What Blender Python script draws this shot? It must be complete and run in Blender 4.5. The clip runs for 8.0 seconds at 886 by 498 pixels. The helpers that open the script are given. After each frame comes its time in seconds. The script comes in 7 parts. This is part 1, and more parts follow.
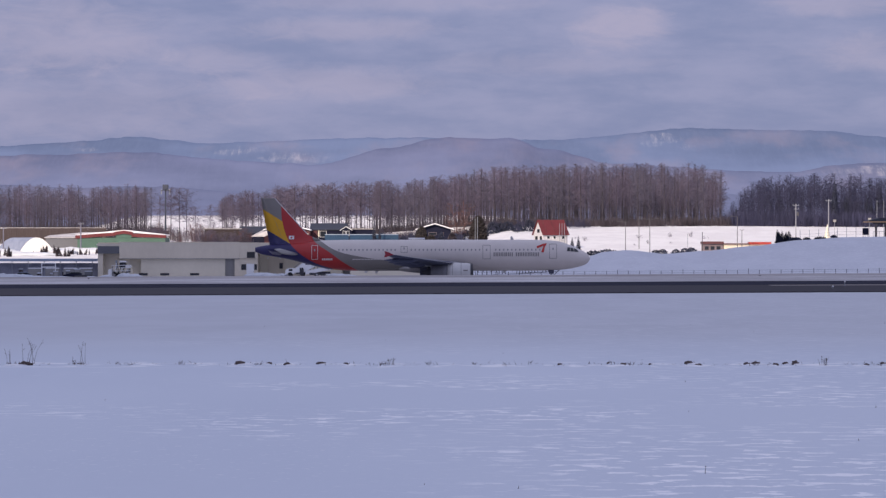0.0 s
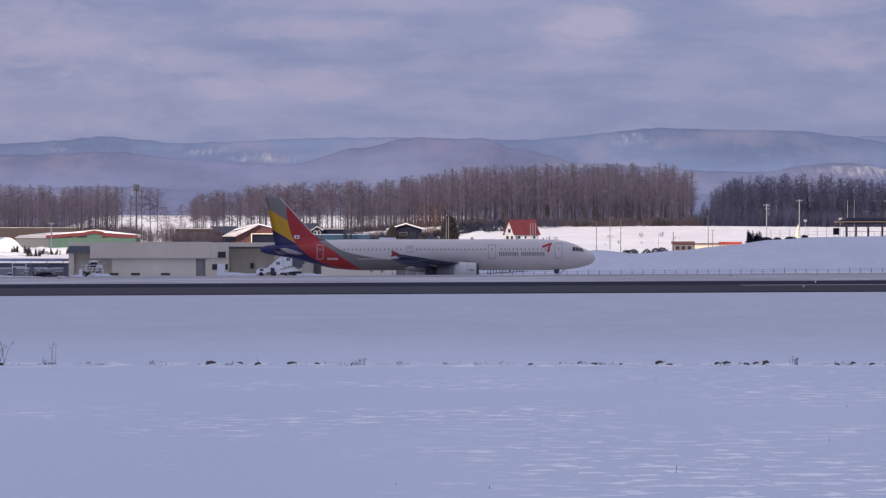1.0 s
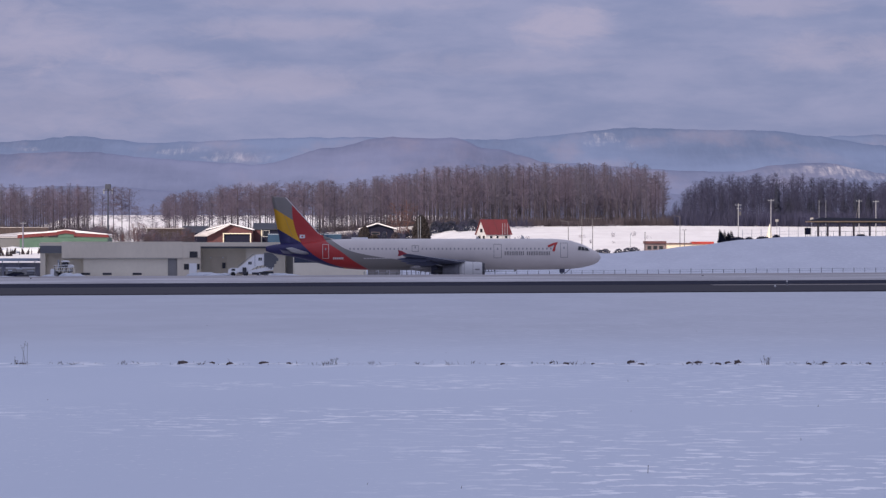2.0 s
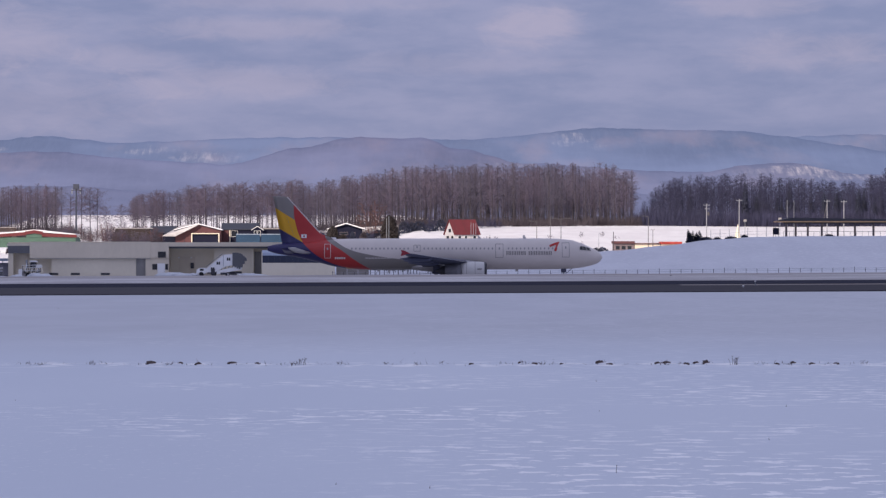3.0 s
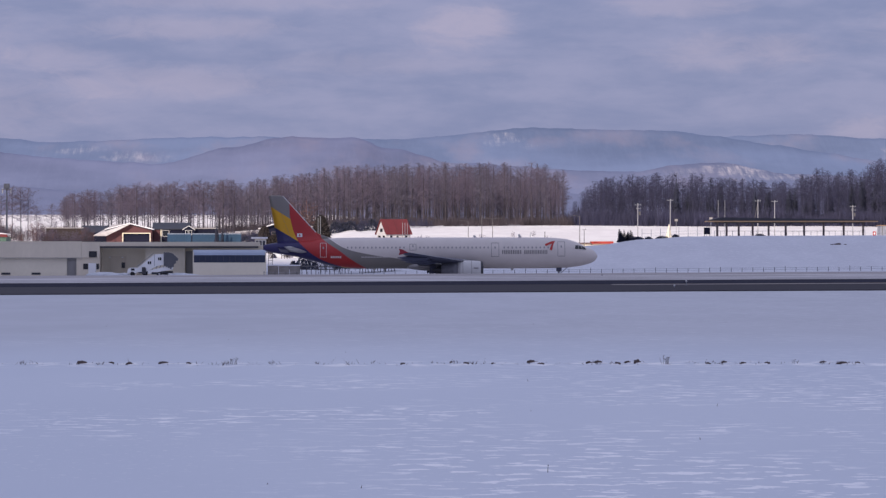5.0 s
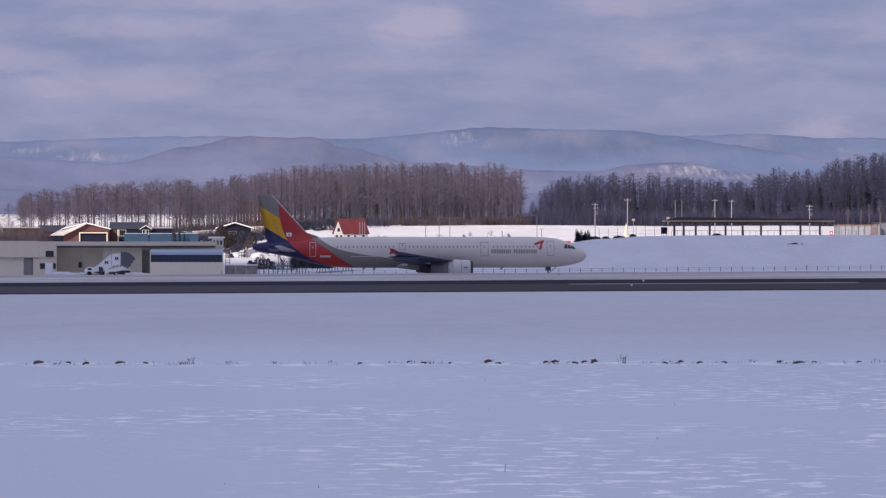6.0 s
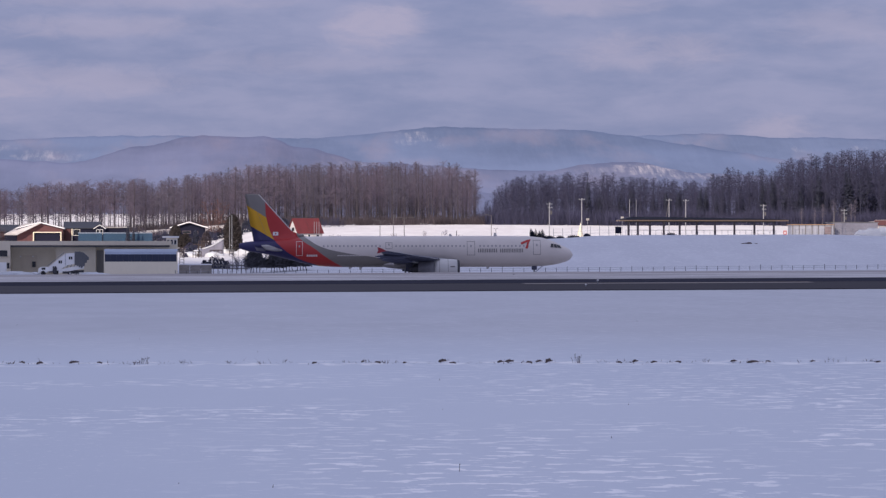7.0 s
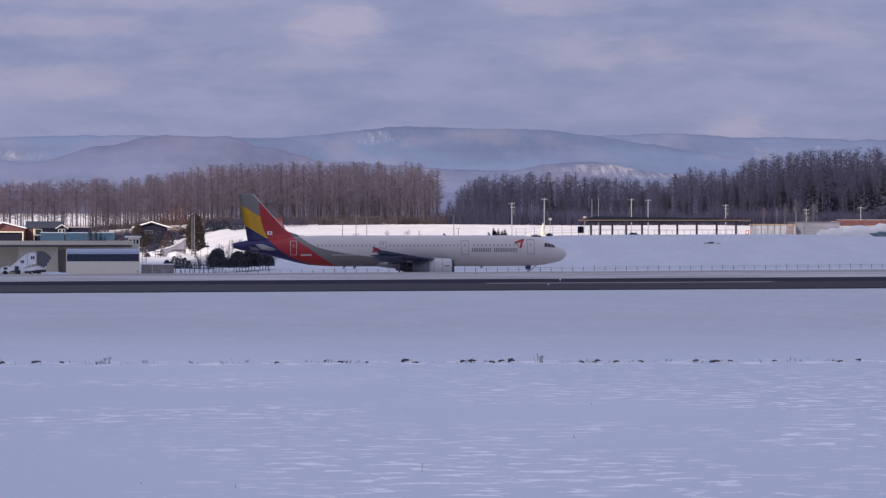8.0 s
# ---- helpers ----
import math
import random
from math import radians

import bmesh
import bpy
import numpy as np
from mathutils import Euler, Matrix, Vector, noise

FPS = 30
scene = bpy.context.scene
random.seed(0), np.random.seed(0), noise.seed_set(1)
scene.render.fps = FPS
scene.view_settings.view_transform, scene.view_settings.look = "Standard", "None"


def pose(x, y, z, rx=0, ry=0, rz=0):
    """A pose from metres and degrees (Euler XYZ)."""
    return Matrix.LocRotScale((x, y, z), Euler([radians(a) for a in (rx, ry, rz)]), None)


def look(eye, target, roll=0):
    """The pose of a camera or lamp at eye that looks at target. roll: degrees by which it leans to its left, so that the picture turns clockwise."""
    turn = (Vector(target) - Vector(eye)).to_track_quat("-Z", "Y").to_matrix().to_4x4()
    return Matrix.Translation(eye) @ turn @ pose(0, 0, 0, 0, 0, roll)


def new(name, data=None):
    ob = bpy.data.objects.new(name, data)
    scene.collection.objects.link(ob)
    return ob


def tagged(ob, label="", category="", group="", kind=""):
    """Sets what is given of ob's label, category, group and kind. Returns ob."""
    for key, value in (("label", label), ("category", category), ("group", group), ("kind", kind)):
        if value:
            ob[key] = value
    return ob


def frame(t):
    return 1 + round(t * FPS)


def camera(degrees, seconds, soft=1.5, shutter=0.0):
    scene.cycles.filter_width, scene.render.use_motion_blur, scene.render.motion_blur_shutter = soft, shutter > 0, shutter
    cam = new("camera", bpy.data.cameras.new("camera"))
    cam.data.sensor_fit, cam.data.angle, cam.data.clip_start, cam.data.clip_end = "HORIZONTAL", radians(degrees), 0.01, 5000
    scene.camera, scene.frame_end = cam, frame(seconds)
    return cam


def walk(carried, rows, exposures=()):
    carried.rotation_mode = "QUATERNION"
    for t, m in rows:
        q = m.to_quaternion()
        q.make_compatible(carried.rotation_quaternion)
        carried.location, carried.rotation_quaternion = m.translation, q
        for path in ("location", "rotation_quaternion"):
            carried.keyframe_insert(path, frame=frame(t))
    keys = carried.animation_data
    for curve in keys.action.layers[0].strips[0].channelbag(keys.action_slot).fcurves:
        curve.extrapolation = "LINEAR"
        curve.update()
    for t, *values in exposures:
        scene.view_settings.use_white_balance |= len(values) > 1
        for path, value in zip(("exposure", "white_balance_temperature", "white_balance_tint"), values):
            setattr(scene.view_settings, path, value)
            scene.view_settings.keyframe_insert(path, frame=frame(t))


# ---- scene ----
# Airfield in winter: an airliner taxies past low service buildings, woods and hills behind.
# x runs along the runway, y away from the camera, z up; the eye stands 4.5 m over the field.

# ---- camera ----
EYE = 4.5
cam = camera(15.0, 8.0, soft=1.35)
PAN = [
    (0.0, 0.0, 0.0), (0.5, 0.2485, 0.0), (1.0, 0.4933, -0.002), (1.5, 0.7195, -0.005),
    (3.0, 1.508, -0.005), (3.5, 1.7524, -0.005), (4.0, 2.0047, -0.0065), (4.5, 2.3243, -0.0085),
    (6.0, 3.4, -0.0178), (6.5, 3.7759, -0.0222), (7.0, 4.1767, -0.026), (7.5, 4.5303, -0.0289), (8.0, 4.8145, -0.0311),
]
walk(cam, [(t, pose(0, 0, EYE, 90 + tilt, 0, -pan)) for t, pan, tilt in PAN], exposures=[(0.0, 0.02, 6460, 17.5), (8.0, 0.02, 6460, 17.5)])

# ---- light ----
SUN_EL, SUN_AZ = 28.0, 210.0  # degrees above the horizon; compass bearing with y as north
to_sun = Vector((math.sin(radians(SUN_AZ)) * math.cos(radians(SUN_EL)), math.cos(radians(SUN_AZ)) * math.cos(radians(SUN_EL)), math.sin(radians(SUN_EL))))
sun = new("sun", bpy.data.lights.new("sun", "SUN"))
sun.data.energy, sun.data.angle, sun.data.color = 4.4, radians(0.53), (1.0, 0.87, 0.69)
sun.matrix_world = look(to_sun * 900, (0, 0, 0))


def make_world():
    """A thin veil of cloud under a clear winter sky, paler overhead, with a few soft pink banks low down."""
    w = bpy.data.worlds.new("winter_sky")
    scene.world = w
    w.use_nodes = True
    nt = w.node_tree
    nt.nodes.clear()
    N, L = nt.nodes.new, nt.links.new

    def put(socket, v):
        if isinstance(v, (int, float)):
            socket.default_value = v
        elif isinstance(v, tuple):
            socket.default_value = (*v, 1)
        else:
            L(v, socket)

    def calc(op, a, b=0.0, c=0.0):
        n = N("ShaderNodeMath")
        n.operation = op
        for k, v in enumerate((a, b, c)):
            put(n.inputs[k], v)
        return n.outputs[0]

    def mixed(fac, a, b, blend="MIX"):
        n = N("ShaderNodeMix")
        n.data_type, n.blend_type = "RGBA", blend
        put(n.inputs["Factor"], fac)
        put(n.inputs["A"], a)
        put(n.inputs["B"], b)
        return n.outputs["Result"]

    def ranged(v, a, b, lo=0.0, hi=1.0):
        n = N("ShaderNodeMapRange")
        n.interpolation_type = "SMOOTHSTEP"
        for key, q in (("From Min", a), ("From Max", b), ("To Min", lo), ("To Max", hi)):
            n.inputs[key].default_value = q
        put(n.inputs["Value"], v)
        return n.outputs["Result"]

    co, sep = N("ShaderNodeTexCoord"), N("ShaderNodeSeparateXYZ")
    L(co.outputs["Generated"], sep.inputs[0])
    X, Y, Z = sep.outputs["X"], sep.outputs["Y"], sep.outputs["Z"]

    def noise_of(scale, detail, rough, bend=0.0):
        mp, n = N("ShaderNodeMapping"), N("ShaderNodeTexNoise")
        mp.inputs["Scale"].default_value = scale
        n.inputs["Scale"].default_value, n.inputs["Detail"].default_value = 1.0, detail
        n.inputs["Roughness"].default_value, n.inputs["Distortion"].default_value = rough, bend
        L(co.outputs["Generated"], mp.inputs["Vector"])
        L(mp.outputs["Vector"], n.inputs["Vector"])
        return n.outputs["Fac"]

    sky = N("ShaderNodeTexSky")
    sky.sky_type, sky.sun_disc = "NISHITA", False
    sky.sun_elevation, sky.sun_rotation = radians(SUN_EL), radians(SUN_AZ)
    clear = mixed(1.0, sky.outputs["Color"], (0.10, 0.10, 0.10), "MULTIPLY")
    wide = noise_of((11, 11, 62), 6, 0.55, 0.5)
    banks = noise_of((30, 30, 115), 6, 0.55, 0.3)
    fine = noise_of((80, 80, 240), 5, 0.6)
    veil = calc("ADD", calc("MULTIPLY_ADD", fine, 0.18, calc("MULTIPLY", wide, 0.45)), calc("MULTIPLY", banks, 0.45))
    low = mixed(ranged(veil, 0.40, 0.68), (0.200, 0.242, 0.414), (0.282, 0.307, 0.476))
    # pink-lit banks: bearing, rise, half width, half height as slopes of the line of sight
    facing = calc("MAXIMUM", Y, 0.05)
    ax, az = calc("DIVIDE", X, facing), calc("DIVIDE", Z, facing)
    ragged = calc("MULTIPLY_ADD", noise_of((60, 60, 170), 6, 0.65, 0.6), 5.0, -2.5)
    for a, b, wa, wb, k in ((0.0539, 0.0665, 0.012, 0.0058, 0.75), (-0.033, 0.0655, 0.030, 0.003, 0.5), (-0.067, 0.0565, 0.014, 0.004, 0.4), (-0.038, 0.049, 0.030, 0.0046, 0.5), (-0.118, 0.064, 0.030, 0.010, 0.55), (-0.110, 0.042, 0.045, 0.010, 0.35),
                            (0.1357, 0.0585, 0.022, 0.005, 0.55), (0.119, 0.0725, 0.018, 0.003, 0.55), (0.1724, 0.035, 0.010, 0.004, 0.6), (0.195, 0.066, 0.02, 0.005, 0.4), (-0.015, 0.0735, 0.04, 0.0025, 0.4), (0.03, 0.055, 0.03, 0.003, 0.3)):
        dx = calc("DIVIDE", calc("SUBTRACT", ax, a), wa)
        dz = calc("DIVIDE", calc("SUBTRACT", az, b), wb)
        d = calc("ADD", calc("ADD", calc("MULTIPLY", dx, dx), calc("MULTIPLY", dz, dz)), ragged)
        low = mixed(ranged(d, -0.4, 2.2, 0.75 * k, 0.0), low, (0.45, 0.41, 0.53))
    veiled = mixed(0.93, clear, low)
    colour = mixed(ranged(Z, 0.09, 0.75), veiled, (0.47, 0.52, 0.71))
    bg, out = N("ShaderNodeBackground"), N("ShaderNodeOutputWorld")
    L(colour, bg.inputs["Color"])
    bg.inputs["Strength"].default_value = 1.0
    L(bg.outputs["Background"], out.inputs["Surface"])


make_world()


# ---- materials ----
def material(name, colour, rough=0.7, metal=0.0, vary=0.15, scale=1.0, bump=0.0, fine=12.0, spec=0.4, colour2=None, stretch=(1, 1, 1), lo=0.35, hi=0.68):
    """A surface with large patches, fine grain and relief, in metres of the object's own space."""
    m = bpy.data.materials.new(name)
    m.use_nodes = True
    nt = m.node_tree
    b = nt.nodes["Principled BSDF"]
    N, L = nt.nodes.new, nt.links.new
    b.inputs["Roughness"].default_value, b.inputs["Metallic"].default_value = rough, metal
    b.inputs["Specular IOR Level"].default_value = spec
    c2 = colour2 or tuple(c * (1 - 2 * vary) for c in colour)
    co, mp = N("ShaderNodeTexCoord"), N("ShaderNodeMapping")
    mp.inputs["Scale"].default_value = stretch
    L(co.outputs["Object"], mp.inputs["Vector"])
    n1, n2 = N("ShaderNodeTexNoise"), N("ShaderNodeTexNoise")
    n1.inputs["Scale"].default_value, n1.inputs["Detail"].default_value = scale, 5
    n2.inputs["Scale"].default_value, n2.inputs["Detail"].default_value = scale * fine, 4
    L(mp.outputs["Vector"], n1.inputs["Vector"])
    L(mp.outputs["Vector"], n2.inputs["Vector"])
    r = N("ShaderNodeValToRGB")
    r.color_ramp.elements[0].position, r.color_ramp.elements[0].color = lo, (*c2, 1)
    r.color_ramp.elements[1].position, r.color_ramp.elements[1].color = hi, (*colour, 1)
    s = N("ShaderNodeMath")
    s.operation = "MULTIPLY_ADD"
    s.inputs[1].default_value = 0.35
    t = N("ShaderNodeMath")
    t.operation = "MULTIPLY"
    t.inputs[1].default_value = 0.65
    L(n1.outputs["Fac"], t.inputs[0])
    L(n2.outputs["Fac"], s.inputs[0])
    L(t.outputs[0], s.inputs[2])
    L(s.outputs[0], r.inputs["Fac"])
    L(r.outputs["Color"], b.inputs["Base Color"])
    if bump:
        bp = N("ShaderNodeBump")
        bp.inputs["Strength"].default_value, bp.inputs["Distance"].default_value = 0.6, bump
        L(s.outputs[0], bp.inputs["Height"])
        L(bp.outputs["Normal"], b.inputs["Normal"])
    return m


M = {}


def snow_ground():
    """Settled snow, its tone stepped along y; the near field, before the furrow at 131 m, is paler, bluer and carries
    bright wind crust.
    """
    m = bpy.data.materials.new("snow")
    m.use_nodes = True
    nt = m.node_tree
    b = nt.nodes["Principled BSDF"]
    N, L = nt.nodes.new, nt.links.new
    b.inputs["Roughness"].default_value, b.inputs["Specular IOR Level"].default_value = 0.6, 0.3
    co, sep = N("ShaderNodeTexCoord"), N("ShaderNodeSeparateXYZ")
    L(co.outputs["Object"], sep.inputs[0])

    def noise_of(scale, detail, stretch=(1, 1, 1), rough=0.5):
        mp, n = N("ShaderNodeMapping"), N("ShaderNodeTexNoise")
        mp.inputs["Scale"].default_value = stretch
        n.inputs["Scale"].default_value, n.inputs["Detail"].default_value, n.inputs["Roughness"].default_value = scale, detail, rough
        L(co.outputs["Object"], mp.inputs["Vector"])
        L(mp.outputs["Vector"], n.inputs["Vector"])
        return n.outputs["Fac"]

    def ranged(value, a, c, lo, hi):
        r = N("ShaderNodeMapRange")
        r.interpolation_type = "SMOOTHSTEP"
        for key, v in (("From Min", a), ("From Max", c), ("To Min", lo), ("To Max", hi)):
            r.inputs[key].default_value = v
        L(value, r.inputs["Value"])
        return r.outputs["Result"]

    def mixed(fac, a, c):
        mx = N("ShaderNodeMix")
        mx.data_type = "RGBA"
        L(fac, mx.inputs["Factor"])
        for key, v in (("A", a), ("B", c)):
            if isinstance(v, tuple):
                mx.inputs[key].default_value = (*v, 1)
            else:
                L(v, mx.inputs[key])
        return mx.outputs["Result"]

    def times(a, c):
        k = N("ShaderNodeMath")
        k.operation = "MULTIPLY"
        L(a, k.inputs[0])
        L(c, k.inputs[1])
        return k.outputs[0]

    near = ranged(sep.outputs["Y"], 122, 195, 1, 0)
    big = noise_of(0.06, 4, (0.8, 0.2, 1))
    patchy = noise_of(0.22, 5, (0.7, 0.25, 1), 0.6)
    # greyer tone beyond the furrow
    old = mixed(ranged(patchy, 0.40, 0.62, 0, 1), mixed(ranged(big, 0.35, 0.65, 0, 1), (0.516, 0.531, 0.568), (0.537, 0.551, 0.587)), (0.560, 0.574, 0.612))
    near_snow = mixed(ranged(big, 0.35, 0.65, 0, 1), (0.620, 0.666, 0.735), (0.670, 0.712, 0.772))
    c = mixed(near, old, near_snow)
    # the bank behind the airfield is paler than the flat
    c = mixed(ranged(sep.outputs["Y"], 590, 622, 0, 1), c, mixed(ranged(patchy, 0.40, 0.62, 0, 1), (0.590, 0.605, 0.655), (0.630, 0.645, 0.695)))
    # the fields behind the airfield are paler still and less blue
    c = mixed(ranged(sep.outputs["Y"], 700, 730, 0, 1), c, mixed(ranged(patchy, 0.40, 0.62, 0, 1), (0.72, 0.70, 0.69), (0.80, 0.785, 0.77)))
    # wind has laid more crust towards the east
    east = N("ShaderNodeMath")
    east.operation = "MULTIPLY_ADD"
    L(sep.outputs["X"], east.inputs[0])
    east.inputs[1].default_value = 0.006
    L(noise_of(0.07, 5, (0.8, 0.6, 1)), east.inputs[2])
    crust = times(ranged(noise_of(1.5, 7, (0.72, 0.85, 1), 0.6), 0.552, 0.582, 0, 1), ranged(east.outputs[0], 0.46, 0.58, 0, 1))
    flecks = times(ranged(noise_of(4.2, 4, (1.0, 0.55, 1), 0.6), 0.60, 0.66, 0, 0.35), ranged(noise_of(0.05, 3), 0.40, 0.58, 0, 1))
    c = mixed(times(flecks, ranged(sep.outputs["Y"], 88, 126, 1, 0.12)), c, (0.96, 0.95, 0.95))
    c = mixed(times(crust, ranged(sep.outputs["Y"], 98, 140, 1, 0.2)), c, (0.985, 0.985, 0.985))
    # drifted snow caught along the furrow
    band = times(ranged(sep.outputs["Y"], 126.5, 130, 0, 1), ranged(sep.outputs["Y"], 131, 135.5, 1, 0))
    c = mixed(times(band, ranged(noise_of(0.9, 5, (0.8, 0.5, 1), 0.6), 0.50, 0.60, 0, 0.95)), c, (0.95, 0.95, 0.95))
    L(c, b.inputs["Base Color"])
    bp = N("ShaderNodeBump")
    bp.inputs["Strength"].default_value, bp.inputs["Distance"].default_value = 0.5, 0.08
    L(noise_of(1.6, 6, (0.8, 1, 1), 0.6), bp.inputs["Height"])
    L(bp.outputs["Normal"], b.inputs["Normal"])
    return m


M["snow"] = snow_ground()
M["snow_roof"] = material("roof_snow", (0.90, 0.90, 0.92), 0.6, vary=0.05, scale=0.8, bump=0.03)
M["asphalt"] = material("asphalt", (0.038, 0.031, 0.036), 0.85, scale=0.09, bump=0.004, fine=30, colour2=(0.025, 0.022, 0.030), stretch=(0.06, 1, 1), lo=0.42, hi=0.58)


def darken_east(m, x0, x1, k):
    """Multiplies the base colour by k, easing in eastwards from x0 to x1."""
    nt = m.node_tree
    co, sep, r, mx = (nt.nodes.new("ShaderNode" + q) for q in ("TexCoord", "SeparateXYZ", "MapRange", "Mix"))
    mx.data_type, mx.blend_type = "RGBA", "MULTIPLY"
    sock = nt.nodes["Principled BSDF"].inputs["Base Color"]
    nt.links.new(co.outputs["Object"], sep.inputs[0])
    nt.links.new(sep.outputs["X"], r.inputs["Value"])
    r.interpolation_type = "SMOOTHSTEP"
    r.inputs["From Min"].default_value, r.inputs["From Max"].default_value = x0, x1
    nt.links.new(r.outputs["Result"], mx.inputs["Factor"])
    nt.links.new(sock.links[0].from_socket, mx.inputs["A"])
    mx.inputs["B"].default_value = k
    nt.links.new(mx.outputs["Result"], sock)


darken_east(M["asphalt"], -4.94, 42.08, (0.62, 0.52, 0.60, 1))
M["bluish"] = material("bluish_asphalt", (0.013, 0.013, 0.034), 0.8, spec=0.1, vary=0.2, scale=0.1, stretch=(0.08, 1, 1))
M["dirty"] = material("gritty_ice", (0.34, 0.28, 0.23), 0.8, scale=0.3, colour2=(0.16, 0.15, 0.15), stretch=(0.2, 1, 1))
M["verge"] = material("gritty_snow", (0.61, 0.59, 0.585), 0.8, scale=0.32, colour2=(0.36, 0.335, 0.335), stretch=(0.16, 1, 1), lo=0.42, hi=0.60)
M["verge_dark"] = material("ploughed_dirty_snow", (0.46, 0.425, 0.42), 0.8, scale=0.4, colour2=(0.28, 0.25, 0.24), stretch=(0.15, 1, 1))
M["panel"] = material("grey_cladding", (0.75, 0.665, 0.525), 0.6, vary=0.06, scale=0.15, stretch=(1, 1, 0.4))
M["panel_dark"] = material("dark_cladding", (0.15, 0.155, 0.17), 0.6, vary=0.1, scale=0.3)
M["panel_light"] = material("pale_cladding", (0.81, 0.735, 0.585), 0.6, vary=0.05, scale=0.15)
M["recess"] = material("shutter_grey", (0.33, 0.32, 0.31), 0.55, vary=0.08, scale=0.3)
M["glass"] = material("dark_glass", (0.02, 0.024, 0.03), 0.12, vary=0.1, spec=0.6)
M["navy_glass"] = material("navy_roof_sheet", (0.03, 0.04, 0.075), 0.35, vary=0.1)
M["white"] = material("white_paint", (0.86, 0.86, 0.85), 0.5, vary=0.04)
M["metal"] = material("galvanised_steel", (0.34, 0.36, 0.39), 0.5, 0.6, vary=0.1)
M["dark_metal"] = material("dark_steel", (0.07, 0.07, 0.08), 0.5, 0.5, vary=0.1)
M["slate"] = material("blue_grey_sheet", (0.34, 0.34, 0.40), 0.6, scale=0.45, colour2=(0.16, 0.16, 0.20))
M["pipe"] = material("pale_blue_roof_sheet", (0.36, 0.43, 0.55), 0.45, vary=0.08, scale=0.4)
M["concrete"] = material("concrete", (0.33, 0.32, 0.31), 0.85, vary=0.12, scale=0.6, bump=0.01)
M["block"] = material("brown_grey_blockwork", (0.33, 0.30, 0.28), 0.85, vary=0.2, scale=0.7, bump=0.01, stretch=(1, 1, 3))
M["depot"] = material("grey_violet_slats", (0.20, 0.20, 0.26), 0.7, vary=0.15, scale=0.4)
M["louvre"] = material("blue_grey_louvres", (0.23, 0.24, 0.31), 0.6, vary=0.12, scale=0.4)
M["net"] = material("teal_grey_netting", (0.20, 0.29, 0.33), 0.8, scale=1.2, colour2=(0.08, 0.12, 0.15), bump=0.05)
# hangar vault's shade mixed into its membrane colour
M["vault"] = material("shaded_blue_membrane", (0.30, 0.33, 0.42), 0.5, scale=0.5, colour2=(0.20, 0.23, 0.31), stretch=(3, 0.4, 1))
M["pale_boards"] = material("pale_grey_boards", (0.34, 0.36, 0.43), 0.7, vary=0.15, scale=0.5, stretch=(3, 3, 0.4))
M["post_timber"] = material("grey_brown_timber", (0.16, 0.135, 0.145), 0.8, vary=0.2, scale=0.6, stretch=(4, 4, 0.3))
M["concrete_pole"] = material("pale_concrete_pole", (0.34, 0.35, 0.38), 0.8, vary=0.12)
M["aft_cowl"] = material("dark_cowl_grey", (0.20, 0.20, 0.225), 0.45, vary=0.2, scale=0.8)
M["louvre_dark"] = material("dark_blue_grey_steel", (0.055, 0.065, 0.095), 0.7, vary=0.15)
M["birch"] = material("pale_birch_bark", (0.34, 0.31, 0.33), 0.85, vary=0.25, scale=0.8)
M["snow_heap"] = material("settled_heap_snow", (0.62, 0.65, 0.70), 0.6, vary=0.08, scale=0.5, bump=0.04)
M["kiosk"] = material("mauve_grey_boards", (0.22, 0.175, 0.19), 0.7, vary=0.15, scale=0.6)
M["wood"] = material("weathered_wood", (0.064, 0.048, 0.048), 0.8, vary=0.2, scale=0.8, stretch=(4, 4, 0.3))
M["brown_fence"] = material("brown_boards", (0.074, 0.055, 0.054), 0.8, vary=0.15, scale=0.7, stretch=(3, 3, 0.3))
M["brick_red"] = material("red_cladding", (0.125, 0.052, 0.057), 0.8, vary=0.12, scale=0.5)
M["roof_red"] = material("red_sheet_roof", (0.15, 0.024, 0.028), 0.6, vary=0.1, scale=0.4)
M["roof_bright"] = material("bright_red_roof_sheet", (0.42, 0.05, 0.035), 0.45, vary=0.08, scale=0.4)
M["roof_dark"] = material("dark_slate_roof", (0.030, 0.036, 0.056), 0.6, vary=0.15, scale=0.5)
M["green"] = material("green_cladding", (0.075, 0.15, 0.115), 0.6, vary=0.12, scale=0.3)
M["teal"] = material("teal_container_steel", (0.018, 0.062, 0.125), 0.5, vary=0.12, scale=0.3)
M["navy"] = material("navy_paint", (0.014, 0.016, 0.036), 0.8, vary=0.1, spec=0.15)
M["pole"] = material("weathered_pole", (0.14, 0.135, 0.14), 0.8, vary=0.15)
M["tan"] = material("tan_fascia", (0.44, 0.29, 0.17), 0.6, vary=0.1)
M["tarp"] = material("white_membrane", (0.80, 0.79, 0.76), 0.5, vary=0.04, scale=0.4)
# violet-blue in the twig, bark and needle colours stands in for distant haze
M["bark"] = material("larch_bark", (0.092, 0.082, 0.100), 0.9, vary=0.25, scale=0.6)
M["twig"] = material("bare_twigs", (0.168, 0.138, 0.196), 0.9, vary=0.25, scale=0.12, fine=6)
M["bark_dark"] = material("dark_bark", (0.055, 0.058, 0.102), 0.9, vary=0.25, scale=0.6)
M["hedge"] = material("winter_hedge", (0.105, 0.106, 0.128), 0.85, vary=0.3, scale=0.8)
M["brush"] = material("brushwood_twigs", (0.088, 0.072, 0.088), 0.9, vary=0.25, scale=0.3)
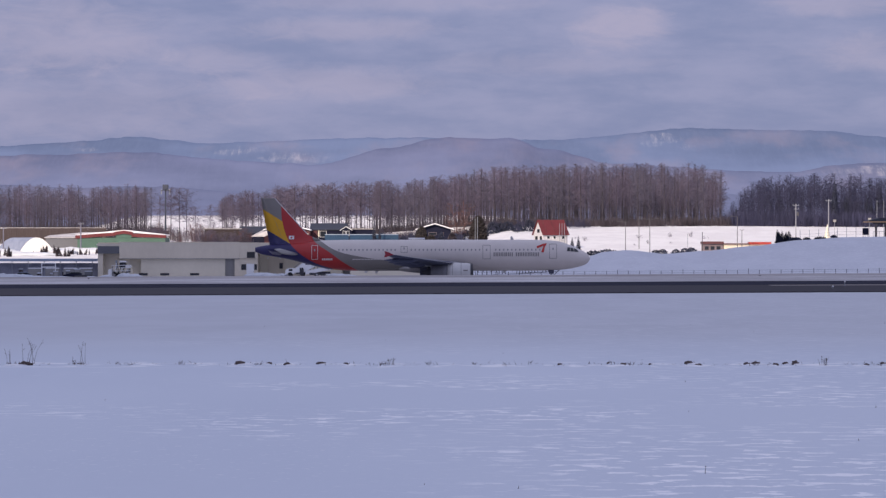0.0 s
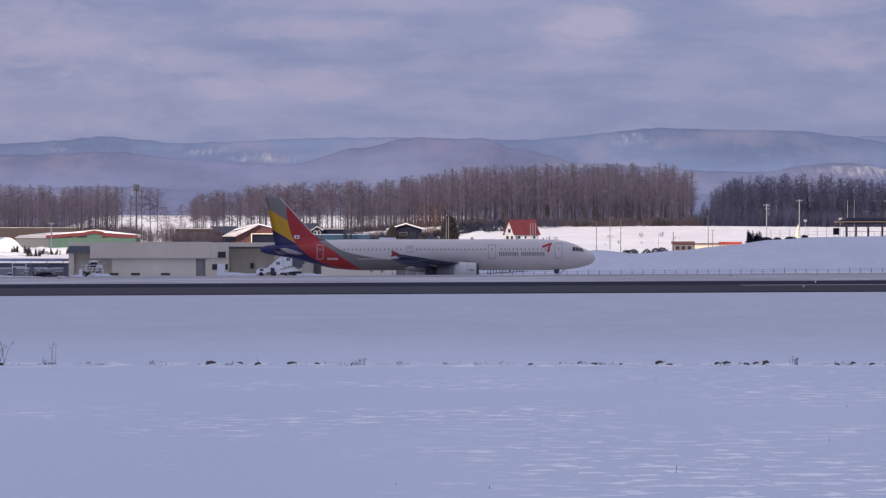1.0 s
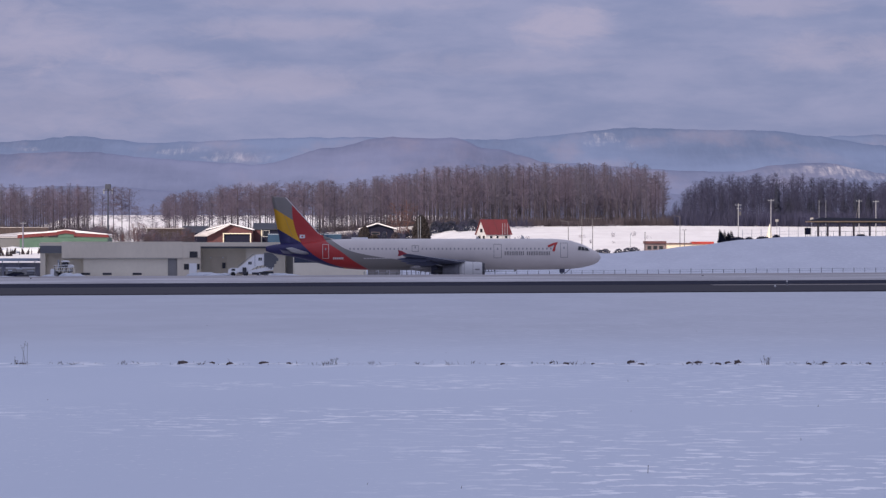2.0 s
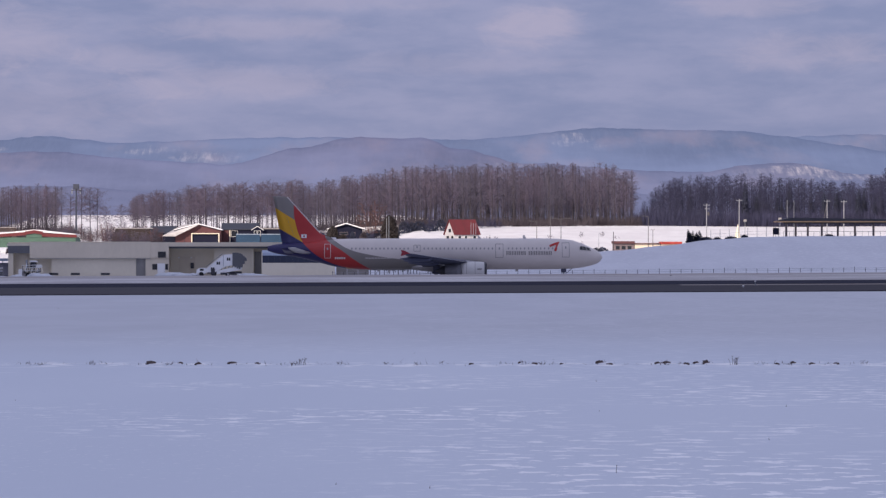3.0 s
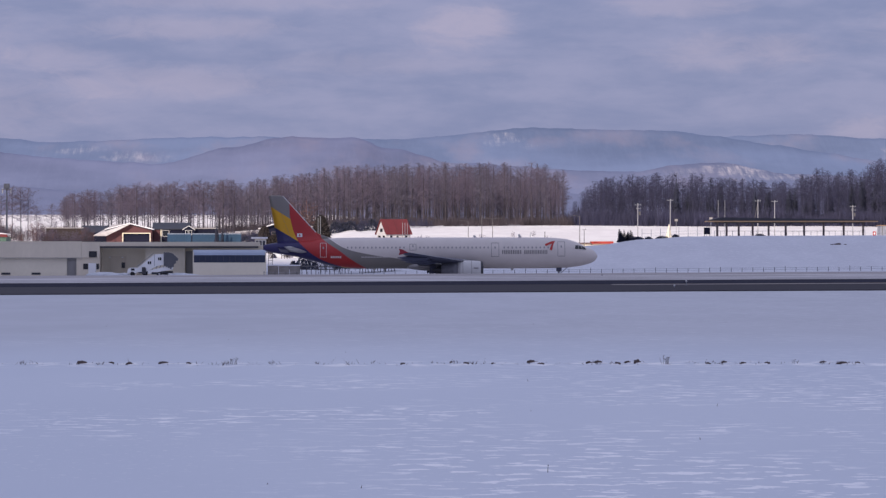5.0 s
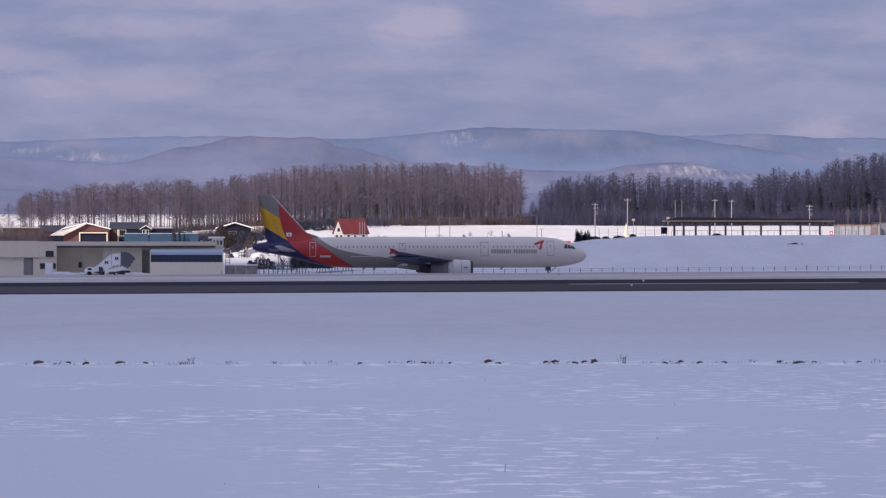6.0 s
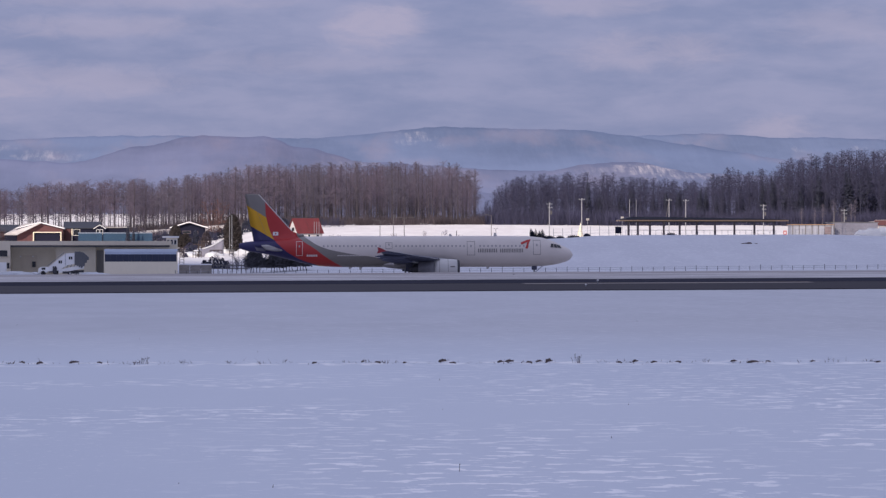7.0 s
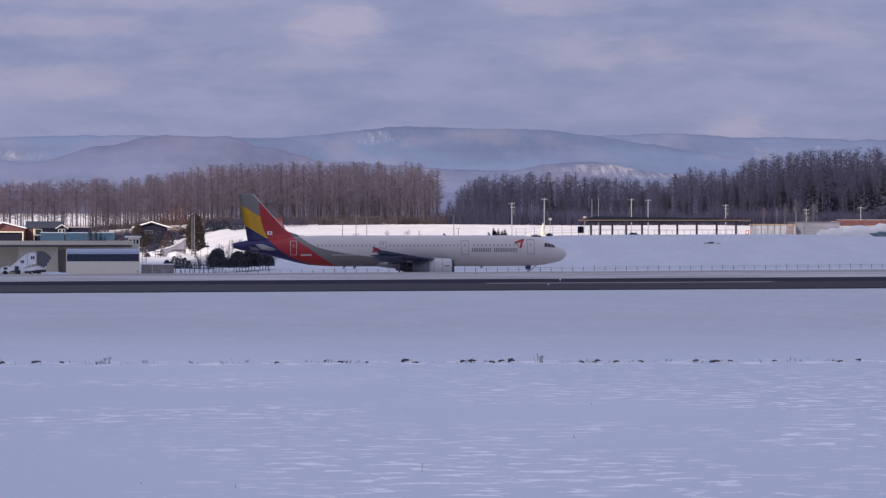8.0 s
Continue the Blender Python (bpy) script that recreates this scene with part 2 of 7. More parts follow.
M["twig_grey"] = material("haze_violet_twigs", (0.148, 0.134, 0.186), 0.9, vary=0.25, scale=0.12, fine=6)
M["twig_dark"] = material("dark_bare_twigs", (0.066, 0.067, 0.132), 0.9, vary=0.25, scale=0.12, fine=6)
M["needle"] = material("conifer_needles", (0.042, 0.050, 0.090), 0.8, vary=0.25, scale=0.5, fine=6)
M["dry_green"] = material("winter_browned_foliage", (0.060, 0.050, 0.050), 0.85, vary=0.3, scale=0.5, fine=6)
M["shrub"] = material("red_brown_shrub", (0.165, 0.088, 0.080), 0.9, vary=0.2, scale=0.5)
M["dead"] = material("dead_grass", (0.20, 0.155, 0.125), 0.9, vary=0.3, scale=4)
M["soil"] = material("frozen_soil", (0.150, 0.112, 0.105), 0.95, vary=0.3, scale=5, bump=0.02)
M["stem"] = material("dry_stem", (0.20, 0.165, 0.16), 0.9, vary=0.25, scale=5)
M["tyre"] = material("tyre_rubber", (0.02, 0.02, 0.022), 0.85, vary=0.1)
M["red"] = material("red_paint", (0.50, 0.035, 0.03), 0.4, vary=0.06)
M["house_white"] = material("white_house_wall", (0.56, 0.55, 0.56), 0.7, vary=0.06)
M["cream"] = material("cream_paint", (0.80, 0.74, 0.58), 0.5, vary=0.04)


# ---- building blocks ----
def link(name, bm, mat, smooth=False):
    me = bpy.data.meshes.new(name)
    bm.normal_update()
    bm.to_mesh(me)
    bm.free()
    for m in mat if isinstance(mat, (list, tuple)) else [mat]:
        me.materials.append(m)
    if smooth:
        me.polygons.foreach_set("use_smooth", [True] * len(me.polygons))
    return new(name, me)


def part(name, bm, mat, parent, label="", smooth=False):
    ob = link(name, bm, mat, smooth)
    ob.parent = parent
    if label:
        ob["label"] = label
    return ob


def thing(name, place, label, category, group="", turn=0.0):
    ob = new(name)
    ob.empty_display_size = 0.2
    ob.matrix_basis = pose(*place, 0, 0, turn)
    return tagged(ob, label, category, group)


def box(bm, x0, x1, y0, y1, z0, z1, bevel=0.0):
    v = [bm.verts.new((x, y, z)) for x in (x0, x1) for y in (y0, y1) for z in (z0, z1)]
    fs = [bm.faces.new([v[i] for i in q]) for q in ((0, 1, 3, 2), (4, 6, 7, 5), (0, 4, 5, 1), (2, 3, 7, 6), (0, 2, 6, 4), (1, 5, 7, 3))]
    if bevel:
        es = list({e for f in fs for e in f.edges})
        bmesh.ops.bevel(bm, geom=es, offset=bevel, segments=2, affect="EDGES", clamp_overlap=True)
    return bm


def cube(x0, x1, y0, y1, z0, z1, bevel=0.0):
    return box(bmesh.new(), x0, x1, y0, y1, z0, z1, bevel)


def rod(bm, a, b, r0, r1=None, n=8):
    a, b = Vector(a), Vector(b)
    r1 = r0 if r1 is None else r1
    q = (b - a).to_track_quat("Z", "Y")
    rings = []
    for p, r in ((a, r0), (b, r1)):
        rings.append([bm.verts.new(p + q @ Vector((r * math.cos(6.28318 * i / n), r * math.sin(6.28318 * i / n), 0))) for i in range(n)])
    for i in range(n):
        j = (i + 1) % n
        bm.faces.new((rings[0][i], rings[0][j], rings[1][j], rings[1][i]))
    bm.faces.new(rings[0][::-1])
    bm.faces.new(rings[1])
    return bm


def prism(bm, outline, y0, y1):
    """An outline of (x, z) carried from y0 to y1."""
    a = [bm.verts.new((x, y0, z)) for x, z in outline]
    b = [bm.verts.new((x, y1, z)) for x, z in outline]
    n = len(outline)
    bm.faces.new(a)
    bm.faces.new(b[::-1])
    for i in range(n):
        j = (i + 1) % n
        bm.faces.new((a[j], a[i], b[i], b[j]))
    bmesh.ops.recalc_face_normals(bm, faces=bm.faces)
    return bm


def smooth_step(a, b, v):
    t = min(1.0, max(0.0, (v - a) / (b - a)))
    return t * t * (3 - 2 * t)


def along(pairs, v):
    """A height read from (place, height) pairs, eased between them."""
    if v <= pairs[0][0]:
        return pairs[0][1]
    for (a, p), (b, q) in zip(pairs, pairs[1:]):
        if v <= b:
            return p + (q - p) * smooth_step(a, b, v)
    return pairs[-1][1]


# ---- ground ----
CREST = [(-200, -0.4), (5, -0.1), (17, 0.7), (24, 2.0), (29.7, 2.9), (33, 3.9), (37, 4.3), (40, 4.15), (45, 3.5), (54, 4.15), (63, 5.1), (74, 6.4), (83, 6.95), (95, 7.1), (128, 7.2), (150, 6.7), (260, 6.5)]


def runway_z(x, y):
    return 0.02 + 0.0046 * x + (y - 340) / 60 * 0.49


def taxi_z(x):
    return -0.28 + 0.0098 * x


def low_z(x):
    return -0.63 + 0.009 * x


def ground_z(x, y):
    n = noise.noise((x * 0.05, y * 0.05, 0.3))
    if y < 338:
        return smooth_step(150, 338, y) * 0.0046 * x + 0.03 * n * smooth_step(20, 60, y) * (1 - smooth_step(110, 170, y))
    if y < 402:
        return runway_z(x, y) - 0.10
    bank = 1.19 + 0.0046 * x + 0.05 * noise.noise((x * 0.12, 4.0, 0))
    if y < 426:
        return runway_z(x, 400) - 0.02 + (bank - runway_z(x, 400) + 0.02) * ((y - 402) / 24) ** 1.3
    if y < 437:
        return bank + (taxi_z(x) - 0.06 - bank) * smooth_step(426, 436, y)
    if y < 470:
        return taxi_z(x) - 0.06
    low = taxi_z(x) - 0.06 + (low_z(x) - taxi_z(x) + 0.06) * smooth_step(470, 560, y)
    if y < 620:
        return low
    top = max(along(CREST, x * 690 / max(y, 640)), low_z(x))
    if y < 690:
        s = (y - 620) / 70
        return low + (top - low) * (0.55 * s + 0.45 * smooth_step(0, 1, s)) + 0.05 * n
    # snowfield and village slope behind
    field = 3.6 + (y - 735) / 195 * (7.5 + 0.5 * noise.noise((x * 0.02, 7, 0))) + 0.35 * noise.noise((x * 0.03, y * 0.03, 2)) if x > 20 else 1.0 + (y - 690) / 260 * 7.0
    if 0 < x <= 20:
        far = 3.6 + (y - 735) / 195 * 7.5
        field += (far - field) * smooth_step(0, 20, x)
    s = smooth_step(690, 735, y)
    z = top + (field - top) * s
    if x > 60:
        z = max(z, min(top, 7.0) - 0.02 * (y - 690)) if y < 780 else z
    if y > 930:
        plateau = (11.1 if x > 20 else 8.5 + 2.6 * smooth_step(-30, 20, x)) + 0.3 * n
        behind = 16.2 - 5.1 * smooth_step(10, 60, x) - 7.0 * (1 - smooth_step(-125, -104, x))
        z = plateau + (behind - plateau) * smooth_step(970, 1180, y)
        z += (4.0 - z) * smooth_step(1300, 2200, y)
    return z


def make_ground():
    ys = list(np.arange(-60, 40, 10)) + list(np.arange(40, 200, 1.5)) + list(np.arange(200, 338, 3))
    ys += [338, 339.6, 342, 360, 380, 398, 400.4, 402] + list(np.arange(404, 438, 1.5)) + list(np.arange(440, 616, 8)) + list(np.arange(616, 700, 3))
    ys += list(np.arange(700, 960, 7)) + list(np.arange(960, 1320, 20)) + [1400, 1600, 2000, 2600, 3400, 4900]
    xs = [-2600, -1500, -900, -600, -400, -300] + list(np.arange(-240, 260, 2.5)) + [300, 400, 600, 900, 1500, 2600]
    verts = [(x, y, ground_z(x, y)) for y in ys for x in xs]
    w = len(xs)
    faces = [(j * w + i, j * w + i + 1, j * w + w + i + 1, j * w + w + i) for j in range(len(ys) - 1) for i in range(w - 1)]
    me = bpy.data.meshes.new("ground")
    me.from_pydata(verts, [], faces)
    me.polygons.foreach_set("use_smooth", [True] * len(me.polygons))
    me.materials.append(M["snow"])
    tagged(new("ground", me), "snow-covered airfield ground with wind crust and a rising far field", "ground", kind="structure")


make_ground()


def ribbon(name, x0, x1, y0, y1, zf, lift, mat, label, category, step=6.0):
    """A paved strip that follows zf(x, y), with thickness."""
    bm = bmesh.new()
    n = max(2, int((x1 - x0) / step))
    rows = []
    for i in range(n + 1):
        x = x0 + (x1 - x0) * i / n
        rows.append([bm.verts.new((x, y, zf(x, y) + d)) for y, d in ((y0, lift - 0.2), (y0, lift), (y1, lift), (y1, lift - 0.2))])
    for a, b in zip(rows, rows[1:]):
        for k in range(3):
            bm.faces.new((a[k], b[k], b[k + 1], a[k + 1]))
    bmesh.ops.recalc_face_normals(bm, faces=bm.faces)
    ob = link(name, bm, mat)
    return tagged(ob, label, category, kind="structure")


ribbon("runway", -600, 700, 340, 400, runway_z, 0.0, M["asphalt"], "dark wet asphalt runway cleared of snow", "runway")
# far third of the runway in a darker, bluer tone
ribbon("runway_edge_strip", -600, 700, 377.5, 399.6, runway_z, 0.02, M["bluish"], "darker bluish strip along the runway edge", "runway")
# taxiway and apron are out of view; pale surface added as a light bounce
ribbon("taxiway", -600, 700, 437.5, 469, lambda x, y: taxi_z(x), 0.0, M["verge"], "unseen taxiway behind a snow bank, pale to bounce light", "taxiway")
ribbon("apron", -600, 700, 469.2, 580, lambda x, y: max(ground_z(x, y), ground_z(x, 469.9 if y < 500 else y)), 0.06, M["verge"], "unseen apron before the service buildings, pale to bounce light", "apron")
ribbon("verge", -600, 700, 400.1, 420.3, lambda x, y: ground_z(x, max(y, 402.0)), 0.012, M["verge"], "grey gritty snow verge along the runway", "verge", 4)
ribbon("verge_ridge", -600, 700, 420.5, 425.5, lambda x, y: ground_z(x, y), 0.02, M["verge_dark"], "brownish trodden ridge of ploughed snow", "verge", 4)
ribbon("gritty_strip", 36.33, 68.83, 372, 376.5, runway_z, 0.004, M["dirty"], "tan strip of grit and ice on the runway", "runway marking", 4)


# ---- airliner ----
HULL = [
    (0.0, 4.45, 5.05, 0.22), (0.8, 4.12, 5.28, 0.5), (2.0, 3.93, 5.42, 0.75), (4.1, 3.58, 5.62, 1.08), (6.4, 3.0, 5.82, 1.42),
    (8.4, 2.45, 5.96, 1.68), (10.1, 2.12, 6.03, 1.85), (12.5, 1.96, 6.07, 1.96), (14.0, 1.93, 6.07, 1.975), (36.0, 1.93, 6.07, 1.975),
    (38.5, 1.95, 6.04, 1.94), (40.5, 2.02, 5.84, 1.80), (42.0, 2.2, 5.36, 1.5), (43.0, 2.42, 4.84, 1.22), (43.8, 2.66, 4.48, 0.92), (44.3, 2.95, 4.16, 0.58), (44.51, 3.22, 3.84, 0.22), (44.60, 3.5, 3.56, 0.02),
]


def hull_at(x):
    xs = [h[0] for h in HULL]
    return [float(np.interp(x, xs, [h[k] for h in HULL])) for k in (1, 2, 3)]


def skin(x, z, side, out=0.012):
    """The point of the fuselage's skin at x and z; side -1 is the starboard side."""
    zb, zt, w = hull_at(x)
    c, r = (zb + zt) / 2, (zt - zb) / 2
    s = min(0.999, max(-0.999, (z - c) / r))
    y = w * math.sqrt(1 - s * s)
    n = Vector((0, math.sqrt(1 - s * s) / w, s / r)).normalized()
    return Vector((x, side * (y + out * n.y), z + out * n.z))


def patch(bm, outline, side, out=0.012):
    vs = [bm.verts.new(skin(x, z, side, out)) for x, z in outline]
    bm.faces.new(vs if side < 0 else vs[::-1])
    return bm


def livery(name, base):
    m = bpy.data.materials.new(name)
    m.use_nodes = True
    nt = m.node_tree
    b = nt.nodes["Principled BSDF"]
    N, L = nt.nodes.new, nt.links.new
    b.inputs["Roughness"].default_value = 0.38
    co, sep = N("ShaderNodeTexCoord"), N("ShaderNodeSeparateXYZ")
    L(co.outputs["Object"], sep.inputs[0])
    zn = N("ShaderNodeMath")
    zn.operation = "DIVIDE"
    zn.inputs[1].default_value = 12.5
    L(sep.outputs["Z"], zn.inputs[0])

    def edge(points):
        """1 where x lies behind the sweeping edge given as (z, x) pairs."""
        fc = N("ShaderNodeFloatCurve")
        cv = fc.mapping.curves[0]
        cv.points[0].location, cv.points[1].location = (0, points[0][1] / 30), (1, points[-1][1] / 30)
        for z, x in points:
            cv.points.new(z / 12.5, x / 30)
        for p in cv.points:
            p.handle_type = "VECTOR" if len(points) < 3 else "AUTO"
        fc.mapping.update()
        mul, cmp = N("ShaderNodeMath"), N("ShaderNodeMath")
        mul.operation, cmp.operation = "MULTIPLY", "LESS_THAN"
        mul.inputs[1].default_value = 30
        L(zn.outputs[0], fc.inputs["Value"])
        L(fc.outputs["Value"], mul.inputs[0])
        L(sep.outputs["X"], cmp.inputs[0])
        L(mul.outputs[0], cmp.inputs[1])
        return cmp.outputs[0]

    def above(z0, slope):
        k, cmp = N("ShaderNodeMath"), N("ShaderNodeMath")
        k.operation, cmp.operation = "MULTIPLY_ADD", "GREATER_THAN"
        k.inputs[1].default_value, k.inputs[2].default_value = slope, z0
        L(sep.outputs["X"], k.inputs[0])
        L(sep.outputs["Z"], cmp.inputs[0])
        L(k.outputs[0], cmp.inputs[1])
        return cmp.outputs[0]

    def mixed(fac, a, c):
        mx = N("ShaderNodeMix")
        mx.data_type = "RGBA"
        L(fac, mx.inputs["Factor"])
        for key, v in (("A", a), ("B", c)):
            if isinstance(v, tuple):
                mx.inputs[key].default_value = (*v, 1)
            else:
                L(v, mx.inputs[key])
        return mx.outputs["Result"]

    taupe, red, blue, yellow = (0.215, 0.20, 0.185), (0.42, 0.026, 0.026), (0.022, 0.02, 0.10), (0.66, 0.35, 0.012)
    nz = N("ShaderNodeTexNoise")
    nz.inputs["Scale"].default_value, nz.inputs["Detail"].default_value = 0.6, 5
    L(co.outputs["Object"], nz.inputs["Vector"])
    grime = N("ShaderNodeMapRange")
    grime.inputs["To Min"].default_value, grime.inputs["To Max"].default_value = 0.9, 1.06
    L(nz.outputs["Fac"], grime.inputs["Value"])
    tail = mixed(above(8.32, -0.59), blue, yellow)
    tail = mixed(above(10.81, -0.626), tail, taupe)
    c = mixed(edge([(1.9, 24.0), (2.4, 22.0), (2.9, 20.0), (3.3, 17.6), (3.8, 14.2), (4.54, 11.1), (5.67, 9.1), (6.1, 8.6), (12, 8.6)]), base, taupe)
    c = mixed(edge([(1.9, 13.9), (2.03, 13.6), (3.16, 11.65), (4.3, 10.1), (6.0, 7.8), (6.6, 7.6), (12, 7.6)]), c, red)
    c = mixed(edge([(1.8, 12.6), (2.2, 10.5), (2.7, 8.8), (3.3, 7.4), (5.06, 5.1), (5.67, 4.62), (8.56, 3.62), (10.0, 3.5), (12, 3.5)]), c, tail)
    g = N("ShaderNodeMix")
    g.data_type, g.blend_type = "RGBA", "MULTIPLY"
    g.inputs["Factor"].default_value = 1.0
    L(c, g.inputs["A"])
    L(grime.outputs["Result"], g.inputs["B"])
    L(g.outputs["Result"], b.inputs["Base Color"])
    return m


M["livery"] = livery("airliner_paint", (0.66, 0.605, 0.565))
M["fence_red"] = material("dark_red_paint", (0.30, 0.03, 0.045), 0.45, vary=0.06)
# wing grey darkened to navy to carry the underside's shade
M["wing"] = material("wing_shaded_navy", (0.072, 0.078, 0.125), 0.42, vary=0.06, scale=0.3)
M["nacelle"] = material("nacelle_paint", (0.60, 0.59, 0.58), 0.35, vary=0.05, scale=0.6)
M["belly"] = material("belly_grey_paint", (0.42, 0.40, 0.40), 0.45, vary=0.1, scale=0.4)
M["tail_blue"] = material("tail_shade_navy", (0.022, 0.02, 0.10), 0.4, vary=0.06)
M["bare"] = material("bare_aluminium", (0.62, 0.62, 0.63), 0.28, 0.9, vary=0.05)
# cabin panes are pale grey to imitate the sky mirrored in them
M["window"] = material("cabin_window_sky_tint", (0.37, 0.355, 0.36), 0.2, vary=0.1)
M["brown_mark"] = material("brown_grey_marking", (0.22, 0.205, 0.20), 0.45, vary=0.05)
M["pale_mark"] = material("pale_marking", (0.66, 0.62, 0.60), 0.45, vary=0.05)


def lofted(rings, cap=True):
    bm = bmesh.new()
    rows = [[bm.verts.new(p) for p in ring] for ring in rings]
    n = len(rows[0])
    for a, b in zip(rows, rows[1:]):
        for i in range(n):
            j = (i + 1) % n
            bm.faces.new((a[i], a[j], b[j], b[i]))
    if cap:
        bm.faces.new(rows[0][::-1])
        bm.faces.new(rows[-1])
    bmesh.ops.recalc_face_normals(bm, faces=bm.faces)
    return bm


FOIL = [(1.0, 0.0), (0.75, 0.035), (0.45, 0.06), (0.2, 0.056), (0.06, 0.034), (0.0, 0.0), (0.06, -0.03), (0.2, -0.045), (0.45, -0.045), (0.75, -0.02)]


def foil_ring(lead, trail, y, z, thick, twist=0.0, upright=False):
    """A section from its leading edge's x to its trailing edge's x."""
    c = lead - trail
    if upright:
        return [Vector((lead - u * c, y + t * thick * c, z)) for u, t in FOIL]
    return [Vector((lead - u * c, y, z + t * thick * c + twist * (0.5 - u))) for u, t in FOIL]


def make_airliner():
    air = thing("airliner", (-25.0, 448, -0.31), "grey airliner with yellow, red and blue tail behind snow bank", "airplane")
    # fuselage
    xs = sorted(set(np.round(np.concatenate([np.linspace(0, 14, 36), np.linspace(14, 36, 23), np.linspace(36, 44.60, 60)]), 3)))
    raw = np.array([hull_at(x) for x in xs])
    for _ in range(3):
        raw[1:-1] = (raw[:-2] + 2 * raw[1:-1] + raw[2:]) / 4
    rings = []
    for x, (zb, zt, w) in zip(xs, raw):
        rings.append([Vector((x, w * math.cos(6.28318 * i / 44), (zb + zt) / 2 + (zt - zb) / 2 * math.sin(6.28318 * i / 44))) for i in range(44)])
    part("fuselage", lofted(rings), M["livery"], air, smooth=True)
    rings = []
    for i in range(15):
        u = i / 14
        s = math.sin(math.pi * u) ** 0.5 if 0 < u < 1 else 0.05
        rings.append([Vector((18.2 + 11.3 * u, 2.12 * s * math.cos(6.28318 * k / 28), 2.35 + 0.78 * s * math.sin(6.28318 * k / 28))) for k in range(28)])
    part("belly_fairing", lofted(rings), M["belly"], air, smooth=True)
    # fin with its dorsal fillet
    fin = [(8.9, 1.95, 5.2, 2.8), (8.3, 1.88, 5.65, 1.9), (7.85, 1.8, 6.05, 1.25), (7.35, 1.72, 6.5, 0.95), (6.1, 1.45, 7.8, 0.8), (4.3, 1.09, 9.8, 0.8), (2.75, 0.78, 11.5, 0.8), (2.3, 0.8, 11.68, 0.4)]
    f = part("vertical_fin", lofted([foil_ring(a, b, 0, z, t, upright=True) for a, b, z, t in fin]), M["livery"], air, smooth=True)
    rings = [foil_ring(a, b, 0, z, t, upright=True) for a, b, z, t in [(10.4, 6.0, 5.75, 0.12), (8.9, 6.0, 6.05, 0.25), (7.3, 6.0, 6.6, 0.6)]]
    part("dorsal_fillet", lofted(rings), M["livery"], air, smooth=True)
    part("leading_edge", rod(bmesh.new(), (7.0, 0, 6.75), (2.62, 0, 11.6), 0.075, 0.06, 8), M["nacelle"], f, "bright bare metal leading edge")
    for side in (-1, 1):
        bm = bmesh.new()
        box(bm, 4.5, 5.2, side * 0.335 - 0.02, side * 0.335 + 0.02, 6.15, 6.62)
        part("fin_flag", bm, M["white"], f, "small white flag panel")
        bm = rod(bmesh.new(), (4.85, side * 0.35, 6.385), (4.85, side * 0.362, 6.385), 0.12, n=12)
        part("fin_emblem", bm, M["red"], f, "small red and blue disc")
    part("rudder_seam", rod(bmesh.new(), (3.75, -0.26, 5.9), (1.55, -0.1, 11.4), 0.012, n=5), M["brown_mark"], f)
    for side in (-1, 1):
        # wings
        secs = [(28.9, 20.6, 1.5, 2.45, 1.2, 0.35), (26.2, 20.1, 6.4, 2.95, 1.0, 0.1), (22.6, 18.7, 12.0, 3.5, 0.9, -0.1), (19.3, 17.6, 16.9, 4.05, 0.8, -0.15)]
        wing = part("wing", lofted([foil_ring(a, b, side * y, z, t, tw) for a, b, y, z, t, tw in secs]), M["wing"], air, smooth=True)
        tip = prism(bmesh.new(), [(18.7, 4.08), (18.0, 4.46), (17.5, 4.58), (17.6, 4.2), (17.45, 3.78), (17.8, 3.82), (18.2, 4.0)], side * 16.9 - 0.04, side * 16.9 + 0.04)
        part("wingtip_fence", tip, M["fence_red"], wing, "dark red wingtip fence")
        sl = [foil_ring(a + 0.06, a - 0.25, side * y, z + 0.02, t, tw) for a, b, y, z, t, tw in [(27.6, 20.4, 3.9, 2.7, 1.6, 0.0), (26.2, 20.1, 6.4, 2.95, 1.6, 0.0), (22.6, 18.7, 12.0, 3.5, 1.6, 0.0), (19.8, 17.8, 16.2, 3.95, 1.6, 0.0)]]
        part("slat", lofted(sl), M["bare"], wing, "bare metal leading-edge slat", smooth=True)
        for y, x in ((7.9, 20.6), (10.6, 19.9), (13.4, 19.4)):
            zc = 2.45 + (y - 1.5) * 0.102 - 0.28
            rings = [[Vector((x + 2.2 - u * 4.2, side * y + 0.24 * r * math.cos(0.7854 * k), zc - 0.08 + 0.34 * r * math.sin(0.7854 * k) + 0.1 * u)) for k in range(8)] for u, r in ((0, 0.1), (0.15, 0.8), (0.4, 1.0), (0.7, 0.8), (1, 0.1))]
            part("flap_fairing", lofted(rings), M["wing"], wing, smooth=True)
        # engine
        yc, zc = side * 5.75, 1.78
        shell = [(29.55, 0.93), (29.6, 1.0), (29.5, 1.08), (29.0, 1.18), (28.0, 1.22), (26.8, 1.22), (26.3, 1.20), (26.28, 0.75), (28.4, 0.86), (29.3, 0.9)]
        rings = [[Vector((x - 0.7, yc + r * math.cos(6.28318 * k / 32), zc + r * 1.02 * math.sin(6.28318 * k / 32))) for k in range(32)] for x, r in shell + shell[:1]]
        eng = part("engine_nacelle", lofted(rings, cap=False), M["nacelle"], air, "pale grey jet engine nacelle", smooth=True)
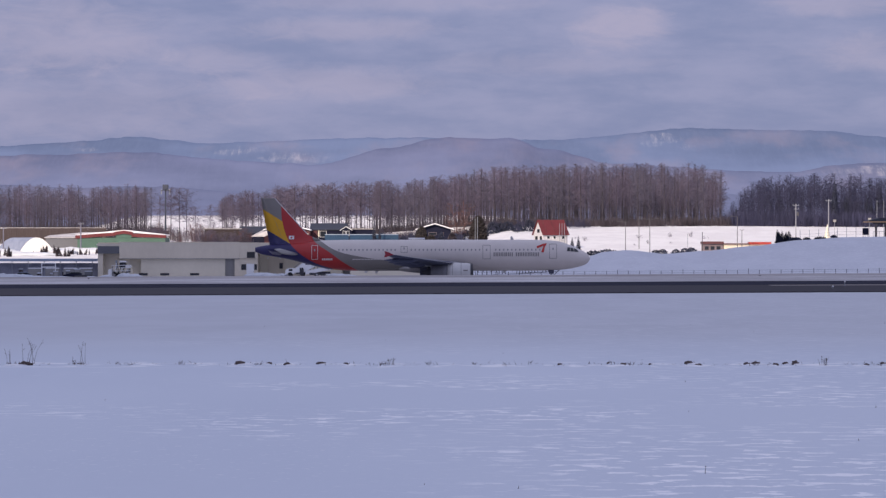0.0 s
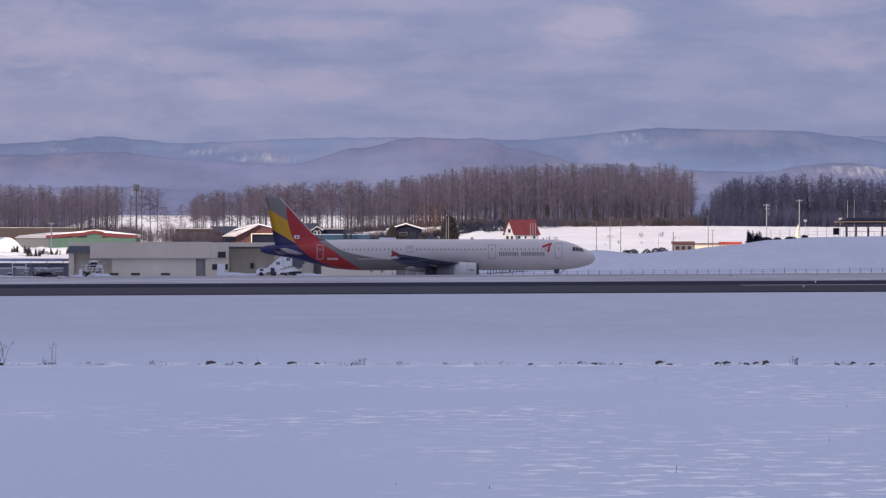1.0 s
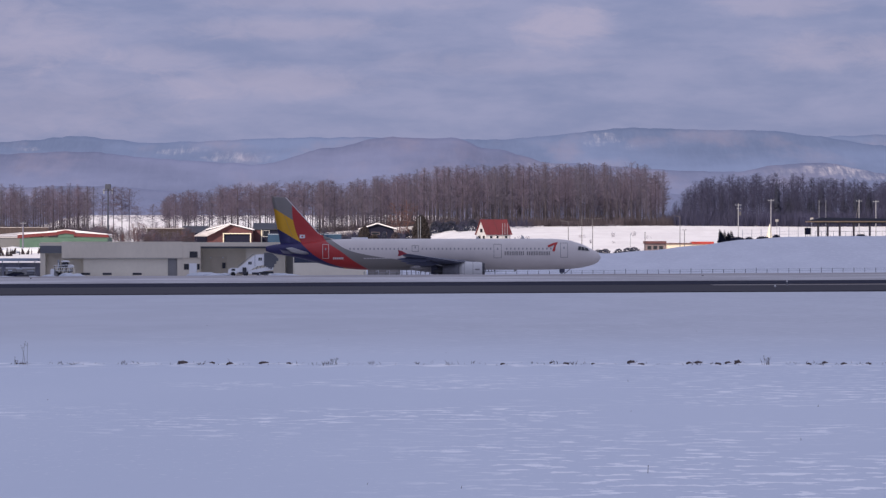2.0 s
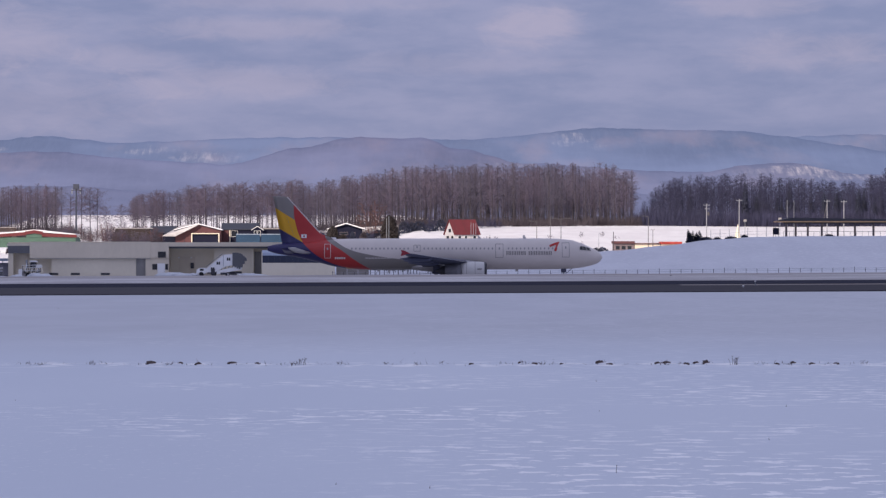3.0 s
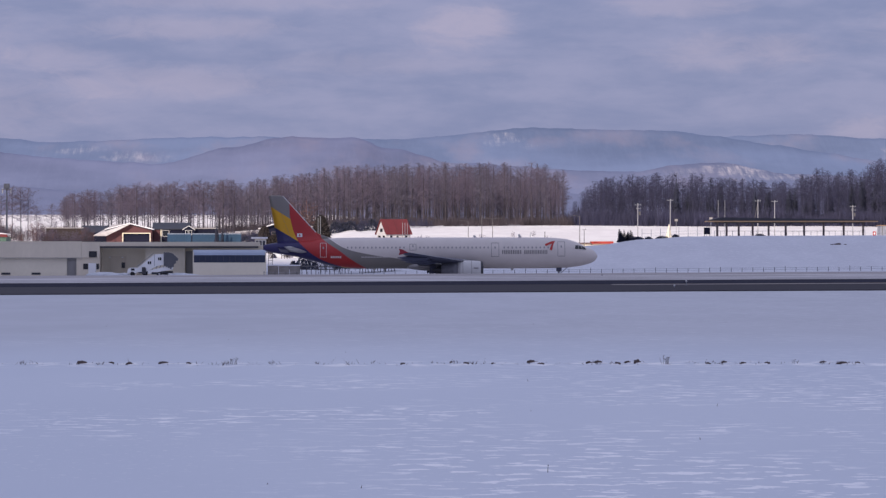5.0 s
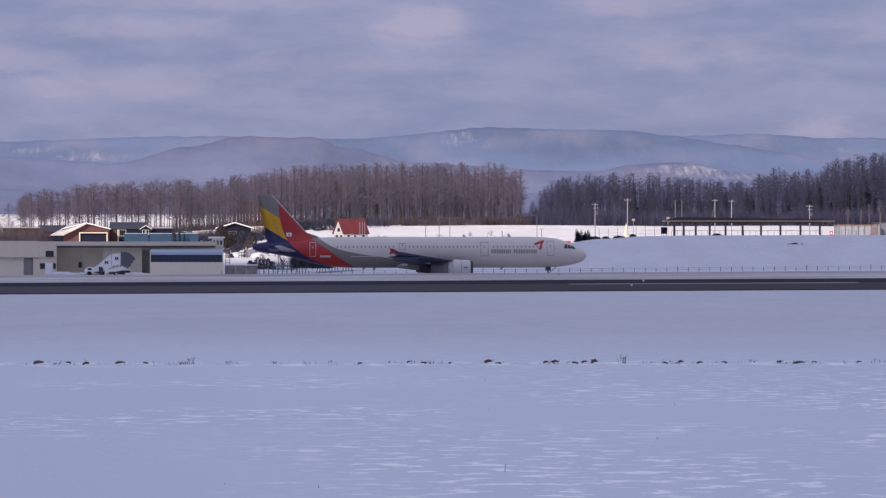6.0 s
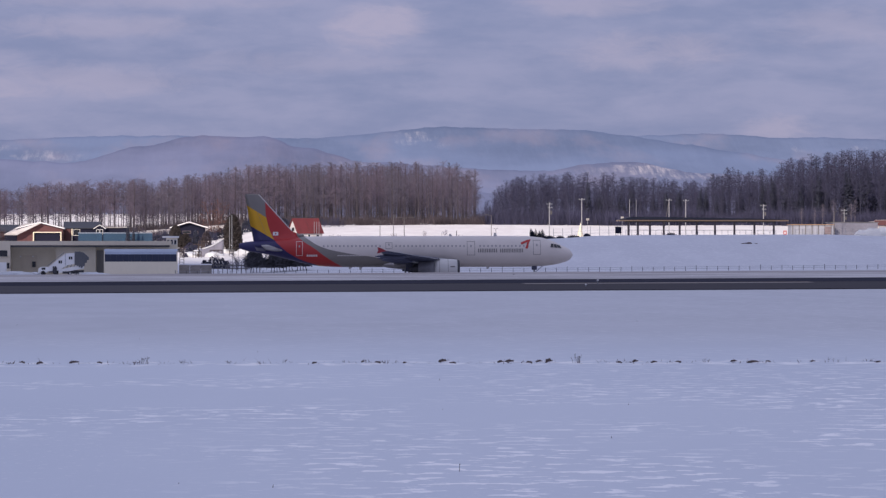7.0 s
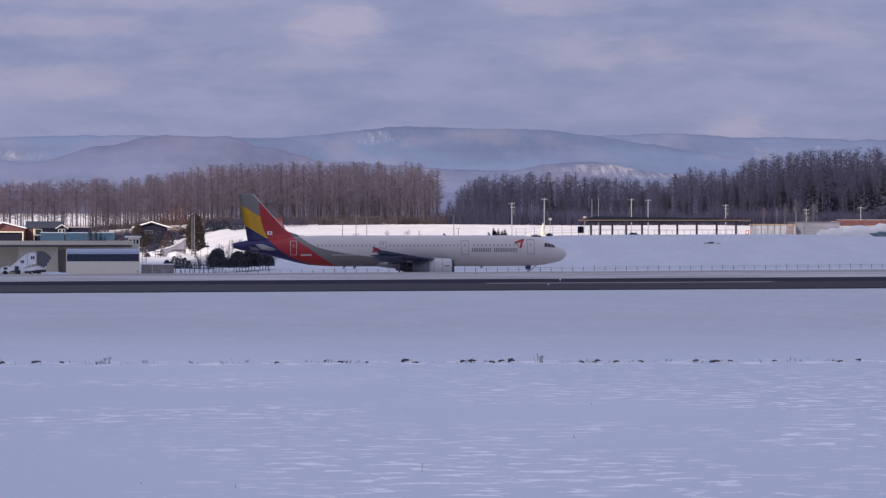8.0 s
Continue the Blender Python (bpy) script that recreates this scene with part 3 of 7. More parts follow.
        rings = [[Vector((x - 0.7, yc + r * math.cos(6.28318 * k / 24), zc + r * math.sin(6.28318 * k / 24))) for k in range(24)] for x, r in ((25.0, 0.72), (24.2, 0.66), (23.6, 0.5), (23.5, 0.3), (22.9, 0.06))]
        # aft third of the nacelle in a darker grey
        part("aft_cowl", lofted([[Vector((x - 0.7, yc + r * math.cos(6.28318 * k / 32), zc + r * 1.02 * math.sin(6.28318 * k / 32))) for k in range(32)] for x, r in ((26.27, 0.8), (26.27, 1.19), (25.6, 1.15), (24.6, 1.01), (24.15, 0.92), (24.1, 0.88), (24.3, 0.6))], cap=False), M["aft_cowl"], eng, "darker grey aft cowl", smooth=True)
        part("exhaust_nozzle", lofted(rings), M["dark_metal"], eng, "dark exhaust nozzle", smooth=True)
        rings = [[Vector((x - 0.7, yc + r * math.cos(6.28318 * k / 24), zc + r * math.sin(6.28318 * k / 24))) for k in range(24)] for x, r in ((28.3, 0.87), (28.35, 0.87), (28.5, 0.3), (28.9, 0.03))]
        part("engine_fan", lofted(rings), M["dark_metal"], eng, "dark fan disc with spinner", smooth=True)
        rings = [[Vector((x - 0.7, yc + r * math.cos(6.28318 * k / 32), zc + r * 1.02 * math.sin(6.28318 * k / 32))) for k in range(32)] for x, r in ((29.42, 0.90), (29.58, 0.92), (29.63, 1.0), (29.56, 1.075), (29.3, 1.135))]
        part("inlet_lip", lofted(rings, cap=False), M["dark_metal"], eng, "dark metal inlet lip", smooth=True)
        for x0 in (28.05, 26.9):
            rings = [[Vector((x - 0.7, yc + (r + 0.008) * math.cos(6.28318 * k / 32), zc + (r + 0.008) * 1.02 * math.sin(6.28318 * k / 32))) for k in range(32)] for x, r in ((x0, 1.22), (x0 + 0.05, 1.22))]
            part("nacelle_seam", lofted(rings, cap=False), M["brown_mark"], eng)
        patch_y = yc + side * 1.22
        part("nacelle_emblem", cube(27.65, 28.25, min(patch_y, patch_y - side * 0.1), max(patch_y, patch_y - side * 0.1), 1.95, 2.1), M["brown_mark"], eng, "small dark marking")
        rings = [[Vector((x - 0.7, yc + s * w, z)) for s, z in ((-1, z0), (1, z0), (1, z1), (-1, z1))] for x, w, z0, z1 in ((28.6, 0.05, 2.7, 2.95), (27.2, 0.2, 2.5, 3.15), (25.0, 0.22, 2.3, 3.05), (22.6, 0.06, 2.7, 2.9))]
        part("engine_pylon", lofted(rings), M["nacelle"], air)
        # tailplane
        secs = [(6.0, 3.55, 0.7, 4.12, 1.3, -0.1), (3.9, 2.75, 6.2, 4.82, 1.3, 0.0)]
        tp = part("tailplane", lofted([foil_ring(a, b, side * y, z, t, tw) for a, b, y, z, t, tw in secs]), M["nacelle"], air, "pale grey tailplane", smooth=True)
        # aft section coloured navy in place of the tailplane's shaded underside
        secs = [(3.62, 2.3, 0.7, 4.12, 1.5, -0.05), (2.82, 1.9, 6.2, 4.82, 1.5, 0.0)]
        part("elevator", lofted([foil_ring(a, b, side * y, z, t, tw) for a, b, y, z, t, tw in secs]), M["tail_blue"], tp, "elevator darkened to navy in place of shade", smooth=True)
        # cabin windows
        win = bmesh.new()
        ring = [(0.105 * math.cos(6.28318 * k / 8), 0.15 * math.sin(6.28318 * k / 8)) for k in range(8)]
        zb, zt, w = hull_at(25)
        zc = 4.72
        base = skin(25, zc, side, 0.0)
        vs = [win.verts.new(skin(25 + a, zc + c, side, 0.010) - base) for a, c in ring]
        win.faces.new(vs if side < 0 else vs[::-1])
        first = part("cabin_window", win, M["window"], air)
        places = [x for x in np.arange(11.2, 38.4, 0.533) if not (19.0 < x < 20.6 or 30.0 < x < 31.7)]
        for k, x in enumerate(places):
            ob = first if k == 0 else new("cabin_window", first.data)
            ob.parent = air
            ob.location = skin(x, zc, side, 0.0)
        # doors as raised seams
        for x0, x1, z0, z1, mat in ((7.55, 8.4, 3.45, 5.35, "pale_mark"), (19.4, 20.3, 4.35, 5.2, "brown_mark"), (30.25, 31.3, 3.5, 5.35, "brown_mark"), (39.1, 40.1, 3.55, 5.5, "brown_mark")):
            bm = bmesh.new()
            t = 0.055
            for a0, a1, c0, c1 in ((x0, x1, z0, z0 + t), (x0, x1, z1 - t, z1), (x0, x0 + t, z0, z1), (x1 - t, x1, z0, z1)):
                n = 6
                for k in range(n):
                    ca, cb = c0 + (c1 - c0) * k / n, c0 + (c1 - c0) * (k + 1) / n
                    patch(bm, [(a0, ca), (a1, ca), (a1, cb), (a0, cb)], side, 0.012)
            part("cabin_door", bm, M[mat], air, "door seam of the cabin")
            xm, zm = (x0 + x1) / 2, z0 + (z1 - z0) * 0.66
            part("door_window", patch(bmesh.new(), [(xm - 0.09, zm - 0.14), (xm + 0.09, zm - 0.14), (xm + 0.09, zm + 0.14), (xm - 0.09, zm + 0.14)], side, 0.014), M["window"], air)
        # cockpit glass
        for outline in ([(41.45, 4.52), (41.88, 4.50), (41.88, 5.0), (41.55, 5.0)], [(41.95, 4.50), (42.40, 4.46), (42.28, 4.9), (41.95, 4.98)], [(42.46, 4.46), (43.02, 4.40), (42.78, 4.74), (42.36, 4.90)]):
            bm = bmesh.new()
            (ax, az), (bx, bz), (cx, cz), (dx, dz) = outline
            for i in range(4):
                for j in range(4):
                    quad = []
                    for u, v in ((i, j), (i + 1, j), (i + 1, j + 1), (i, j + 1)):
                        u, v = u / 4, v / 4
                        quad.append((ax + (bx - ax) * u + (dx - ax) * v + (ax - bx + cx - dx) * u * v, az + (bz - az) * u + (dz - az) * v + (az - bz + cz - dz) * u * v))
                    patch(bm, quad, side, 0.05)
            part("cockpit_window", bm, M["glass"], air)
        # operator's name as a row of plain bars, and a plain red chevron
        x = 31.7
        for wd, gap in ((0.42, 0.06), (0.36, 0.07), (0.12, 0.07), (0.42, 0.06), (0.38, 0.06), (0.42, 0.30), (0.42, 0.07), (0.12, 0.07), (0.38, 0.07), (0.30, 0.07), (0.12, 0.07), (0.38, 0.07), (0.32, 0.07), (0.36, 0)):
            bm = bmesh.new()
            bars = ((0.0, 0.36), (0.64, 1.0)) if wd > 0.2 else ((0.0, 1.0),)
            for a, c in bars:
                for z0, z1 in ((3.86, 4.13), (4.13, 4.38)):
                    patch(bm, [(x + wd * a, z0), (x + wd * c, z0), (x + wd * c, z1), (x + wd * a, z1)], side)
            part("name_block", bm, M["brown_mark"], air)
            x += wd + gap * 1.35
        bm = patch(bmesh.new(), [(37.42, 5.14), (37.5, 4.88), (38.35, 5.22), (38.3, 5.48)], side, 0.07)
        patch(bm, [(38.3, 5.48), (38.35, 5.22), (38.5, 5.2), (38.8, 5.56)], side, 0.07)
        patch(bm, [(38.35, 5.22), (38.02, 4.42), (38.28, 4.34), (38.5, 5.2)], side, 0.07)
        patch(bm, [(38.5, 5.2), (38.28, 4.34), (38.36, 4.40), (38.8, 5.56)], side, 0.07)
        part("chevron_emblem", bm, M["red"], air, "plain red chevron emblem")
        bm = bmesh.new()
        for k in range(6):
            patch(bm, [(8.95 + 0.24 * k, 3.35), (9.13 + 0.24 * k, 3.35), (9.13 + 0.24 * k, 3.6), (8.95 + 0.24 * k, 3.6)], side)
        part("marking_bar", bm, M["pale_mark"], air, "row of small pale bars")
        bm = bmesh.new()
        for k in range(9):
            patch(bm, [(13.0 + 0.4 * k, 3.42), (13.34 + 0.4 * k, 3.42), (13.34 + 0.4 * k, 3.52), (13.0 + 0.4 * k, 3.52)], side)
        part("marking_bar", bm, M["pale_mark"], air, "row of small pale bars")
        # main gear
        leg = rod(bmesh.new(), (22.4, side * 3.8, 0.55), (22.4, side * 3.5, 2.6), 0.13, 0.17, 12)
        rod(leg, (22.4, side * 3.75, 1.2), (22.4, side * 2.0, 2.2), 0.07)
        rod(leg, (22.4, side * 3.35, 0.56), (22.4, side * 4.25, 0.56), 0.08)
        leg = part("main_gear", leg, M["metal"], air)
        part("gear_door", cube(21.95, 22.85, side * 4.0 - 0.03, side * 4.0 + 0.03, 1.35, 2.4, 0.02), M["wing"], leg)
        for y in (3.4, 4.2):
            wheel("wheel", 0.56, 0.4, (22.4, side * y, 0.56), leg)
    # nose gear
    leg = rod(bmesh.new(), (39.4, 0, 0.38), (39.4, 0, 2.2), 0.09, 0.12, 12)
    rod(leg, (39.4, -0.28, 0.38), (39.4, 0.28, 0.38), 0.06)
    rod(leg, (39.4, 0, 1.1), (40.6, 0, 2.1), 0.05)
    leg = part("nose_gear", leg, M["metal"], air)
    for s in (-1, 1):
        part("gear_door", cube(39.1, 39.75, s * 0.42 - 0.02, s * 0.42 + 0.02, 1.55, 2.08, 0.015), M["wing"], leg)
        wheel("wheel", 0.38, 0.22, (39.4, s * 0.26, 0.38), leg)
    part("landing_lamp", rod(bmesh.new(), (39.5, 0, 1.55), (39.6, 0, 1.55), 0.1), M["bare"], leg)
    for x, z, h in ((34.0, 6.05, 0.45), (28.0, 6.06, 0.3), (16.0, 1.95, -0.35), (14.6, 1.95, -0.3), (33.0, 1.95, -0.3)):
        part("blade_antenna", prism(bmesh.new(), [(x, z), (x + 0.45, z), (x + 0.2, z + h), (x - 0.02, z + h)], -0.03, 0.03), M["nacelle"], air)
    return air


WHEELS = []


def wheel(name, r, width, place, parent):
    bm = bmesh.new()
    rings = [[Vector((q * math.cos(6.28318 * k / 24), y, q * math.sin(6.28318 * k / 24))) for k in range(24)] for y, q in ((-width / 2, r * 0.72), (-width / 2, r * 0.9), (-width * 0.36, r), (width * 0.36, r), (width / 2, r * 0.9), (width / 2, r * 0.72))]
    bm = lofted(rings)
    ob = part(name, bm, M["tyre"], parent, "black tyre", smooth=True)
    ob.location = place
    WHEELS.append((ob, r, place))
    return ob


airliner = make_airliner()


# ---- service buildings beside the apron ----
def window_on(parent, x0, x1, z0, z1, y, frame_mat="white", deep=0.06):
    bm = bmesh.new()
    t = 0.07
    for a in ((x0, x1, z0, z0 + t), (x0, x1, z1 - t, z1), (x0, x0 + t, z0 + t, z1 - t), (x1 - t, x1, z0 + t, z1 - t)):
        box(bm, a[0], a[1], y - deep, y + 0.03, a[2], a[3])
    w = part("window", bm, M[frame_mat], parent)
    part("pane", cube(x0 + t, x1 - t, y - deep * 0.4, y + 0.02, z0 + t, z1 - t), M["glass"], w)
    return w


def make_terminal():
    Y = 640.0
    g = low_z(-35) - 0.1
    b = thing("service_building", (0, Y, g), "long low grey clad airport service building with recessed bays", "building")
    top, mid = 5.74 - g, 2.73 - g
    L, R = -61.58, -35.25
    part("wall", cube(-57.50, -41.48, 0.7, 14, 0, mid), M["panel_light"], b)
    # fascia made of wide cladding panels
    x = L
    k = 0
    while x < -38.69 - 0.2:
        x1 = min(x + 3.0, -38.69)
        part("cladding_panel", cube(x + 0.002, x1 - 0.002, 0.0, 0.7, mid, top), M["panel"], b)
        x = x1
    part("flashing", cube(L, -38.69, -0.05, 0.75, mid - 0.09, mid), M["recess"], b)
    part("roof", cube(-65.67, -4.94, 0.72, 16, top - 0.25, top - 0.02), M["panel"], b)
    part("roof_edge", cube(L, -38.69, -0.04, 0.72, top, top + 0.1), M["panel"], b)
    # open bay on the other end, with a dark lintel
    part("wall", cube(-65.67, -64.70, 0.4, 2.58, 0, 3.64 - g), M["panel"], b)
    part("lintel", cube(-65.67, L - 0.02, 0.0, 1.2, 3.64 - g, 5.04 - g), M["panel_dark"], b, "dark lintel panel")
    part("parapet", cube(-65.88, L - 0.02, 0.1, 1.1, 5.04 - g + 0.01, 5.47 - g), M["panel"], b)
    part("bay_wall", cube(-65.67, -57.50 - 0.02, 2.6, 2.9, 0, mid + 1.5), M["panel_light"], b)
    part("shutter", cube(-64.48, -61.90, 2.5, 2.58, 0, 3.76 - g), M["panel"], b)
    # slatted shutter
    sh = part("shutter", cube(-41.48 + 0.02, -39.66 - 0.02, 0.9, 1.0, 0, mid - 0.1), M["recess"], b, "grey roller shutter")
    for i in range(6):
        x = -41.48 + 0.15 + i * 0.28
        part("slat", cube(x, x + 0.14, 0.84, 0.9, 0.02, mid - 0.12), M["recess"], sh)
    # office with door and windows
    part("office_wall", cube(-39.66, R, 0.35, 12, 0, mid + 0.02), M["panel"], b)
    part("office_wall", cube(-38.69 + 0.01, R, 0.05, 12, mid + 0.03, top), M["panel"], b)
    window_on(b, -37.29, -35.79, 2.73 - g + 0.08, 3.96 - g, 0.05, "dark_metal")
    window_on(b, -38.37, -37.45, 0.52 - g, 1.60 - g, 0.35, "dark_metal")
    window_on(b, -35.90, -35.04 - 0.35, 0.52 - g, 1.60 - g, 0.35, "dark_metal")
    d = part("door", cube(-37.40, -35.95, 0.26, 0.34, 0.15, 1.71 - g), M["white"], b, "white door")
    part("door_handle", cube(-36.11, -36.11 + 0.1, 0.2, 0.26, 1.2, 1.3), M["dark_metal"], d)
    # loading bay under a flat canopy
    E1 = -4.94
    part("canopy", cube(R + 0.02, E1, 0.0, 9, 4.93 - g, 5.70 - g), M["panel"], b, "flat grey canopy over the bay")
    # dark strip drawn as the canopy's shade on the bay
    part("canopy_shade_strip", cube(R + 0.02, E1 - 0.3, 1.0, 1.5, 4.55 - g, 4.93 - g - 0.01), M["panel_dark"], b)
    part("bay_wall", cube(R + 0.02, E1 - 0.2, 6, 6.3, 0, 4.93 - g - 0.02), M["panel_light"], b)
    part("side_wall", cube(-26.76, -19.24, 3.2, 5.95, 0, 4.61 - g), M["panel_light"], b)
    part("shutter", cube(-33.64, -30.52, 5.8, 5.95, 0, 3.00 - g), M["panel"], b)
    part("shutter", cube(-19.13, -17.84, 5.8, 5.95, 0, 3.96 - g), M["recess"], b)
    for u in (-33.75, -31.38):
        part("bay_lamp", cube(u, u + 0.3, 5.6, 5.8, 2.67 - g, 2.89 - g), M["white"], b)
    part("wall_box", cube(-31.38, -30.74, 5.5, 5.8, 0.74 - g, 1.81 - g), M["dark_metal"], b)
    for u in (-57.93, -53.84, -48.15):
        part("grate", cube(u, u + 1.7, 0.62, 0.7, 0.55, 0.95), M["dark_metal"], b, "dark vent grate at the wall's foot")
    bm = bmesh.new()
    for u in (-52.02, -32.67, -24.07):
        rod(bm, (u, 8, top - 0.05), (u, 8, top + 1.1), 0.04, n=6)
    part("roof_mast", bm, M["dark_metal"], b)

    # annexe with a navy band under a snowy roof
    Y2 = 628.0
    a = thing("annexe", (0, Y2, g), "grey annexe with a navy glazed band and a snow-dusted curved roof", "building")
    x0, x1 = -17.29, -3.69
    zt, zm, zl = 3.97 - g, 3.23 - g, 1.86 - g
    part("wall", cube(x0, x1, 0, 9, 0, zl), M["panel_light"], a)
    bands = 12
    for i in range(bands):
        xa, xb = x0 + 0.15 + (x1 - x0 - 0.3) * i / bands, x0 + 0.15 + (x1 - x0 - 0.3) * (i + 1) / bands
        part("pane", cube(xa + 0.012, xb - 0.012, 0.02, 0.12, zl + 0.01, zm), M["navy_glass"], a, "navy glazed panel")
    part("core", cube(x0 + 0.1, x1 - 0.1, 0.14, 8.9, zl + 0.01, zm), M["panel_dark"], a)
    rings = [[Vector((x, y, z)) for y, z in ((0.0, zm), (0.25, zm + 0.45), (0.9, zt), (4.5, zt + 0.25), (8.5, zt), (9, zm))] for x in (x0, x1)]
    part("roof", lofted(rings), M["pipe"], a, "blue-grey sheet roof under a film of snow")
    for x in (x0, x1 - 0.15):
        part("corner_post", cube(x, x + 0.15, -0.03, 0.2, zl, zt - 0.1), M["panel_light"], a)
    # small rooftop house behind the canopy's end
    k = thing("plant_room", (-4.84, 655, ground_z(-4.84, 655)), "small beige plant room with snow on its flat roof", "building")
    part("wall", cube(-1.2, 1.0, 0, 4, 0, 6.37 - ground_z(-4.84, 655)), M["panel_light"], k)
    part("roof", cube(-1.9, 1.3, -0.3, 4.3, 6.37 - ground_z(-4.84, 655), 6.70 - ground_z(-4.84, 655)), M["snow_roof"], k)
    gz = ground_z(-4.84, 655)
    for i in range(3):
        window_on(k, -1.05 + 0.68 * i, -0.5 + 0.68 * i, 5.05 - gz, 6.04 - gz, 0.0)
    # low wall and rails beside the annexe
    w = thing("low_wall", (0, 632, g), "low grey concrete yard wall with a snow cap", "wall")
    for i in range(3):
        xa = -3.40 + i * 2.05
        part("wall_panel", cube(xa, xa + 2.0, 0, 0.25, 0, 1.21 - g), M["block"], w)
    part("snow_cap", cube(-3.50, -3.40 + 6.2, -0.05, 0.3, 1.21 - g, 1.42 - g, 0.05), M["snow_roof"], w)
    w = thing("rail_fence", (0, 631, g), "low grey timber rail fence in the snow", "fence")
    xa, xb = -3.40 + 6.4, 9.11
    for i in range(8):
        x = xa + (xb - xa) * i / 7
        part("post", cube(x - 0.07, x + 0.07, 0, 0.14, -0.2, 1.43 - g), M["pole"], w)
    for v in (1.16, 0.58):
        part("rail", cube(xa - 0.2, xb + 0.2, -0.05, 0.0, v - g - 0.12, v - g + 0.06), M["pole"], w)


make_terminal()


def make_stairs_truck():
    Y = 630.0
    g = ground_z(-20, 630)
    X = -29.52
    s = thing("boarding_stairs", (X, Y, g), "white airport boarding stairs truck with enclosed sloping steps", "vehicle")
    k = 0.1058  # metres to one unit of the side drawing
    def px(u):
        return (u - 505) * k
    def pz(v):
        return EYE + (441 - v) * k - g
    bm = prism(bmesh.new(), [(px(521), pz(483)), (px(521), pz(477)), (px(550), pz(454)), (px(553), pz(451.5)), (px(569), pz(450.5)), (px(569), pz(470)), (px(557), pz(472)), (px(539), pz(482))], -1.1, 1.1)
    body = part("stair_body", bm, M["white"], s)
    for u, v in ((531, 474), (541, 464), (559, 457)):
        part("window", cube(px(u), px(u + 6), -1.14, -1.08, pz(v + 5), pz(v)), M["glass"], body)
        part("window_bar", cube(px(u + 2.7), px(u + 3.3), -1.17, -1.12, pz(v + 5), pz(v)), M["white"], body)
    part("post", cube(px(552.4), px(553.2), -1.16, -1.08, pz(472), pz(452)), M["metal"], body)
    for i in range(7):
        u = 569 + i * 3.6
        bm = bmesh.new()
        box(bm, px(u), px(u + 3.0), -1.35, 1.35, pz((472, 474, 476, 477, 474, 468, 463)[i]), pz((448, 448, 448, 449, 451, 454, 458)[i]), 0.05)
        part("bellows_rib", bm, M["panel_dark"], s, "dark folding bellows rib")
    part("bellows_skin", prism(bmesh.new(), [(px(569), pz(471)), (px(569), pz(449)), (px(584), pz(450)), (px(593), pz(458)), (px(583), pz(475))], -1.25, 1.25), M["panel_dark"], s)
    bm = prism(bmesh.new(), [(px(541), pz(486)), (px(541), pz(480)), (px(580), pz(472)), (px(585), pz(473)), (px(585), pz(478)), (px(558), pz(483))], -1.2, -0.4)
    part("side_beam", bm, M["white"], s)
    part("chassis", cube(px(524), px(585), -0.9, 0.9, pz(485), pz(481), 0.05), M["dark_metal"], s)
    for u in (547, 553, 559, 565, 571):
        part("lift_strut", rod(bmesh.new(), (px(u), -0.8, pz(483)), (px(u + 5), -0.8, pz(470)), 0.07, n=6), M["metal"], s)
    part("step_rail", cube(px(560), px(585), -1.3, -1.15, pz(487.5), pz(484.8), 0.03), M["white"], s)
    part("handrail", rod(bmesh.new(), (px(521), -1.15, pz(474)), (px(551), -1.15, pz(450)), 0.05, n=6), M["metal"], s)
    part("cab", prism(bmesh.new(), [(px(505), pz(485)), (px(506), pz(478)), (px(511), pz(475)), (px(521), pz(475)), (px(521), pz(485))], -1.05, 1.05), M["white"], s)
    part("windscreen", cube(px(511.5), px(518), -1.09, -1.03, pz(480), pz(476.5)), M["glass"], s)
    for u in (514, 536, 560, 572):
        for y in (-1.0, 1.0):
            rings = [[Vector((px(u) + r * math.cos(6.28318 * q / 16), y + w, 0.46 + r * math.sin(6.28318 * q / 16))) for q in range(16)] for w, r in ((-0.16, 0.25), (-0.16, 0.42), (0.16, 0.42), (0.16, 0.25))]
            part("tyre", lofted(rings), M["tyre"], s)
    part("equipment_box", cube(px(531), px(538), -1.5, -1.1, pz(487), pz(476)), M["dark_metal"], s)
    for u0, u1 in ((548, 560), (562, 577)):
        part("jack", cube(px(u0), px(u1), -1.3, -1.1, pz(487), pz(483)), M["dark_metal"], s)


make_stairs_truck()


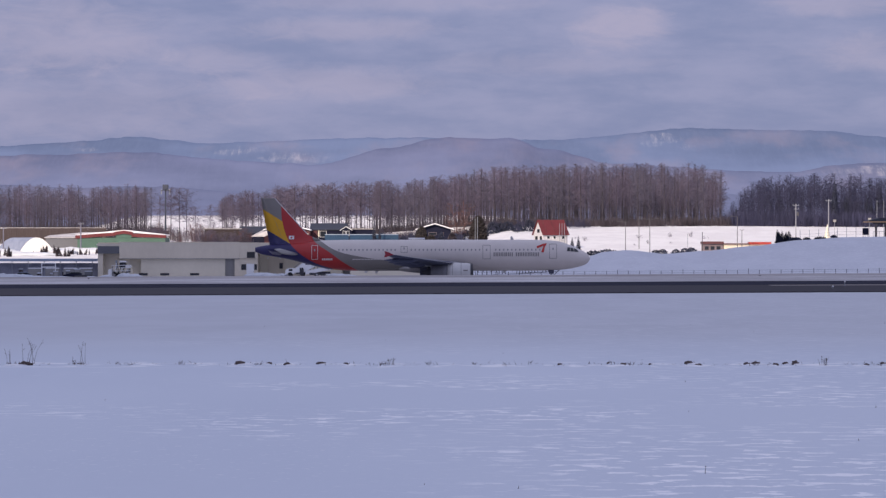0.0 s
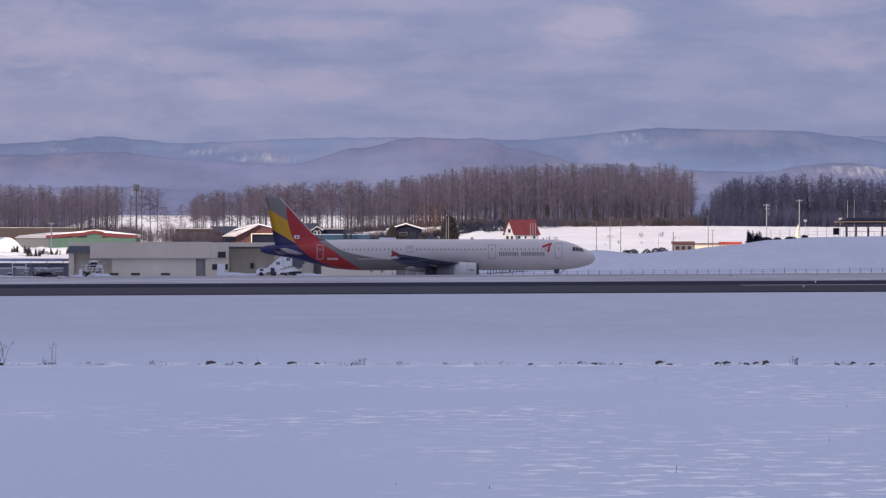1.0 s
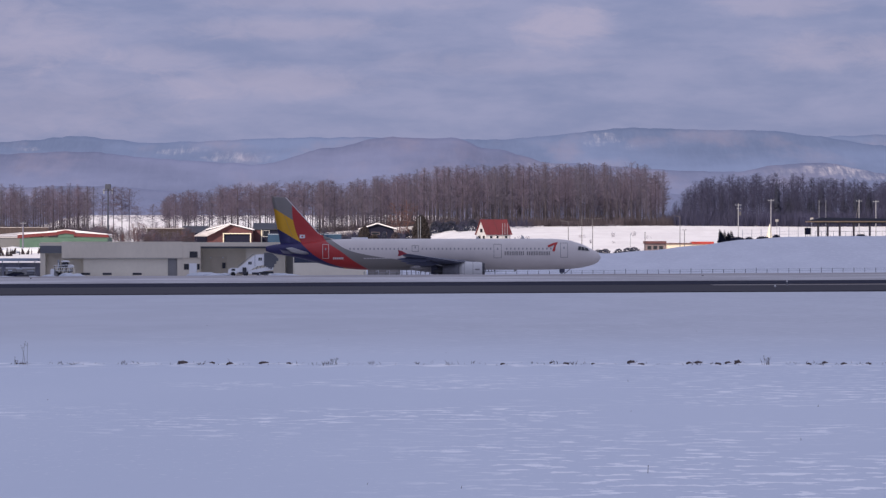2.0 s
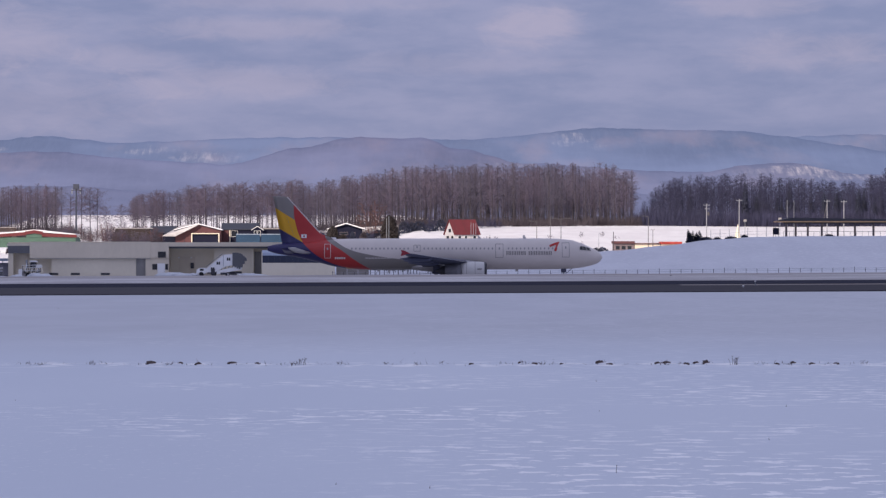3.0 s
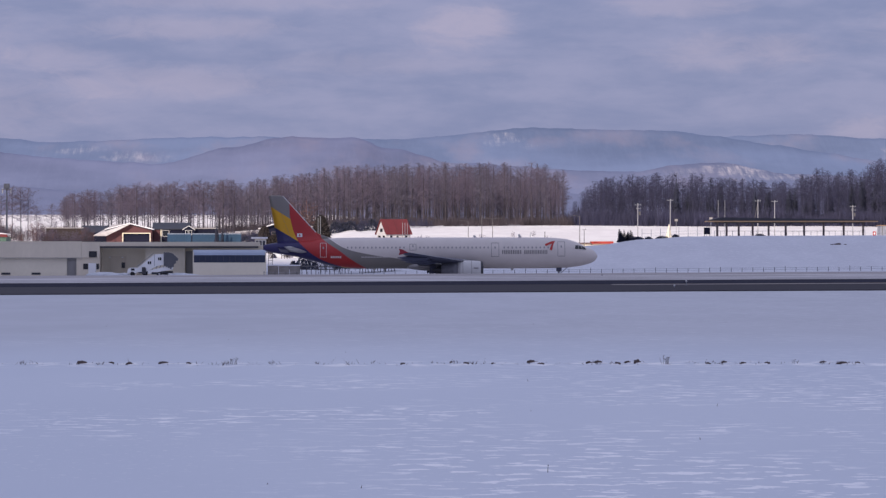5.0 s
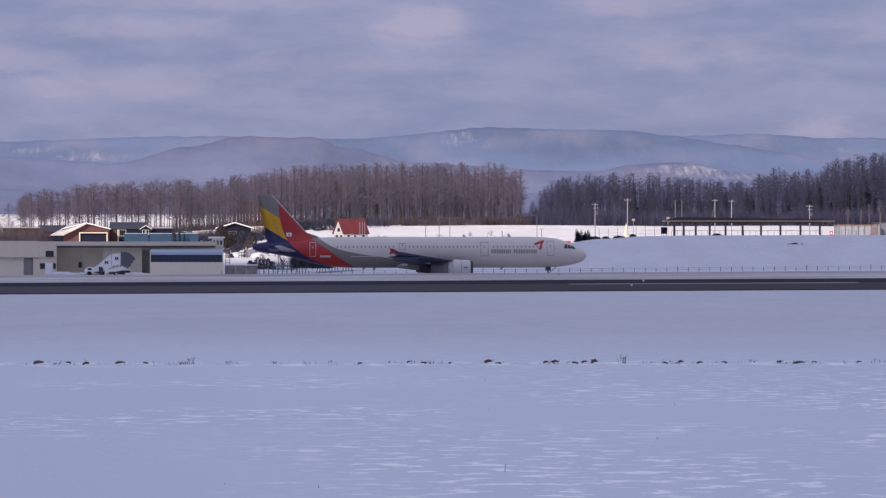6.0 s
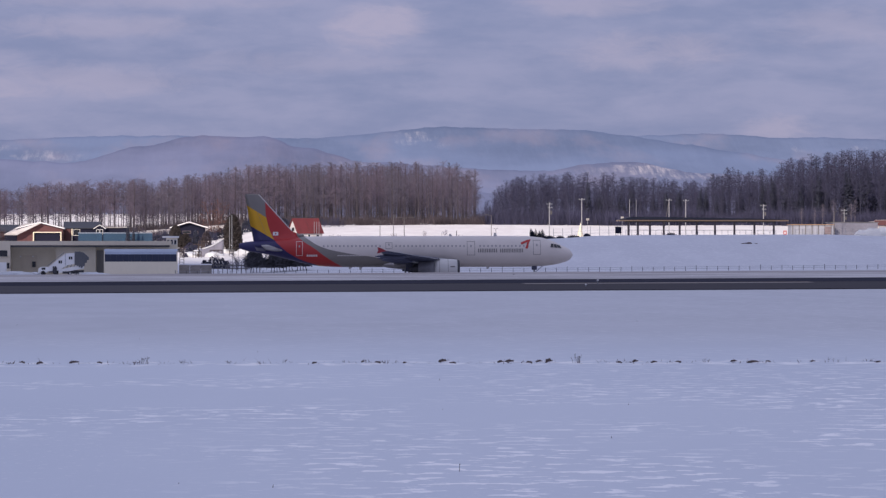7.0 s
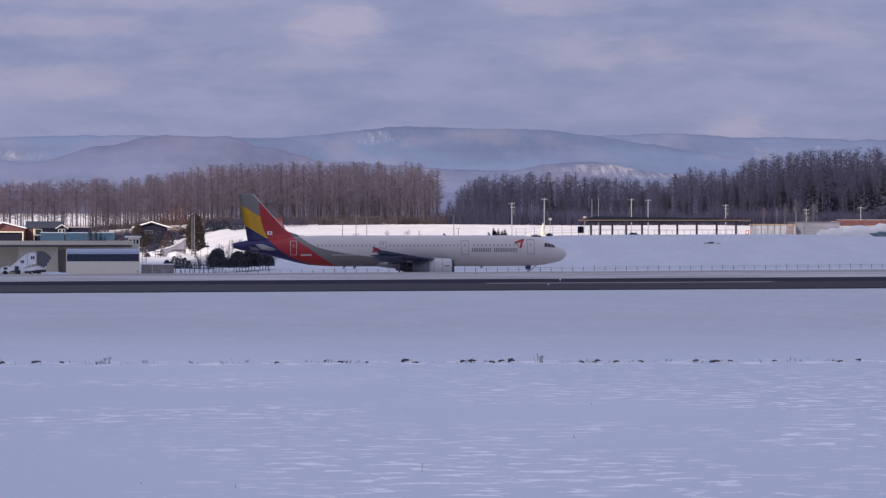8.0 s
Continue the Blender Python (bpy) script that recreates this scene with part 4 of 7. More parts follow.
def make_snow_heaps():
    """Ploughed heaps along the buildings' feet, each with its own lumps."""
    spots = [(-34.28, 634, 3.2, 0.75), (-32.10, 633, 2.2, 0.6), (-30.45, 634, 1.6, 0.5), (-19.34, 626, 2.2, 0.6), (-17.39, 624, 1.5, 0.4), (-79.28, 622, 4.5, 1.0), (-75.86, 624, 3.5, 0.7), (-58.08, 630, 2.2, 0.7), (-80.95, 618, 3.0, 1.2), (-70.85, 626, 3.0, 0.5)]
    rng = random.Random(5)
    spots += [(137.67, 748, 4.0, 1.0), (133.63, 750, 3.5, 0.9), (114.59, 745, 4.0, 0.9), (107.52, 748, 3.0, 0.8), (123.68, 747, 4.0, 1.0),
              (-1.75, 745, 2.4, 0.9), (0.76, 752, 2.8, 1.2), (3.49, 742, 2.2, 0.9), (5.62, 760, 3.0, 1.6), (14.22, 700, 3.2, 1.2), (19.93, 715, 4.0, 1.5), (23.80, 705, 3.0, 1.1), (11.23, 735, 3.0, 1.4),
              (-99.82, 768, 4.4, 1.2), (-92.88, 764, 6.0, 0.7), (-85.09, 782, 6.2, 1.3), (-88.54, 780, 3.0, 1.0), (-81.29, 782, 4.0, 1.2),
              (-77.46, 620, 3.0, 0.9), (-73.01, 622, 3.2, 0.6), (-66.86, 628, 2.6, 0.5), (-59.64, 632, 1.8, 0.9), (-63.15, 631, 1.4, 0.6)]
    spots += [(x, 708, r, 8.54 - ground_z(x, 708) + dh) for x, r, dh in ((148.14, 7.0, 0.35), (154.68, 7.0, 0.6), (143.4, 4.0, 0.1), (160.03, 7.0, 0.5))]
    for x, y, r, h in spots:
        bm = bmesh.new()
        bmesh.ops.create_icosphere(bm, subdivisions=3, radius=1)
        for v in bm.verts:
            n = 1 + 0.35 * noise.noise(v.co * 2.2 + Vector((x, 0, 0)))
            v.co = Vector((v.co.x * r * n, v.co.y * 1.4 * n, v.co.z * h * n))
        ob = link("snow_mound", bm, M["snow_heap"] if y < 800 else M["snow_roof"], True)
        ob.location = (x, y, ground_z(x, y) + 0.1)
        tagged(ob, "rounded ploughed heap of settled snow", "snow heap", "ploughed snow heaps")


make_snow_heaps()


def make_walkway():
    """Covered walkway with a pale blue roof on posts, and the blocks stored below it."""
    Y = 648.0
    x0, x1 = -92.93, -66.59
    g = ground_z(-75, Y)
    w = thing("covered_walkway", (0, Y, g), "covered walkway with a pale blue sheet roof on thin posts", "walkway")
    part("roof", cube(x0, x1, 0, 2.4, 2.11 - g, 2.65 - g, 0.08), M["pipe"], w)
    x = x0 + 0.6
    while x < x1:
        part("post", rod(bmesh.new(), (x, 0.4, 0), (x, 0.4, 2.11 - g), 0.07, n=8), M["metal"], w)
        x += 3.1
    # no real wall here: added sheet stands in for dimness under the roof
    part("dim_backing", cube(x0, x1, 2.2, 2.35, 0, 1.78 - g), M["slate"], w)
    for k, (u0, u1) in enumerate(((-78.99, -76.52), (-75.66, -73.08), (-72.22, -69.64), (-69.21, -66.74))):
        gz = ground_z(u0, 640)
        c = thing("concrete_block", (u0, 640, gz), "snow-topped grey concrete storage block", "block", "blocks below the walkway")
        part("block", cube(0, u1 - u0, 0, 1.6, 0, 0.74 - gz, 0.06), M["concrete"], c)
        part("snow_cap", cube(-0.03, u1 - u0 + 0.03, -0.03, 1.63, 0.74 - gz, 0.92 - gz, 0.08), M["snow_roof"], c)
    gz = ground_z(-75, 636)
    f = thing("steel_frame", (-75.83, 636, gz), "white tubular steel frame on two legs", "frame")
    W = -73.26 - -75.83
    for x in (0, W):
        part("leg", rod(bmesh.new(), (x, 0, 0), (x, 0, 1.83 - gz), 0.09), M["white"], f)
    for v in (1.83, 1.08):
        part("rail", rod(bmesh.new(), (-0.05, 0, v - gz), (W + 0.05, 0, v - gz), 0.09), M["white"], f)


make_walkway()


def make_crates():
    """Snow-covered crates and pallets kept below the walkway roof."""
    rng = random.Random(31)
    for k in range(16):
        x, y = -83.52 + 17.0 * (k + 0.7 * rng.random()) / 16, rng.uniform(633, 643)
        w, d, h = rng.uniform(0.7, 1.5), rng.uniform(0.7, 1.1), rng.uniform(0.6, 1.7)
        c = thing("crate", (x, y, ground_z(x, y)), "snow-covered storage crate below the walkway roof", "crate", "crates below the walkway", turn=rng.uniform(-12, 12))
        part("box", cube(0, w, 0, d, 0, h, 0.03), M[("concrete", "recess", "wood", "panel_dark")[k % 4]], c)
        for q in (0.06, w - 0.14):
            part("batten", cube(q, q + 0.08, -0.04, 0.0, 0.02, h - 0.02), M["pole"], c)
        part("snow_cap", cube(-0.04, w + 0.04, -0.06, d + 0.04, h, h + rng.uniform(0.12, 0.35), 0.1), M["snow_heap"], c)


make_crates()


def make_car(x, y, label, mat, turn=0, scale=1.0):
    c = thing("car", (x, y, ground_z(x, y)), label, "car", turn=turn)
    L, W, H = 4.3 * scale, 1.7 * scale, 1.45 * scale
    bm = prism(bmesh.new(), [(0, 0.35), (0, 0.75), (0.9, 0.92), (3.2, 0.95), (L - 0.05, 0.85), (L, 0.35)], 0, W)
    bmesh.ops.bevel(bm, geom=list(bm.edges), offset=0.06, segments=2, affect="EDGES")
    part("body", bm, mat, c)
    bm = prism(bmesh.new(), [(0.8, 0.9), (1.4, H), (3.0, H), (3.7, 0.92)], 0.12, W - 0.12)
    part("cabin", bm, M["glass"], c)
    part("roof", cube(1.35, 3.05, 0.1, W - 0.1, H, H + 0.05, 0.02), mat, c)
    for xx in (0.8, L - 0.85):
        for yy in (0.08, W - 0.08):
            rings = [[Vector((xx + r * math.cos(6.28318 * q / 16), yy + w, 0.31 + r * math.sin(6.28318 * q / 16))) for q in range(16)] for w, r in ((-0.1, 0.18), (-0.1, 0.31), (0.1, 0.31), (0.1, 0.18))]
            part("wheel", lofted(rings), M["tyre"], c)


make_car(-68.21, 622, "small dark car parked by the snow heaps", M["dark_metal"], scale=0.55)


def make_loader():
    """Snow blower kept in the open bay."""
    x, y = -62.49, 634
    g = ground_z(x, y)
    s = thing("snow_blower", (x, y, g), "grey snow blower vehicle parked in the open bay", "vehicle")
    k = 0.1065
    part("hull", cube(0.3, 36 * k, 0, 2.2, 0.7, 1.9, 0.12), M["panel_light"], s)
    part("cab", cube(14 * k, 26 * k, 0.1, 2.1, 1.9, 3.0, 0.15), M["glass"], s)
    part("cab_roof", cube(13 * k, 27 * k, 0.05, 2.15, 3.0, 3.15, 0.05), M["white"], s)
    part("blower_head", rod(bmesh.new(), (0.3, 0, 0.8), (0.3, 2.2, 0.8), 0.7, n=18), M["recess"], s)
    part("chute", rod(bmesh.new(), (1.0, 1.1, 1.5), (0.8, 1.1, 3.4), 0.22, 0.18, 10), M["metal"], s)
    part("auger_guard", cube(-0.6, 0.2, -0.1, 2.3, 0.3, 1.7, 0.1), M["white"], s)
    for i in range(4):
        part("hose", rod(bmesh.new(), (0.6 + 0.7 * i, -0.1, 1.0), (1.1 + 0.7 * i, -0.1, 2.1 - 0.2 * (i % 2)), 0.06, n=6), M["dark_metal"], s)
    for i in range(7):
        part("frame_bar", rod(bmesh.new(), (0.2 + 0.55 * i, -0.15, 1.2), (0.2 + 0.55 * i + 0.2 * (i % 2), -0.15, 2.4 + 0.5 * math.sin(i * 1.9)), 0.06, n=6), M["white" if i % 2 else "dark_metal"], s)
    for z in (1.35, 1.9, 2.35):
        part("frame_rail", rod(bmesh.new(), (0.0, -0.2, z), (3.6, -0.2, z + 0.15), 0.055, n=6), M["white"], s)
    part("hood", cube(2.5, 3.7, 0.1, 2.1, 1.9, 2.5, 0.15), M["white"], s)
    part("grille", cube(3.0, 3.6, -0.04, 0.0, 1.1, 1.7), M["recess"], s)
    part("mirror_arm", rod(bmesh.new(), (1.4, -0.1, 2.2), (1.1, -0.35, 2.9), 0.04, n=6), M["dark_metal"], s)
    part("lamp_bar", cube(14 * k, 26 * k, 0.6, 0.8, 3.15, 3.3), M["white"], s)
    for xx in (1.3, 3.0):
        for yy in (0.0, 2.2):
            rings = [[Vector((xx + r * math.cos(6.28318 * q / 18), yy + w, 0.55 + r * math.sin(6.28318 * q / 18))) for q in range(18)] for w, r in ((-0.2, 0.3), (-0.2, 0.55), (0.2, 0.55), (0.2, 0.3))]
            part("wheel", lofted(rings), M["tyre"], s)


make_loader()


# ---- the village behind ----
def gable_house(name, place, w, d, eave, ridge, wall, roof, label, windows=(), snow=0.0, along_x=False, over=0.35, door=None, trim="white"):
    """A house with its foot's near corner at place; the ridge runs away from the viewer, or along x."""
    h = thing(name, place, label, "house")
    if along_x:
        pts = [(0, 0), (d, 0), (d, eave), (d / 2, ridge), (0, eave)]
        bm = bmesh.new()
        a = [bm.verts.new((0, y, z)) for y, z in pts]
        b = [bm.verts.new((w, y, z)) for y, z in pts]
    else:
        pts = [(0, 0), (w, 0), (w, eave), (w / 2, ridge), (0, eave)]
        bm = bmesh.new()
        a = [bm.verts.new((x, 0, z)) for x, z in pts]
        b = [bm.verts.new((x, d, z)) for x, z in pts]
    bm.faces.new(a), bm.faces.new(b[::-1])
    for i in range(5):
        bm.faces.new((a[i], a[(i + 1) % 5], b[(i + 1) % 5], b[i]))
    bmesh.ops.recalc_face_normals(bm, faces=bm.faces)
    part("wall", bm, wall, h)
    half = (d if along_x else w) / 2
    rise = ridge - eave
    for s in (-1, 1):
        for lift, thick, mat, nm, lab in ((0.02, 0.16, roof, "roof", ""), (0.19, snow, M["snow_roof"], "roof_snow", "snow lying on the roof")):
            if not thick:
                continue
            e = half + over
            z_e = eave - rise * over / half
            prof = [(half - s * 0, ridge + lift), (half + s * e, z_e + lift), (half + s * e, z_e + lift + thick), (half, ridge + lift + thick)]
            bm = bmesh.new()
            if along_x:
                va = [bm.verts.new((-over, q, z)) for q, z in prof]
                vb = [bm.verts.new((w + over, q, z)) for q, z in prof]
            else:
                va = [bm.verts.new((q, -over, z)) for q, z in prof]
                vb = [bm.verts.new((q, d + over, z)) for q, z in prof]
            bm.faces.new(va), bm.faces.new(vb[::-1])
            for i in range(4):
                bm.faces.new((va[i], va[(i + 1) % 4], vb[(i + 1) % 4], vb[i]))
            bmesh.ops.recalc_face_normals(bm, faces=bm.faces)
            part(nm, bm, mat, h, lab)
    for x0, x1, z0, z1 in windows:
        window_on(h, x0, x1, z0, z1, 0.0, trim)
    if door:
        x0, x1, z1, mat = door
        part("door", cube(x0, x1, -0.08, 0.02, 0, z1), mat, h)
    return h


def shed_box(name, x0, x1, y, d, z0, z1, wall, roof_mat, label, roof_t=0.25, foot=None, category="building"):
    g = ground_z((x0 + x1) / 2, y) - 0.3 if foot is None else foot
    s = thing(name, (x0, y, g), label, category)
    part("wall", cube(0, x1 - x0, 0, d, 0, z1 - g), wall, s)
    part("roof", cube(-0.3, x1 - x0 + 0.3, -0.3, d + 0.3, z1 - g, z1 - g + roof_t, 0.04), roof_mat, s)
    return s


def make_village():
    # arched storage tent with a pale end wall
    x0, x1, y = -100.49, -92.69, 800
    g = ground_z(x0, y)
    w, top = x1 - x0, 7.25 - g
    t = thing("arched_hangar", (x0, y, g), "arched membrane hangar with a bright white end wall", "hangar")
    arch = [(w / 2 - w / 2 * math.cos(math.pi * k / 16) , top * (1 - abs(math.cos(math.pi * k / 16)) ** 1.9) ** 0.9) for k in range(17)]
    part("end_wall", prism(bmesh.new(), arch, 0, 0.2), M["tarp"], t)
    rings = [[Vector((x - 0.75 * yy, yy, z)) for x, z in arch] for yy in (0.22, 9.0)]
    part("membrane", lofted(rings), M["vault"], t, "membrane vault coloured grey-blue for its shade")
    for k in (5, 8, 11):
        part("seam", cube(arch[k][0] - 0.03, arch[k][0] + 0.03, -0.03, 0.0, 0.1, arch[k][1] - 0.1), M["panel_light"], t)
    # green warehouse with red eaves
    y = 830
    x0, x1 = -90.18, -68.57
    g = ground_z(x0, y) - 0.5
    s = thing("warehouse", (x0, y, g), "green-clad warehouse with red eaves and snowy low roof", "warehouse")
    w = x1 - x0
    za, zb, zc = 7.57 - g, 8.82 - g, 7.85 - g
    um, un = -80.70 - x0, -76.80 - x0
    n = 14
    for i in range(n):
        xa, xb = w * i / n, w * (i + 1) / n
        part("cladding_panel", cube(xa + 0.01, xb - 0.01, 0, 0.12, 0, za - 0.3), M["green"], s)
    part("core", cube(0, w, 0.14, 14, 0, za - 0.3), M["green"], s)
    part("gable", cube(um, un, -0.1, 10, za - 0.3, zb - 0.6), M["green"], s)
    part("eave", prism(bmesh.new(), [(-0.5, za - 0.5), (um, zb - 1.0), (um, zb - 0.2), (-0.5, za + 0.3)], -0.3, 0), M["roof_red"], s)
    part("eave", prism(bmesh.new(), [(un, zb - 1.3), (w + 0.3, zc - 0.6), (w + 0.3, zc + 0.1), (un, zb - 0.5)], -0.3, 0), M["roof_red"], s)
    part("eave", prism(bmesh.new(), [(um - 0.3, zb - 0.9), ((um + un) / 2, zb - 0.55), (un + 0.3, zb - 0.9), (un + 0.3, zb - 0.1), ((um + un) / 2, zb + 0.25), (um - 0.3, zb - 0.1)], -0.4, 0), M["roof_red"], s)
    part("roof_snow", prism(bmesh.new(), [(-0.5, za + 0.3), (um, zb - 0.2), ((um + un) / 2, zb + 0.25), (un, zb - 0.3), (w, zc + 0.1), (w, zc + 0.25), ((um + un) / 2, zb + 0.4), (-0.5, za + 0.42)], -0.2, 14), M["snow_roof"], s)
    side = -98.12 - x0
    part("side_wall", cube(side, -0.02, 1.5, 14, 0, 7.43 - g), M["panel_dark"], s)
    part("side_roof", lofted([[Vector((q, y, z - g)) for y, z in ((1.2, 7.35), (12.0, top), (12.0, top - 0.2), (1.2, 7.2))] for q, top in ((side - 0.4, 7.9), (-0.3, 8.62), (-84.6 - x0, 8.75))]), M["verge"], s, "grey snowy lean-to roof")
    # long brown hoarding
    y = 870
    h = thing("board_fence", (-123.30, y, ground_z(-105, y) - 0.4), "long brown board hoarding with a pale rail", "fence")
    g = ground_z(-105, y) - 0.4
    W = -87.07 - -123.30
    nb = 60
    for i in range(nb):
        part("board", cube(W * i / nb + 0.02, W * (i + 1) / nb - 0.02, 0, 0.06, 0, 9.91 - g), M["brown_fence"], h)
    part("rail", cube(-0.1, W, -0.1, 0.12, 9.91 - g, 10.05 - g), M["verge"], h)
    # sheds of weathered wood
    y = 850
    s = shed_box("shed", -60.23, -51.10, y, 6, 0, 9.50, M["wood"], M["verge"], "weathered brown timber shed with open bays and snow on its roof")
    W = -51.10 - -60.23
    for i in range(6):
        part("post", cube(W * i / 6 + 0.1, W * i / 6 + 0.3, -0.15, 0.0, 0, 9.35 - s.location.z), M["wood"], s)
    gable_house("shed", (-51.12, 848, ground_z(-52, 848) - 0.4), -45.14 - -51.12, 7, 8.91 - ground_z(-52, 848), 10.05 - ground_z(-52, 848) + 0.4, M["brick_red"], M["roof_dark"], "small brown shed with a dark roof", along_x=True)
    g = ground_z(-39.96, 838) - 0.4
    # the navy door slab imitates the dark inside of an open doorway
    gable_house("house", (-44.47, 838, g), -33.21 - -44.47, 10, 9.00 - g, 10.41 - g, M["brick_red"], M["roof_dark"], "red clad workshop with a wide gable and snowy roof", snow=0.22,
                windows=[], door=(-40.39 - -44.47, -33.91 - -44.47, 8.30 - g, M["navy"]))
    f = thing("gate_frame", (-40.34, 837, g), "pale timber frame round a workshop door", "door frame")
    W = -33.73 - -40.34
    part("lintel", cube(-0.2, W + 0.2, 0.3, 0.8, 8.15 - g, 8.37 - g), M["cream"], f)
    part("jamb", cube(-0.2, 0.05, 0.3, 0.8, 0, 8.15 - g), M["cream"], f)
    part("jamb", cube(W - 0.05, W + 0.2, 0.3, 0.8, 0, 8.15 - g), M["cream"], f)
    X, g = -48.07, ground_z(-47.22, 842) - 0.4
    lt = thing("lean_to", (X, 842, g), "dark lean-to under a long snowy roof slope", "shed")
    part("wall", cube(0.3, -44.68 - X, 0.3, 7, 0, 8.39 - g), M["navy"], lt)
    part("roof", lofted([[Vector((x - X, y, z - g + d)) for x, y, z in ((-47.6, -6.0, 7.55), (-44.4, -6.0, 7.55), (-38.6, -5.2, 10.45), (-43.3, 6.0, 10.35))] for d in (0.0, 0.16)]), M["verge"], lt, "grey snow slope of the roof")
    g = ground_z(-28.95, 845) - 0.4
    X = -33.06
    hs = gable_house("house", (X, 845, g), -24.41 - X, 8, 9.32 - g, 10.81 - g, M["navy"], M["roof_dark"], "dark house with slate roof and white trimmed dormer", along_x=True,
                     windows=[(-30.93 - X, -29.23 - X, 7.48 - g, 9.04 - g)])
    part("corner_board", cube(-31.36 - X, -31.08 - X, -0.2, 0, 0, 9.18 - g), M["cream"], hs)
    part("side_wall", cube(-0.05, -31.50 - X, -0.12, 0.0, 0, 9.18 - g), M["brick_red"], hs, "dark red boarded wall")
    X = -25.59
    g = ground_z(X, 842) - 0.4
    gable_house("porch", (X, 842, g), -22.91 - X, 2.5, 9.17 - g, 10.01 - g, M["navy"], M["white"], "white trimmed porch gable with tall windows", over=0.2,
                windows=[(0.5, 1.25, 7.75 - g, 9.02 - g), (1.4, 2.15, 7.75 - g, 9.02 - g)])
    shed_box("long_shed", -23.18, -17.45, 852, 6, 0, 9.44, M["navy"], M["verge"], "long dark shed with a pale roof edge", 0.25)
    # teal containers in a row
    for k, (u0, u1) in enumerate(((-29.34, -23.44), (-23.16, -17.27), (-16.99, -11.09))):
        g = ground_z(u0, 836)
        c = thing("container", (u0, 836, g), "teal corrugated steel shipping container", "container", "containers in a row")
        W, H = u1 - u0, 8.15 - g
        part("body", cube(0, W, 0.1, 2.4, 0, H), M["teal"], c)
        for i in range(14):
            part("corrugation", cube(W * (i + 0.15) / 14, W * (i + 0.65) / 14, 0.03, 0.1, 0.15, H - 0.15), M["teal"], c)
        part("top_rail", cube(0, W, 0.0, 0.12, H - 0.13, H + 0.02), M["pipe"], c)
    # dark blue house with white roof edges
    X = -5.99
    g = ground_z(X, 830) - 0.4
    gable_house("house", (X, 830, g), 1.95 - X, 8, 9.25 - g, 10.45 - g, M["navy"], M["roof_dark"], "dark navy house with snow along its low roof edges", over=0.8,
                windows=[(2.4, 4.4, 7.9 - g, 8.6 - g), (5.3, 6.2, 7.71 - g, 8.54 - g)], snow=0.24, trim="kiosk")
    # red-roofed house, its white gable end half turned to the airfield
    X, Y = 22.67, 760
    g = ground_z(X, Y) - 0.3
    hs = gable_house("house", (X, Y, g), 6.0, 5.5, 7.95 - g, 10.95 - g, M["house_white"], M["roof_red"], "small white house with a steep red sheet roof", along_x=True, over=0.32,
                     windows=[(0.8, 1.6, 6.75 - g, 7.5 - g), (2.4, 3.1, 6.75 - g, 7.5 - g), (4.5, 5.3, 6.75 - g, 7.5 - g)])
    hs.matrix_basis = pose(X, Y, g, 0, 0, 22)
    for z0, z1, a, c in ((8.2, 9.0, 2.1, 3.4), (6.2, 7.4, 0.8, 1.9), (6.2, 7.4, 3.2, 4.5)):
        part("gable_window", cube(-0.05, 0.02, a, c, z0 - g, z1 - g), M["glass"], hs)
    for x in (0.8, 2.9, 5.0):
        part("roof_seam", rod(bmesh.new(), (x, -0.30, 7.98 - g), (x, 2.75, 11.14 - g), 0.03, n=5), M["brick_red"], hs)
    for x in (3.7, 4.3, 4.9):
        part("flue", rod(bmesh.new(), (x, -0.7, 5.6 - g), (x, -0.7, 10.3 - g), 0.06), M["metal"], hs)
    # low kiosks with red roofs on the field's edge
    y = 742
    for u0, u1, v1, wall in ((57.19, 61.80, 5.62, M["kiosk"]), (61.93, 67.53, 5.56, M["panel"]), (67.66, 72.27, 5.50, M["cream"])):
        g = ground_z(u0, y) - 0.3
        s = thing("kiosk", (u0, y, g), "low roadside kiosk with a red flat roof", "kiosk", "kiosks by the field")
        W = u1 - u0
        part("wall", cube(0, W, 0, 3, 0, v1 - g), wall, s)
        part("roof", cube(-0.2, W + 0.1, -0.5, 3.2, v1 - g, v1 - g + (0.55 if W < 5 else 0.2), 0.04), (M["brick_red"] if wall == M["kiosk"] else M["roof_bright"]) if W < 5 else M["brick_red"], s)
        for i in range(3):
            if W < 5:
                window_on(s, 0.5 + 1.3 * i, 1.4 + 1.3 * i, v1 - g - 1.3, v1 - g - 0.5, 0.0, "dark_metal")
    # bright wooden gate and sledges in the yard
    for i, (u, y, w, h) in enumerate(((-1.86, 790, 3.0, 1.6), (0.27, 800, 2.0, 2.2), (2.74, 742, 2.6, 1.5), (-3.72, 738, 0.8, 2.2), (-0.99, 736, 1.8, 1.4), (6.91, 735, 2.6, 1.2))):
        s = thing("yard_rack", (u, y, ground_z(u, y)), "dark timber rack half buried in yard snow", "rack", "racks in the yard")
        for k in range(4):
            part("upright", cube(w * k / 3, w * k / 3 + 0.14, 0, 0.14, 0, h), M["wood"], s)
        for k in range(2):
            part("rail", cube(0, w + 0.14, -0.05, 0.0, h * (0.4 + 0.5 * k), h * (0.4 + 0.5 * k) + 0.15), M["wood"], s)
    # low membrane tunnel and a ladder in the yard
    x, y = 0.6, 742
    g = ground_z(x, y)
    tn = thing("garden_tunnel", (x, y, g - 0.1), "grey-white membrane garden tunnel half sunk in snow", "polytunnel")
